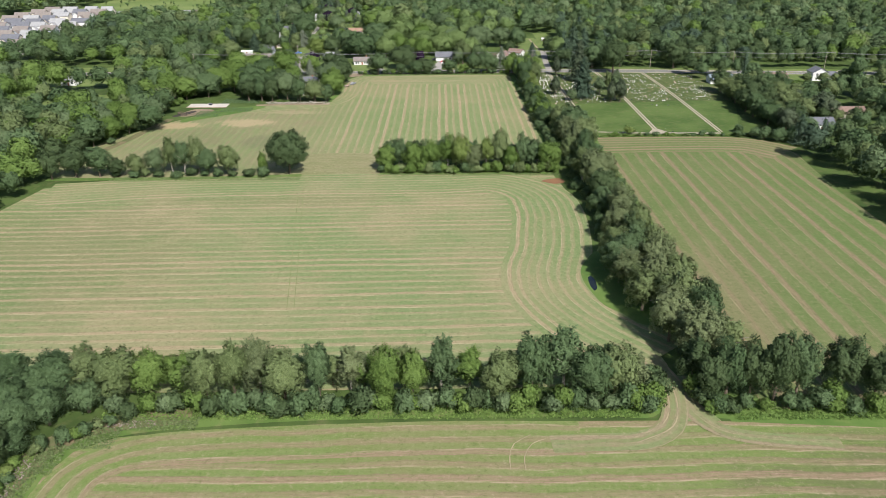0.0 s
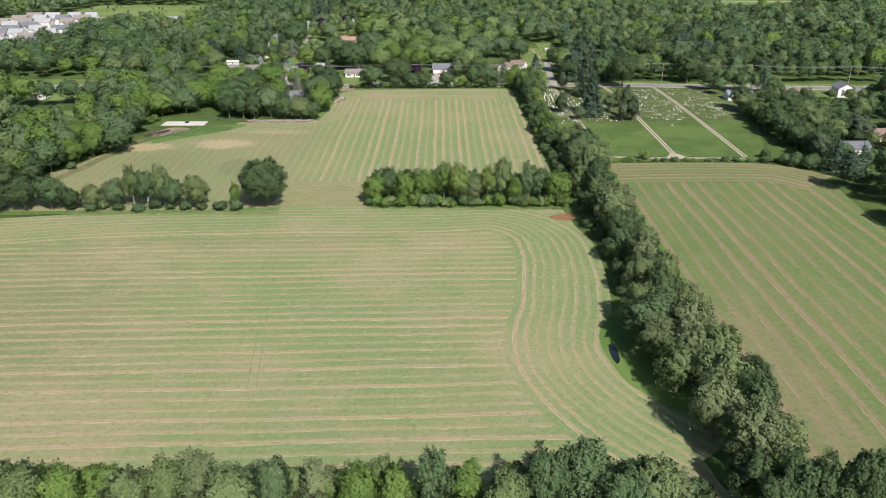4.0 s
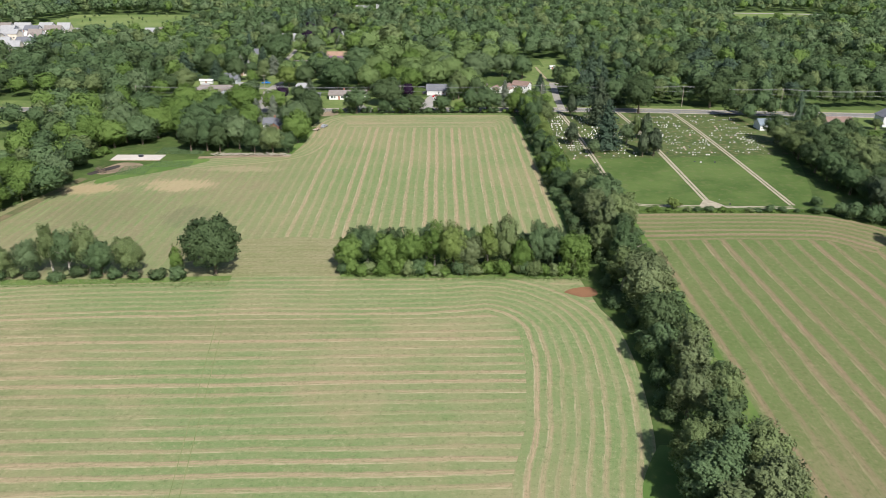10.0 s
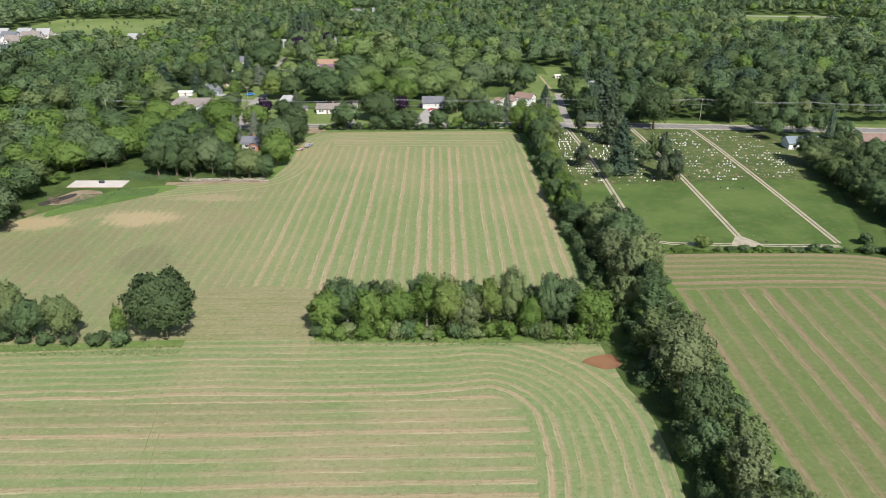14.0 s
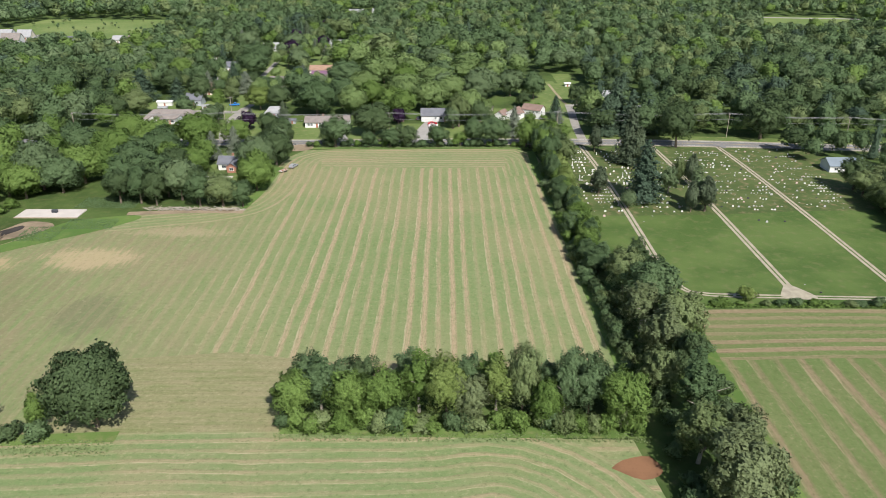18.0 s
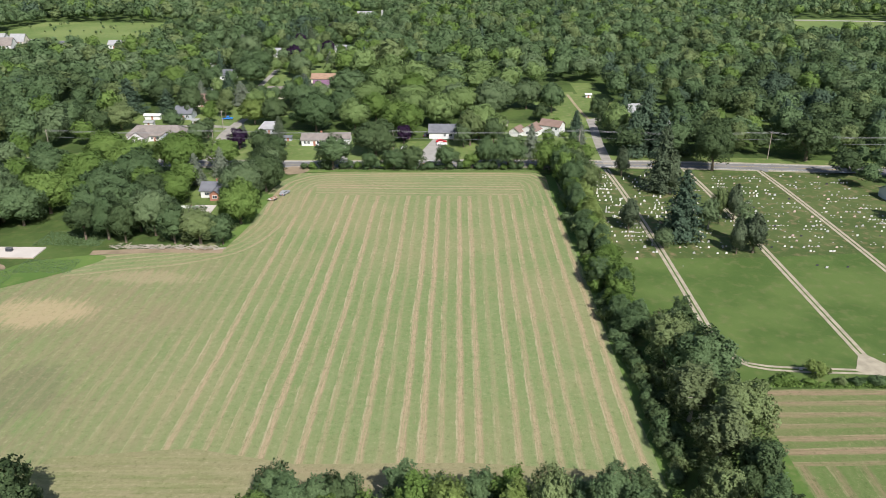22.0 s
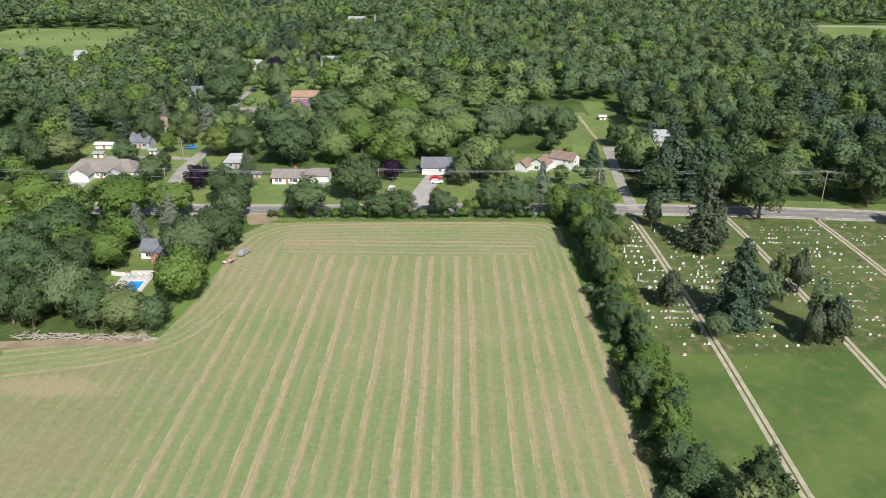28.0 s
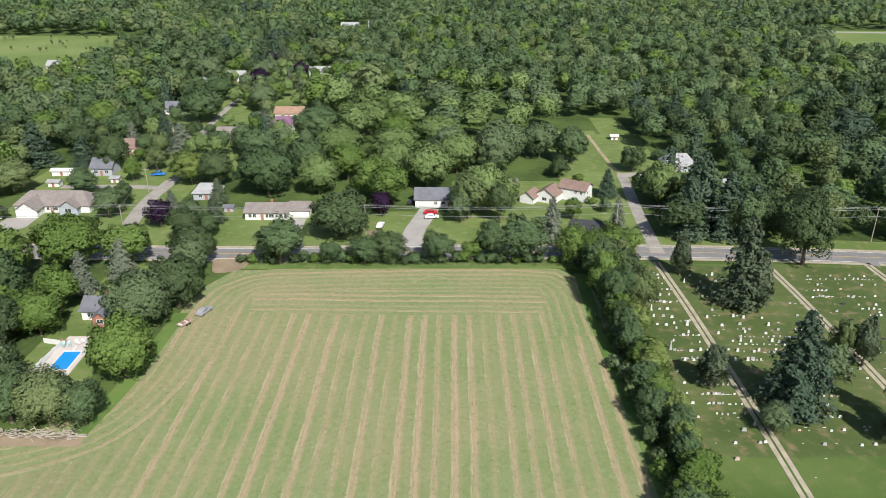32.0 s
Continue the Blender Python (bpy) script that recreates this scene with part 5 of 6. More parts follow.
patch("meadow_far", [(300, 845), (300, 990), (430, 985), (430, 850)], 0.06, "meadow", "pale far meadow", "field", 0, False)
patch("meadow_west", [(-336, 738), (-338, 829), (-402, 832), (-398, 946), (-256, 944), (-236, 830), (-236, 738)], 0.06, "meadow", "pale green meadow with bushes", "field", 0, False)
patch("estate_ground", [(-440, 540), (-440, 830), (-338, 830), (-304, 540)], 0.06, "concrete", "pale paved ground of the housing estate", "pavement", 0, False)


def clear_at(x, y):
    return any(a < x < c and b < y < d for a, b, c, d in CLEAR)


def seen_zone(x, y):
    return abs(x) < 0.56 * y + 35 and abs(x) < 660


WOOD_SHADES = ("leaf_willow", "leaf_dark", "leaf_mid", "leaf_light", "leaf_grey", "leaf_olive", "needle")
spots = random.Random(21)


def old_tree(x, y):
    """Broad old garden trees behind the houses."""
    return -60 < x < 62 and 505 < y < 690


def shade_at(x, y):
    """Kinds of trees stand in groups; farther woods get lighter leaves for haze."""
    f = noise.noise(Vector((x * 0.012, y * 0.012, 3.0))) + noise.noise(Vector((x * 0.045, y * 0.045, 9.0))) * 0.6 + spots.uniform(-0.55, 0.55)
    if 75 < x < 190 and 484 < y < 640:
        f -= 0.35
    # lighter leaf colours far off stand in for haze
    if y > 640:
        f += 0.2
    if x < -56 and y < 475:
        f += 0.3
    if old_tree(x, y):
        f += 0.35
    if old_tree(x, y) and spots.random() < 0.6:
        return "leaf_willow"
    if x < -95 and y < 478 and spots.random() < 0.4:
        return "leaf_light"
    names = ("needle", "leaf_dark", "leaf_dark", "leaf_mid", "leaf_mid", "leaf_mid", "leaf_olive", "leaf_light", "leaf_grey")
    return names[max(0, min(8, int((f + 0.85) / 1.7 * 9)))]


def size_at(x, y):
    """Crown radius: broad old trees behind the houses, smaller ones where crowns would hide houses from the camera."""
    big = 1.6 if old_tree(x, y) else 1.0
    if -86 < x < -56 and 540 < y < 570 or -106 < x < -84 and 545 < y < 600:
        big = 0.62
    if x > 138 and 300 < y < 470:
        big = 0.72
    return big * (1.0 + 0.25 * noise.noise(Vector((x * 0.02, y * 0.02, 30.0)))) * spots.uniform(0.7, 1.35)


EDGE = [(x + 2 * math.sin(x), 493 + 1.5 * math.cos(x * 1.7) - (x - 118) * 0.07, 0.75 + 0.2 * math.sin(x * 2.3), ("leaf_dark", "leaf_mid", "leaf_olive")[int(x) % 3]) for x in range(118, 330, 7)]
SCRUB = [(garden.uniform(-385, -252), garden.uniform(838, 940), garden.uniform(0.14, 0.34), garden.choice(("leaf_mid", "leaf_olive", "leaf_dark"))) for _ in range(34)]
single, stuff = [], GARDEN + EDGE + SCRUB
y = 120.0
while y < 1420:
    gap = 11.0 if y < 700 else 11.8 if y < 1000 else 13.0
    x = -720.0
    while x < 720:
        old = old_tree(x, y)
        px, py = x + spots.uniform(-0.45, 0.45) * gap, y + spots.uniform(-0.45, 0.45) * gap
        x += gap * (1.6 if old else 0.66 if 138 < x < 260 and 300 < y < 470 else 1.0)
        if old and int(y / 9.4) % 2 or any(math.hypot(px - b[0], py - b[1]) < b[3] + 2.5 for b in BIG + VILLAGE):
            continue
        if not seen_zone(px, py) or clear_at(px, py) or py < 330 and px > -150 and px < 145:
            continue
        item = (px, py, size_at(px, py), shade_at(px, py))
        if -150 < px < 150 and 384 < py < 486 or -62 < px < 64 and py < 560:
            single.append(item)
        else:
            stuff.append(item)
    y += gap * 0.94
for px, py, k, s in single:
    plant("spruce" if s == "needle" and spots.random() < 0.5 else "great" if k > 1.25 else "wood", px, py, 12.5 * k**0.6 + spots.uniform(-1, 4), 6.3 * k, s, "trees of the woods")


def woods(name, points, count, size, seed, label, cut, under):
    """Far trees, joined: a lumpy crown of leaf clumps round a dark core for each."""
    r = np.random.default_rng(seed)
    base = [leafy(seed + k, 1.0, 0.42, count, size, 0.16, cut, 9, 0.22, 0.34, 0.1, 0.08, core_at=0.80, rings=4, under=under) for k in range(8)]
    base += [spruce(seed + k, 1.0, 0.30, count, size * 0.8) for k in range(2)]
    alls, allt, alln, i_s, i_t, hue, hue_t = [], [], [], [], [], [], []
    for px, py, k, shade in points:
        firs = shade == "needle" and r.random() < 0.5
        q, t, nrm = base[8 + r.integers(2)] if firs else base[r.integers(8)]
        h, w = 13.5 * k**0.6 + r.uniform(-2.5, 4.5) * min(1.0, k), 16.0 * k * r.uniform(0.9, 1.1)
        if k < 0.4:
            h = 15 * k
        a = r.uniform(0, math.tau)
        c, s = math.cos(a) * w, math.sin(a) * w
        turn = np.array(((c, s, 0), (-s, c, 0), (0, 0, h)))
        alls.append(q @ turn + (px, py, 0))
        alln.append(nrm @ np.array(((c / w, s / w, 0), (-s / w, c / w, 0), (0, 0, 1))))
        allt.append(t @ turn + (px, py, 0))
        m, tone = WOOD_SHADES.index(shade), r.random()
        hue.append(np.full(len(q) * 3, tone))
        hue_t.append(np.full(len(t) * 3, tone))
        i_s.append(np.full(len(q), m))
        i_t.append(np.full(len(t), m))
    me = sprigs_mesh(name, np.concatenate(alls), [M[k] for k in WOOD_SHADES], np.concatenate(i_s + i_t), np.concatenate(allt), np.concatenate(alln))
    layer = me.attributes.new("tone", "FLOAT", "POINT")
    layer.data.foreach_set("value", np.concatenate(hue + hue_t).astype(np.float32))
    return tagged(new(name, me), label, "woods", kind="stuff")


near_stuff = [p for p in stuff if math.hypot(p[0], p[1] - 200) < 460]
mid_stuff = [p for p in stuff if 460 <= math.hypot(p[0], p[1] - 200) < 720]
far_stuff = [p for p in stuff if math.hypot(p[0], p[1] - 200) >= 720]
woods("woods_near", near_stuff, 940, 0.029, 101, "dense green deciduous woods", 34, -0.35)
woods("woods_middle", mid_stuff, 360, 0.041, 201, "dense green deciduous woods", 26, -0.1)
woods("woods_far", far_stuff, 118, 0.063, 301, "distant green woods", 16, 0.0)

# ---- houses ----
def gable_walls(bm, x0, y0, x1, y1, eave, ridge, along):
    """A closed shell of walls; the ridge runs along x or y."""
    if along == "x":
        ym = (y0 + y1) / 2
        ends = [[(x, y0, 0), (x, y1, 0), (x, y1, eave), (x, ym, ridge), (x, y0, eave)] for x in (x0, x1)]
    else:
        xm = (x0 + x1) / 2
        ends = [[(x0, y, 0), (x1, y, 0), (x1, y, eave), (xm, y, ridge), (x0, y, eave)] for y in (y0, y1)]
    a, b = [[bm.verts.new(p) for p in e] for e in ends]
    bm.faces.new(a)
    bm.faces.new(list(reversed(b)))
    for i in range(5):
        j = (i + 1) % 5
        if i != 0:
            bm.faces.new((a[i], b[i], b[j], a[j]))
    bmesh.ops.recalc_face_normals(bm, faces=bm.faces)
    return bm


def gable_roof(bm, x0, y0, x1, y1, eave, ridge, along, over=0.5, thick=0.18, hip=0.0):
    """Two slopes with thickness and overhang; hip pulls the ridge's ends in."""
    xm, ym = (x0 + x1) / 2, (y0 + y1) / 2
    span = (y1 - y0) if along == "x" else (x1 - x0)
    drop = (ridge - eave) / (span / 2) * over
    a, b, c, d = (x0 - over, y0 - over), (x1 + over, y0 - over), (x1 + over, y1 + over), (x0 - over, y1 + over)
    if along == "x":
        r0, r1 = (x0 - over + hip, ym), (x1 + over - hip, ym)
        faces = [(a, b, r1, r0), (c, d, r0, r1), (b, c, r1), (d, a, r0)]
    else:
        r0, r1 = (xm, y0 - over + hip), (xm, y1 + over - hip)
        faces = [(b, c, r1, r0), (d, a, r0, r1), (a, b, r0), (c, d, r1)]
    height = {a: eave - drop, b: eave - drop, c: eave - drop, d: eave - drop, r0: ridge, r1: ridge}
    top = {k: bm.verts.new((k[0], k[1], z + thick)) for k, z in height.items()}
    low = {k: bm.verts.new((k[0], k[1], z + 0.02)) for k, z in height.items()}
    for f in faces:
        if len(f) == 3 and hip <= 0:
            continue
        bm.faces.new([top[k] for k in f])
        bm.faces.new([low[k] for k in reversed(f)])
    rim = [a, b, c, d] if hip > 0 else ([a, b, r1, c, d, r0] if along == "x" else [b, c, r1, d, a, r0])
    for p, q in zip(rim, rim[1:] + rim[:1]):
        bm.faces.new((top[p], low[p], low[q], top[q]))
    bmesh.ops.recalc_face_normals(bm, faces=bm.faces)
    return bm


def window(parent, x, y, z, w, h, facing):
    """A framed window on a wall that faces s, n, e or w."""
    turn = {"s": 0, "e": 90, "n": 180, "w": 270}[facing]
    bm = bmesh.new()
    for a, b, c, d in ((-w / 2, -0.02, w / 2, 0.08), (-w / 2, h - 0.08, w / 2, h), (-w / 2, 0.08, -w / 2 + 0.08, h - 0.08), (w / 2 - 0.08, 0.08, w / 2, h - 0.08), (-0.03, 0.08, 0.03, h - 0.08)):
        box(bm, a, -0.07, b, c, 0.0, d)
    fr = part("window", bm, "white", parent, "", pose(x, y, z, 0, 0, turn))
    part("pane", boxed(-w / 2 + 0.08, -0.035, 0.08, w / 2 - 0.08, -0.005, h - 0.08), "glass", fr, "dark glass")
    return fr


def house(label, blocks, roof, wall, windows=(), doors=(), garages=(), chimneys=(), turn=0.0, hip=0.0, name="house", centre=None):
    """A house of gabled blocks: x0, y0, x1, y1, eave, ridge, ridge direction. Windows: x, y, z, width, height, facing."""
    cx, cy = centre or ((blocks[0][0] + blocks[0][2]) / 2, blocks[0][1])
    ob = thing(name, pose(cx, cy, 0, 0, 0, turn), label, "house")
    for i, (x0, y0, x1, y1, eave, ridge, along) in enumerate(blocks):
        q = (x0 - cx, y0 - cy, x1 - cx, y1 - cy)
        part("wall", boxed(q[0], q[1], 0, q[2], q[3], eave) if hip and i == 0 else gable_walls(bmesh.new(), *q, eave, ridge - 0.05, along), wall if isinstance(wall, str) else wall[i], ob)
        part("roof", gable_roof(bmesh.new(), *q, eave, ridge, along, hip=hip if i == 0 else 0.0), roof, ob)
    for x, y, z, w, h, facing in windows:
        window(ob, x - cx, y - cy, z, w, h, facing)
    for x, y, w, h in doors:
        d = part("door", boxed(-w / 2, -0.06, 0, w / 2, 0, h), "brick", ob, "", pose(x - cx, y - cy, 0))
        part("handle", boxed(w * 0.3, -0.12, 0.95, w * 0.38, -0.06, 1.08), "chrome", d, "metal handle")
    for x, y, w, h in garages:
        bm = bmesh.new()
        for k in range(4):
            box(bm, -w / 2, -0.07, k * h / 4 + 0.015, w / 2, 0, (k + 1) * h / 4 - 0.015)
        part("garage_door", bm, "white", ob, "white panelled garage door", pose(x - cx, y - cy, 0))
    for x, y, z0, z1 in chimneys:
        part("chimney", boxed(x - cx - 0.4, y - cy - 0.4, z0, x - cx + 0.4, y - cy + 0.4, z1, bevel=0.04), "brick", ob, "brick chimney")
    return ob


house("long white ranch house with taupe shingle roof", [(-137.5, 509.5, -112.5, 519.5, 2.8, 6.0, "x"), (-134.5, 504.5, -127.5, 513, 2.8, 5.2, "y"), (-121.5, 507.2, -115.5, 513, 2.8, 4.9, "y")], "roof_tan", ("white", "white", "bluegrey"), [(-124, 509.45, 0.9, 2.0, 1.3, "s"), (-126.3, 509.45, 0.9, 1.0, 1.3, "s"), (-118.5, 507.15, 0.9, 2.2, 1.4, "s"), (-136, 509.45, 0.9, 1.4, 1.2, "s"), (-112.45, 513, 0.9, 1.6, 1.3, "e")], [(-125.0, 509.45, 1.0, 2.05)], [(-131, 504.45, 5.0, 2.2)], hip=4.0)
house("low white ranch house with grey shingle roof", [(-59, 503.5, -44.9, 511.5, 2.7, 4.6, "x"), (-44.9, 506, -38.6, 513, 2.7, 4.4, "x")], "roof_tan", "white", [(-57.3, 503.45, 0.9, 1.1, 1.3, "s"), (-55.9, 503.45, 0.9, 1.1, 1.3, "s"), (-51.8, 503.45, 0.9, 1.0, 1.3, "s"), (-50.4, 503.45, 0.9, 1.6, 1.3, "s"), (-47.2, 503.45, 0.9, 1.1, 1.3, "s"), (-45.9, 503.45, 0.9, 0.9, 1.3, "s")], [(-53.4, 503.45, 0.95, 2.05)], [(-41.5, 505.95, 4.8, 2.1)], [(-51, 508.5, 4.2, 5.4)])
house("white house with dark grey roof and garage", [(-4.3, 516, 9, 525, 3.0, 5.6, "x")], "roof_grey", "white", [(2.6, 515.95, 1.2, 1.0, 1.1, "s"), (5.2, 515.95, 1.2, 1.4, 1.1, "s")], [(7.2, 515.95, 0.95, 2.05)], [(-1.5, 515.95, 4.6, 2.2)])
split_level = house("white split-level house with brown shingle roofs", [(44.5, 526.5, 56, 534.5, 5.2, 7.6, "x"), (37.5, 518.5, 46, 528, 3.4, 6.0, "y"), (32.5, 514, 38.5, 521.5, 2.7, 5.0, "y")], "roof_brown", "white", [(51.8, 526.45, 3.4, 1.1, 1.2, "s"), (54.3, 526.45, 3.4, 1.1, 1.2, "s"), (56.05, 529, 3.3, 1.1, 1.3, "e"), (56.05, 532, 0.8, 1.1, 1.4, "e"), (56.05, 529, 0.8, 1.1, 1.4, "e"), (41.5, 518.45, 1.0, 2.0, 1.4, "s")], [(44.2, 518.45, 0.95, 2.05)], [(35.5, 513.95, 4.4, 2.1)], turn=-30, centre=(44.5, 524))
split_level.matrix_basis = split_level.matrix_basis @ Matrix.Scale(0.84, 4)
house("small white house with blue-grey roof beside the pool", [(-81.2, 436.2, -72.8, 443.5, 2.7, 4.7, "x"), (-77, 432.8, -73.4, 437.5, 2.6, 3.9, "y")], "roof_grey", ("white", "brick"), [(-79, 436.15, 0.9, 1.6, 1.2, "s"), (-75.2, 432.75, 0.9, 1.6, 1.2, "s")], [(-77.7, 436.15, 0.95, 2.05)], (), [(-76.5, 441.5, 4.0, 5.4)])
house("house with purple shingle roof among trees", [(-75, 621, -66, 628, 2.9, 5.4, "x"), (-73, 618.5, -68.5, 624, 2.9, 4.6, "y")], "roof_purple", "white", [(-73.5, 620.95, 0.9, 1.4, 1.2, "s"), (-67.6, 620.95, 0.9, 1.4, 1.2, "s")], [(-70.8, 618.45, 0.95, 2.0)])
house("house with orange-brown shingle roof among trees", [(-80, 642, -66, 651, 2.9, 5.2, "x")], "roof_orange", "cream", [(-76, 641.95, 0.9, 1.6, 1.2, "s"), (-70, 641.95, 0.9, 1.6, 1.2, "s")], [(-73, 641.95, 0.95, 2.0)])
house("small house with light grey roof", [(-82, 522.5, -73.5, 530, 2.7, 5.0, "x")], "roof_light", "bluegrey", [(-79.5, 522.45, 0.9, 1.4, 1.2, "s"), (-75.5, 522.45, 0.9, 1.4, 1.2, "s")], [(-77.5, 522.45, 0.95, 2.0)], hip=2.2)
house("house with light grey roof in the woods", [(90.5, 557, 102.5, 566, 2.7, 6.2, "x")], "roof_light", "bluegrey", [(94, 556.95, 1.0, 1.4, 1.2, "s"), (98.5, 556.95, 1.0, 1.4, 1.2, "s")], [(96.2, 556.95, 0.95, 2.0)], hip=3.2)
house("low tan outbuilding in the woods", [(101.5, 536.5, 107.5, 541, 2.4, 3.2, "x")], "roof_light", "cream", [], [(104, 536.45, 1.0, 2.0)], name="shed")
house("long house with brown roof behind trees", [(186.5, 439.5, 203.5, 448, 2.7, 4.8, "x")], "roof_brown", "brick", [(190, 439.45, 0.9, 1.6, 1.2, "s"), (195, 439.45, 0.9, 1.6, 1.2, "s"), (200, 439.45, 0.9, 1.6, 1.2, "s")], [(197.6, 439.45, 0.95, 2.0)])
house("white two-storey house with grey-blue roof", [(219, 442, 228, 450, 5.0, 7.4, "y"), (228, 444, 234, 450, 2.7, 4.6, "x")], "roof_grey", "white", [(221.3, 441.95, 3.3, 1.1, 1.2, "s"), (225.6, 441.95, 3.3, 1.1, 1.2, "s"), (221.3, 441.95, 0.8, 1.1, 1.3, "s")], [(224.5, 441.95, 0.95, 2.0)], [(231, 443.95, 4.2, 2.1)])
house("white house with blue-grey metal roof", [(156.5, 435, 170, 443, 2.8, 4.9, "x")], "roof_slate", "white", [(159, 434.95, 0.9, 1.5, 1.2, "s"), (163, 434.95, 0.9, 1.5, 1.2, "s")], [(165.5, 434.95, 0.95, 2.0)])
house("white house with grey roof behind trees", [(168, 332, 179, 340, 2.8, 5.0, "x")], "roof_grey", "white", [(171, 331.95, 0.9, 1.5, 1.2, "s"), (176, 331.95, 0.9, 1.5, 1.2, "s")], [(173.6, 331.95, 0.95, 2.0)])
house("brown-roofed house behind trees", [(188, 352, 204, 361, 2.8, 5.0, "x")], "roof_brown", "cream", [(192, 351.95, 0.9, 1.5, 1.2, "s"), (200, 351.95, 0.9, 1.5, 1.2, "s")], [(196, 351.95, 0.95, 2.0)])
for x, y, w, rf, wl, text in ((-131, 738, 11, "roof_light", "white", "far white house among trees"), (-70, 778, 9, "roof_light", "white", "far white house with pale roof"), (-83, 754, 15, "roof_light", "white", "far long low white building"), (-143, 715, 9, "roof_light", "cream", "far pale house among trees"), (-138, 650, 9, "roof_grey", "white", "white house with grey roof among trees"), (-130, 549.5, 8, "roof_grey", "bluegrey", "small house with dark slate roof"), (-129, 607, 8, "roof_light", "cream", "pale-roofed house among trees"), (-130, 577.5, 8, "roof_brown", "cream", "house with brown roof among trees"), (-96, 992, 16, "roof_light", "white", "far long white building among trees"), (-72, 1004, 11, "roof_light", "white", "far white house among trees"), (-262, 776, 9, "roof_light", "white", "far white house by the meadow"), (-250, 778, 7, "roof_tan", "white", "far pale house by the meadow"), (-298, 771, 12, "roof_grey", "white", "far grey-roofed house by the meadow"), (-226, 442, 9, "roof_light", "white", "white house beside a lawn"), (-322, 768, 20, "roof_light", "white", "far long white building by the meadow"), (-160, 700, 9, "roof_grey", "white", "far white house among trees"), (-96, 598, 9, "roof_tan", "cream", "pale taupe-roofed house among trees")):
    house(text, [(x, y, x + w, y + 8, 3.2, 6.0, "x")], rf, wl, [(x + w * 0.25, y - 0.05, 1.0, 1.5, 1.3, "s"), (x + w * 0.75, y - 0.05, 1.0, 1.5, 1.3, "s")], [(x + w * 0.5, y - 0.05, 0.95, 2.05)])
# housing estate far off
estate = random.Random(5)
for row in range(11):
    for col in range(6):
        x, y = -430 + col * 20 + row * 2.2 + estate.uniform(-2, 2), 548 + row * 25 + estate.uniform(-3, 3)
        if x > -318 - (y - 548) * 0.11 or estate.random() < 0.1:
            continue
        w = estate.uniform(11, 15)
        house("far pale suburban house of the estate", [(x, y, x + w, y + 9, 3.0 if estate.random() < 0.6 else 5.0, 8.0, "x"), (x + 1.5, y - 4, x + 7, y + 4, 2.8, 5.4, "y")], estate.choice(("roof_light", "roof_light", "roof_grey", "roof_tan")), estate.choice(("white", "white", "bluegrey", "cream")), [(x + w * 0.8, y - 0.05, 1.0, 1.6, 1.3, "s")], [(x + w * 0.62, y - 0.05, 1.0, 2.05)], [(x + 4.2, y - 4.05, 4.4, 2.1)])
for x, y, w, d, h, rf, wl, text in ((-145, 549, 7.5, 2.6, 2.7, "white", "white", "long white caravan behind the house"), (-140, 536, 4, 3, 2.4, "roof_light", "white", "small white garden shed"), (-119, 541, 3, 3, 2.2, "roof_light", "white", "small pale garden shed"), (-33, 521, 4, 3, 2.6, "roof_grey", "white", "small white shed behind the house"), (26, 539, 6, 4, 2.2, "roof_tan", "cream", "small tan garden shed"), (79, 604, 3, 2.5, 2.2, "white", "white", "small white shed at the wood's edge"), (-68, 511, 3, 2.4, 2.2, "roof_grey", "bluegrey", "small blue-grey garden shed")):
    house(text, [(x, y, x + w, y + d, h * 0.8, h, "x")], rf, wl, [], [(x + w / 2, y - 0.05, 0.9, 1.8)], name="shed")
# drives and paved spots
patch("driveway_ranch", [(-137, 493), (-137.5, 504.3), (-127.5, 504.3), (-127, 496), (-131, 492)], 0.10, "concrete", "pale concrete driveway", "driveway", 0, False)
ribbon("driveway_grey", [(-3.5, 481), (-4.5, 492), (-2.5, 503), (0, 515)], 2.6, 4.0, 0.11, "concrete", "pale worn gravel driveway", "driveway")
ribbon("driveway_white", [(-38, 482), (-41, 492), (-41.5, 505)], 2.2, 2.2, 0.11, "concrete", "pale gravel driveway", "driveway")
ribbon("driveway_trees", [(-16, 482), (-16, 495)], 1.8, 1.8, 0.11, "dirt", "dirt driveway under trees", "driveway")
patch("driveway_dark", [(46, 488), (45, 499), (47, 506), (58, 504), (59, 496), (54, 488)], 0.11, "asphalt_dark", "fresh dark asphalt driveway", "driveway", 0, False)
patch("field_entry", [(-60, 471), (-56, 474), (-50, 473), (-50, 466), (-57, 463)], 0.11, "dirt", "bare dirt field entrance by the road", "track")
patch("east_drive", [(127, 470), (123.5, 473), (129.5, 473), (128.2, 469)], 0.12, "asphalt", "pale mouth of the cemetery drive", "drive", 0, False)
# concrete slab with equipment
slab = thing("concrete_slab", pose(-123, 387.6, 0), "new pale concrete slab at the field edge", "slab")
part("top", boxed(-10.2, -3.7, -0.1, 10.2, 3.7, 0.35, bevel=0.03), "slab", slab)
part("form_board", boxed(-10.4, -3.95, -0.1, 10.4, -3.75, 0.28), "wood", slab, "wooden edge board")
barrow = thing("equipment_box", pose(-122, 388.2, 0.36), "small dark equipment box on the slab", "equipment")
part("body", boxed(-0.9, -0.5, 0, 0.9, 0.5, 0.9, bevel=0.06), "car_dark", barrow)
part("lid", boxed(-0.95, -0.55, 0.9, 0.95, 0.55, 1.0, bevel=0.03), "chrome", barrow)

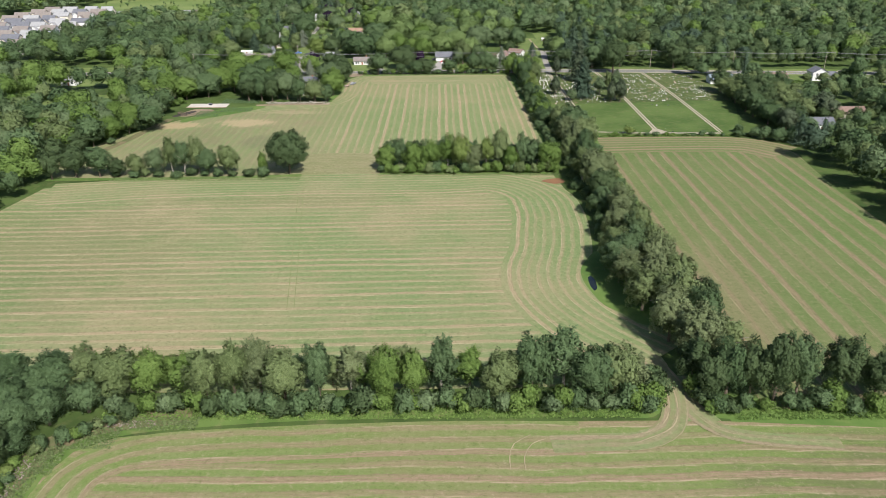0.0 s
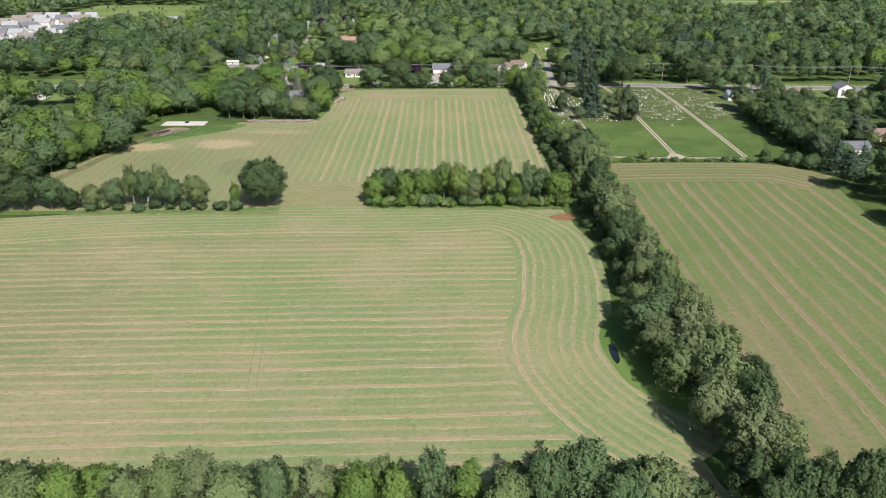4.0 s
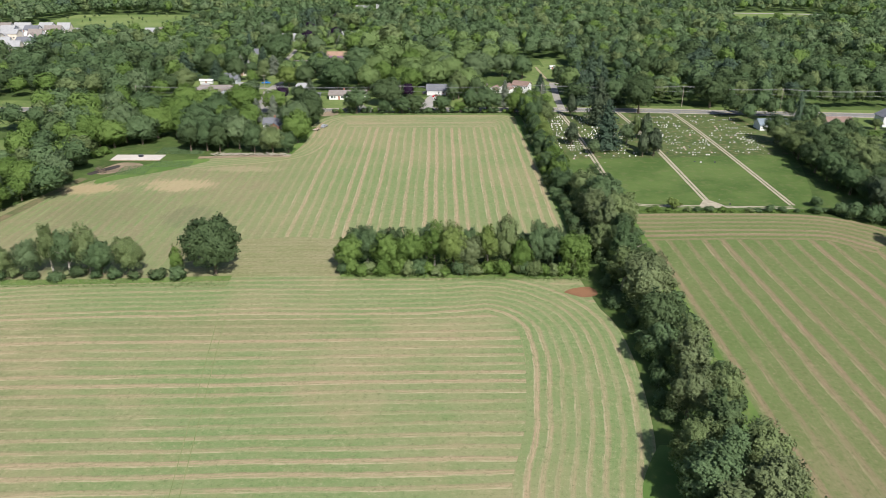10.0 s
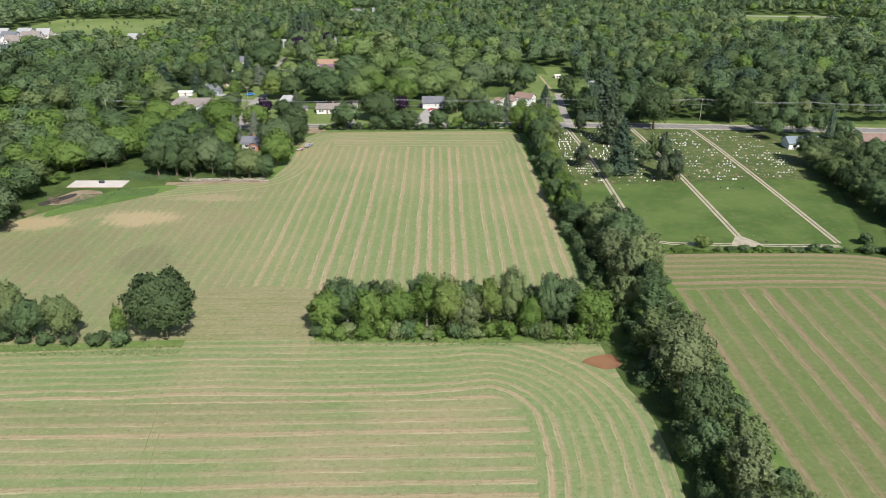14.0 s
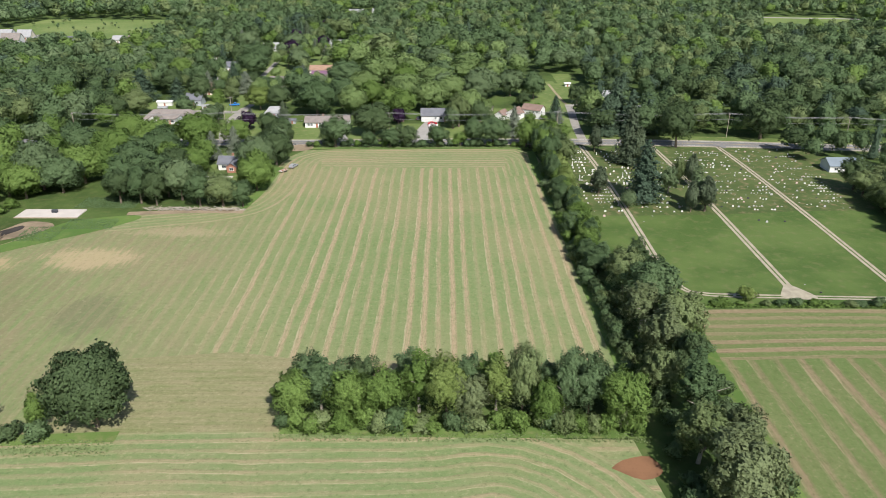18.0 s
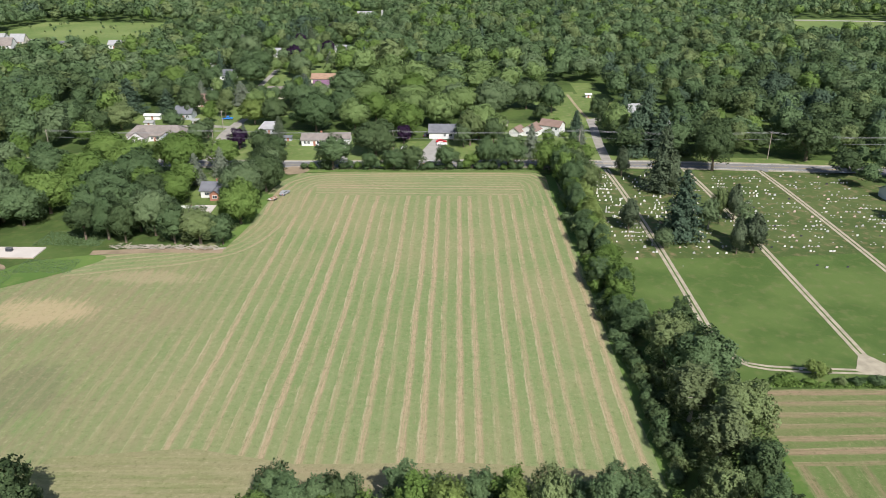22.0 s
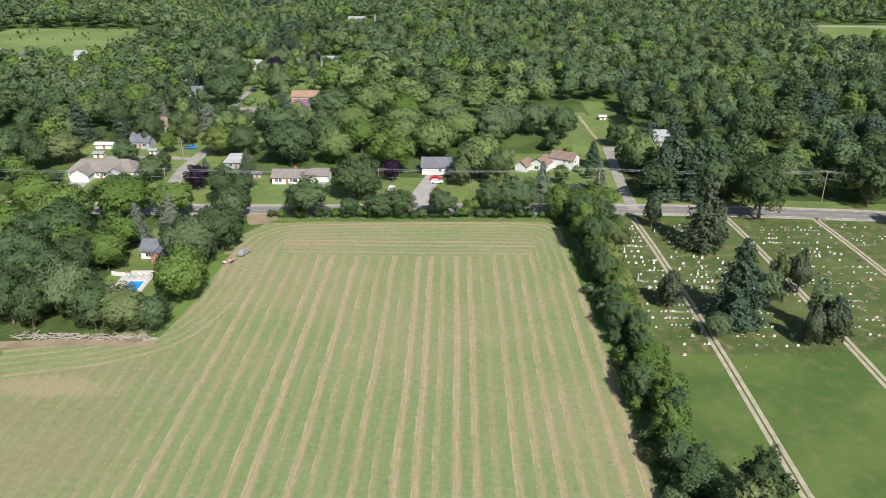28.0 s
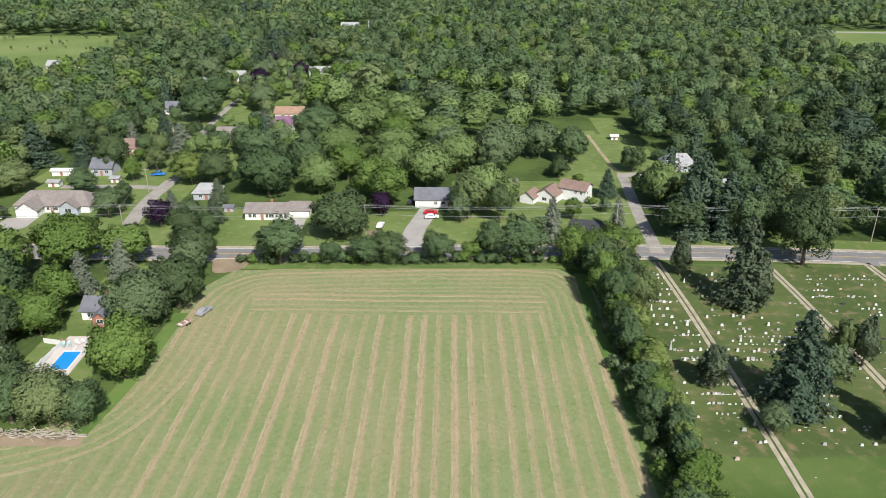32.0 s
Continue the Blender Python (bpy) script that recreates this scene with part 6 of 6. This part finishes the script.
# ---- pool ----
pool = thing("swimming_pool", pose(-76.4, 417.6, 0, 0, 0, 1), "blue in-ground swimming pool with pale deck", "pool")
bm = bmesh.new()
for a in ((-4.0, -6.2, 3.2, -4.0), (-4.0, 4.0, 3.2, 10.4), (-4.0, -4.0, -2.2, 4.0), (2.2, -4.0, 3.2, 4.0)):
    box(bm, a[0], a[1], -0.1, a[2], a[3], 0.30)
part("deck", bm, "slab", pool, "pale concrete deck")
bm = bmesh.new()
for a in ((-2.2, -4.0, -1.95, 4.0), (1.95, -4.0, 2.2, 4.0), (-1.95, -4.0, 1.95, -3.75), (-1.95, 3.75, 1.95, 4.0)):
    box(bm, a[0], a[1], -0.1, a[2], a[3], 0.36)
part("coping", bm, "white", pool, "white coping")
part("liner", boxed(-1.95, -3.75, -0.1, 1.95, 3.75, 0.10), "liner", pool, "blue liner")
part("water", boxed(-1.94, -3.74, 0.105, 1.94, 3.74, 0.22), "pool_water", pool, "clear blue water")
part("diving_board", boxed(-0.25, 3.6, 0.45, 0.25, 5.6, 0.52), "white", pool, "white diving board")
fence = thing("fence", pose(-80.7, 418.2, 0, 0, 0, -4.5), "white board fence beside the pool", "fence")
for i in range(15):
    part("post" if i % 5 == 0 else "board", boxed(-0.06, -6.6 + i * 0.86, 0, 0.06, -6.6 + i * 0.86 + 0.82, 1.3 if i % 5 else 1.5), "white", fence)
back = thing("fence", pose(-82.9, 424.9, 0, 0, 0, 78), "white board fence behind the pool", "fence")
for i in range(5):
    part("board", boxed(-0.06, -2.2 + i * 0.9, 0, 0.06, -2.2 + i * 0.9 + 0.84, 1.3), "white", back)
end = thing("fence", pose(-78.9, 411.3, 0, 0, 0, 70), "white board fence beside the pool", "fence")
for i in range(4):
    part("board", boxed(-0.06, -1.9 + i * 0.95, 0, 0.06, -1.9 + i * 0.95 + 0.88, 1.3), "white", end)


def lounger(x, y, turn, mat, text):
    ob = thing("lounge_chair", pose(x, y, 0.3, 0, 0, turn), text, "chair", "chairs round the pool")
    part("seat", boxed(-0.32, -0.9, 0.32, 0.32, 0.35, 0.40, bevel=0.02), mat, ob)
    part("backrest", boxed(-0.32, 0, 0, 0.32, 0.75, 0.07, bevel=0.02), mat, ob, "", pose(0, 0.33, 0.36, 50))
    for a, b in ((-0.28, -0.8), (0.28, -0.8), (-0.28, 0.3), (0.28, 0.3)):
        part("leg", boxed(a - 0.03, b - 0.03, 0, a + 0.03, b + 0.03, 0.32), "chrome", ob)


for i, (x, y, mat) in enumerate(((-79.6, 423.6, "roof_teal"), (-78.4, 423.9, "roof_teal"), (-76.8, 424.6, "white"), (-75.4, 425.0, "white"), (-80.2, 425.4, "brick"))):
    lounger(x, y, 15 + 20 * i, mat, {"roof_teal": "turquoise poolside lounge chair", "white": "white poolside lounge chair", "brick": "red-brown wooden poolside lounge chair"}[mat])

# ---- vehicles ----
def car(x, y, turn, paint, text, pickup=False):
    ob = thing("car" if not pickup else "pickup_truck", pose(x, y, 0.12, 0, 0, turn), text, "car")
    length, wide = (5.3, 1.95) if pickup else (4.6, 1.8)
    h, w = length / 2, wide / 2
    side = [(-h, 0.35), (-h, 0.85), (-h * 0.62, 0.95), (h * 0.45, 0.98), (h * 0.95, 0.85), (h, 0.6), (h, 0.35)]
    cab = [(-h * 0.85, 0.95), (-h * 0.55, 1.42), (h * 0.08, 1.46), (h * 0.45, 0.97)] if not pickup else [(-h * 0.15, 0.95), (-h * 0.1, 1.70), (h * 0.28, 1.70), (h * 0.52, 0.97)]

    def hull(profile, half):
        bm = bmesh.new()
        rows = [[bm.verts.new((px, s * half, pz)) for px, pz in profile] for s in (-1, 1)]
        bm.faces.new(rows[0])
        bm.faces.new(list(reversed(rows[1])))
        for i in range(len(profile)):
            j = (i + 1) % len(profile)
            bm.faces.new((rows[0][j], rows[0][i], rows[1][i], rows[1][j]))
        bmesh.ops.bevel(bm, geom=bm.edges[:], offset=0.05, segments=1, affect="EDGES")
        return bm

    part("body", hull(side, w), paint, ob)
    c = part("cabin", hull(cab, w * 0.88), paint, ob)
    zc = 1.05 if not pickup else 1.12
    top = cab[1][1] - 0.1
    part("windshield", hull([(cab[2][0] + 0.10, top), (cab[3][0] - 0.06, zc), (cab[3][0] - 0.01, zc), (cab[2][0] + 0.15, top)], w * 0.78), "glass", c, "dark glass")
    part("side_window", hull([(cab[0][0] + 0.25, zc), (cab[1][0] + 0.08, top), (cab[2][0] - 0.02, top), (cab[3][0] - 0.3, zc)], w * 0.905), "glass", c, "dark glass")
    if pickup:
        part("bed", boxed(-h + 0.12, -w + 0.12, 0.6, -h * 0.2, w - 0.12, 0.99), "car_dark", ob, "dark cargo bed")
    for sx in (-0.62, 0.62):
        for sy in (-1, 1):
            bm = bmesh.new()
            tube(bm, (0, -0.11, 0), (0, 0.11, 0), 0.34, 0.34, 12)
            wheel = part("wheel", bm, "rubber", ob, "", pose(sx * h, sy * (w - 0.1), 0.34))
            bm = bmesh.new()
            tube(bm, (0, -0.125, 0), (0, 0.125, 0), 0.2, 0.2, 10)
            part("rim", bm, "chrome", wheel, "alloy rim")
    for sy in (-1, 1):
        part("headlight", boxed(h - 0.1, sy * w * 0.7 - 0.16, 0.62, h + 0.02, sy * w * 0.7 + 0.16, 0.76, bevel=0.02), "white", ob, "clear headlight")
        part("tail_light", boxed(-h - 0.02, sy * w * 0.75 - 0.12, 0.66, -h + 0.1, sy * w * 0.75 + 0.12, 0.84, bevel=0.02), "red", ob, "red tail light")
    return ob


car(1.2, 509.6, 5, "red", "red car parked on the driveway")
car(1.6, 505.6, 5, "car_white", "white car parked on the driveway")
car(-5.8, 520, 80, "car_dark", "black car parked beside the house")
car(-14.5, 498, 80, "car_white", "white car parked under trees")
car(-52.7, 440, 70, "car_grey", "silver car parked at the field edge")
car(-140, 501, 60, "car_white", "white car parked beside the ranch house")
car(-104.5, 550, 5, "blue", "bright blue pickup on the lawn", True)
trailer = thing("flat_trailer", pose(-55.6, 434.5, 0, 0, 0, 60), "low flat trailer loaded with scrap", "trailer")
part("bed", boxed(-2, -1, 0.5, 2, 1, 0.62, bevel=0.02), "wood", trailer)
for sx in (-0.4, 0.4):
    for sy in (-1.1, 1.1):
        bm = bmesh.new()
        tube(bm, (sx, sy - 0.1, 0.3), (sx, sy + 0.1, 0.3), 0.3, 0.3, 10)
        part("wheel", bm, "rubber", trailer)
for i in range(6):
    part("crate", boxed(-1.7 + i * 0.55, -0.6, 0.62, -1.3 + i * 0.55, 0.5, 0.85 + 0.12 * (i % 3), bevel=0.02), ("white", "brick", "wood")[i % 3], trailer)

# ---- power line ----
def utility_pole(x, y, h, arm_turn=0.0):
    ob = thing("utility_pole", pose(x, y, 0, 0, 0, arm_turn), "weathered wooden utility pole with crossarm", "pole", "poles of the power line")
    bm = bmesh.new()
    tube(bm, (0, 0, -0.3), (0, 0, h), 0.17, 0.11, 9)
    part("post", bm, "pole", ob)
    part("crossarm", boxed(-0.06, -1.2, h - 0.75, 0.06, 1.2, h - 0.6), "pole", ob)
    for s in (-1.1, -0.35, 0.35, 1.1):
        bm = bmesh.new()
        tube(bm, (0, s, h - 0.6), (0, s, h - 0.38), 0.06, 0.04, 8)
        part("insulator", bm, "granite", ob)
    return Vector((x, y, h))


def wire(a, b, sag, text="thin sagging overhead power cable"):
    bm = bmesh.new()
    n, rings = 14, []
    a, b = Vector(a), Vector(b)
    side = (b - a).cross(Vector((0, 0, 1))).normalized()
    for i in range(n + 1):
        f = i / n
        p = a.lerp(b, f) - Vector((0, 0, sag * 4 * f * (1 - f)))
        rings.append([bm.verts.new(p + 0.035 * (side * math.cos(k * math.pi / 2) + Vector((0, 0, math.sin(k * math.pi / 2))))) for k in range(4)])
    for lo, hi in zip(rings, rings[1:]):
        for k in range(4):
            j = (k + 1) % 4
            bm.faces.new((lo[k], lo[j], hi[j], hi[k]))
    me = bpy.data.meshes.new("power_cable")
    bm.to_mesh(me)
    bm.free()
    me.materials.append(M["wire"])
    tagged(new("power_cable", me), text, "cable", "cables of the power line")


POLES = [utility_pole(x, y, h, 0) for x, y, h in ((-160, 487, 11), (-92, 488, 11), (-18, 488.5, 11), (58, 489, 11.5), (134.5, 487, 11.5), (186, 482, 11), (243, 478, 11), (310, 471, 11))]
for a, b in zip(POLES, POLES[1:]):
    for s, z in ((-1.1, -0.38), (0.35, -0.38), (1.1, -0.38), (0, -3.0)):
        wire(a + Vector((0, s, z)), b + Vector((0, s, z)), 1.0)
LANE = [utility_pole(x, y, h, 90) for x, y, h in ((-101, 531, 9), (-105, 582, 9.5), (-135, 628, 11))]
for a, b in zip([POLES[1], *LANE], LANE):
    wire(a - Vector((0, 0, 0.6)), b - Vector((0, 0, 0.6)), 0.8)

# ---- cemetery stones ----
def stone_mesh(name, w, d, h, style, mat):
    bm = bmesh.new()
    if style == "obelisk":
        box(bm, -w / 2, -w / 2, -0.1, w / 2, w / 2, h * 0.16, bevel=0.02)
        box(bm, -w * 0.38, -w * 0.38, h * 0.16, w * 0.38, w * 0.38, h * 0.34, bevel=0.02)
        a, b = w * 0.28, w * 0.17
        lo = [bm.verts.new((sx * a, sy * a, h * 0.34)) for sx, sy in ((-1, -1), (1, -1), (1, 1), (-1, 1))]
        hi = [bm.verts.new((sx * b, sy * b, h * 0.92)) for sx, sy in ((-1, -1), (1, -1), (1, 1), (-1, 1))]
        tip = bm.verts.new((0, 0, h))
        for i in range(4):
            j = (i + 1) % 4
            bm.faces.new((lo[i], lo[j], hi[j], hi[i]))
            bm.faces.new((hi[i], hi[j], tip))
        bm.faces.new(list(reversed(lo)))
    elif style == "flat":
        box(bm, -w / 2, -d / 2, -0.05, w / 2, d / 2, h, bevel=0.02)
    else:
        box(bm, -w * 0.62, -d * 0.9, -0.1, w * 0.62, d * 0.9, h * 0.2, bevel=0.02)
        arch = [(-w / 2, h * 0.2), (w / 2, h * 0.2), (w / 2, h * 0.85)]
        arch += [(w / 2 * math.cos(a), h * 0.85 + h * 0.15 * math.sin(a)) for a in (0.6, 1.2, 1.94, 2.54)] if style == "round" else [(w * 0.42, h), (-w * 0.42, h)]
        arch += [(-w / 2, h * 0.85)]
        rows = [[bm.verts.new((x, s * d / 2, z)) for x, z in arch] for s in (-1, 1)]
        bm.faces.new(rows[0])
        bm.faces.new(list(reversed(rows[1])))
        for i in range(len(arch)):
            j = (i + 1) % len(arch)
            bm.faces.new((rows[0][j], rows[0][i], rows[1][i], rows[1][j]))
    me = bpy.data.meshes.new(name)
    bm.to_mesh(me)
    bm.free()
    me.materials.append(M[mat])
    return me


STONES = {
    "round_white": (stone_mesh("headstone", 0.75, 0.22, 1.25, "round", "marble"), "white marble headstone with rounded top", "headstone"),
    "square_grey": (stone_mesh("headstone", 1.15, 0.3, 1.0, "square", "granite"), "grey granite headstone on a base", "headstone"),
    "square_pink": (stone_mesh("headstone", 1.2, 0.32, 0.9, "square", "pink"), "pinkish granite headstone on a base", "headstone"),
    "square_white": (stone_mesh("headstone", 0.9, 0.3, 0.8, "square", "marble"), "white square marble headstone", "headstone"),
    "black": (stone_mesh("headstone", 1.2, 0.25, 0.9, "square", "black"), "polished black granite headstone", "headstone"),
    "flat": (stone_mesh("grave_marker", 0.75, 0.36, 0.12, "flat", "granite"), "flat pale grave marker in the grass", "grave marker"),
    "obelisk": (stone_mesh("obelisk", 1.0, 1.0, 3.2, "obelisk", "granite"), "tall grey stone obelisk", "monument"),
    "obelisk_white": (stone_mesh("obelisk", 0.9, 0.9, 2.6, "obelisk", "marble"), "slender white marble obelisk", "monument"),
}


def stone(kind, x, y, turn, big=1.0):
    me, text, category = STONES[kind]
    ob = new(me.name.split(".")[0], me)
    ob.matrix_basis = pose(x, y, 0.06, 0, 0, turn) @ Matrix.Scale(graves.uniform(0.4, 0.68) * big, 4)
    tagged(ob, text, category, "stones of the cemetery")


graves = random.Random(31)
# old part with tall white stones
for row in range(12):
    y = 420 + row * 3.9
    for col in range(13):
        x = 57.5 + col * 2.2 + graves.uniform(-0.5, 0.5)
        if 65.6 < x < 69.8 or graves.random() < 0.5 or math.hypot(x - 80.5, y - 445) < 4.5 or math.hypot(x - 86, y - 410) < 3:
            continue
        kind = graves.choices(("round_white", "square_white", "obelisk_white", "square_grey", "obelisk"), (6, 4, 1.2, 2, 0.6))[0]
        stone(kind, x, y + graves.uniform(-0.5, 0.5), graves.uniform(-6, 6), 1.15)
for row, y in enumerate((391, 395, 399, 403.5, 407, 411, 415)):
    for col in range(10):
        x = 57 + col * 3.3 + graves.uniform(-0.8, 0.8)
        if 65.8 < x < 71 or graves.random() < 0.34 or math.hypot(x - 78, y - 402) < 4:
            continue
        stone(graves.choices(("flat", "square_grey", "square_white", "square_pink"), (5, 2, 3, 1))[0], x, y + graves.uniform(-0.3, 0.3), graves.uniform(-5, 5))
# newer part
for row in range(17):
    y = 396 + row * 4.2
    for col in range(14):
        x = 101 + col * 3.3 + graves.uniform(-1.0, 1.0)
        if 124.5 < x < 128.5 or graves.random() < 0.34 or x > 146 + (y - 396) * 0.18:
            continue
        stone(graves.choices(("flat", "square_grey", "square_white", "square_pink", "black"), (8, 4, 3, 1.6, 0.9))[0], x, y + graves.uniform(-0.5, 0.5), graves.uniform(-6, 6))
for kind, x, y in (("square_grey", 65.4, 391.2), ("square_white", 66.4, 391.4), ("obelisk", 66.3, 396.5), ("black", 109, 383), ("square_grey", 111, 381.5), ("black", 117, 382), ("flat", 103, 336), ("square_white", 82, 329.5), ("black", 105, 331), ("flat", 75.5, 387), ("square_pink", 59.5, 386.5), ("flat", 71.5, 382)):
    stone(kind, x, y, 3)

def small_stones(name, boxes, gap, count, seed, mat, label):
    """Rows of small grave markers, too many to count, joined."""
    r = random.Random(seed)
    bm = bmesh.new()
    for _ in range(count):
        x0, y0, x1, y1 = r.choice(boxes)
        x, y = r.uniform(x0, x1), y0 + gap * r.randrange(int((y1 - y0) / gap)) + r.uniform(-0.2, 0.2)
        for _ in range(r.choice((1, 1, 2, 3, 4))):
            x += r.uniform(0.9, 1.6)
            if 66.4 < x < 70.6 or 96.5 < x < 99.8 or 125 < x < 128 or x > 145 + (y - 396) * 0.18:
                continue
            w, d, h = r.uniform(0.13, 0.32), r.uniform(0.07, 0.13), r.choice((0.1, 0.2, 0.35, 0.5))
            box(bm, x - w, y - d, 0.03, x + w, y + d, 0.06 + h)
    me = bpy.data.meshes.new(name)
    bm.to_mesh(me)
    bm.free()
    me.materials.append(M[mat])
    tagged(new(name, me), label, "grave marker", kind="stuff")


PLOTS = [(100, 393, 124, 470), (128, 395, 150, 470), (71, 396, 96, 470), (57, 400, 66, 470)]
small_stones("grave_markers", PLOTS, 3.4, 130, 33, "granite", "rows of small grey grave markers in the grass")
small_stones("pale_grave_markers", PLOTS, 3.4, 90, 34, "marble", "rows of small white grave markers in the grass")

# ---- brush and weeds ----
def brush(name, x0, y0, x1, y1, count, seed, label, mat="bark_pale"):
    r = random.Random(seed)
    bm = bmesh.new()
    for _ in range(count):
        f = r.random()
        p = Vector((x0 + (x1 - x0) * f + r.uniform(-1, 1), y0 + (y1 - y0) * f + r.uniform(-1.2, 1.2), r.uniform(0.1, 0.9)))
        a, t = r.uniform(0, math.tau), r.uniform(-0.35, 0.5)
        d = Vector((math.cos(a), math.sin(a) * 0.5, t)) * r.uniform(0.8, 2.6)
        g = r.uniform(0.05, 0.16)
        tube(bm, p - d * 0.5, p + d * 0.5, g, g * 0.5, 5)
    me = bpy.data.meshes.new(name)
    bm.to_mesh(me)
    bm.free()
    me.materials.append(M[mat])
    tagged(new(name, me), label, "brush", kind="stuff")


brush("brush_pile", -93, 392, -61, 391.5, 260, 2, "heap of cut branches along the wood")
brush("brush_pile", -134, 372, -128, 366, 50, 3, "heap of branches beside the bare earth", "bark")


def tufts(name, outline, count, size, mat, seed, label):
    """Standing weeds and grass tufts scattered in boxes of ground x0, y0, x1, y1."""
    r = np.random.default_rng(seed)
    area = np.array([(c - a) * (d - b) for a, b, c, d in outline])
    k = r.choice(len(outline), count, p=area / area.sum())
    o = np.array(outline)[k]
    p = np.stack([o[:, 0] + (o[:, 2] - o[:, 0]) * r.random(count), o[:, 1] + (o[:, 3] - o[:, 1]) * r.random(count), np.full(count, size * 0.55)], 1)
    nrm = unit(r.normal(size=(count, 3)) + (0, -0.3, 0.6))
    me = sprigs_mesh(name, clumps(p, nrm, size, r), [M[mat]])
    tagged(new(name, me), label, "weeds", kind="stuff")


tufts("weeds_near", [(-78, 100, -75, 110), (-68, 119.5, 39, 124), (57, 118.5, 110, 122.5)], 9000, 0.24, "leaf_light", 71, "tall green weeds in front of the near hedge")
tufts("weeds_edge", [(-76, 88, -72, 106), (-75, 104, -70, 112), (-70, 111, -62, 117.5), (-63, 116.5, -48, 120.5)], 4200, 0.22, "leaf_olive", 79, "low mixed weeds along the bend of the field edge")
tufts("weeds_dry", [(-77.5, 84, -74.6, 108), (-68, 117.2, -56, 119.5)], 500, 0.26, "dead", 72, "dry brown weeds at the field edge")
tufts("weeds_middle", [(-126, 265, -54, 270), (-25, 269.5, 45, 272)], 3600, 0.24, "leaf_olive", 73, "tall green weeds along the middle hedge")
tufts("weeds_slab", [(-124, 364, -112, 376), (-114, 374, -98, 383), (-118, 393, -98, 404)], 5200, 0.22, "leaf_mid", 74, "lush green weeds beside the slab")
tufts("weeds_road", [(-52, 468.5, 42, 471)], 2600, 0.24, "leaf_olive", 76, "tall yellow-green weeds along the road hedge")
tufts("weeds_cemetery", [(70, 322.6, 138, 324.6)], 1300, 0.34, "leaf_light", 77, "tall weeds along the cemetery edge")
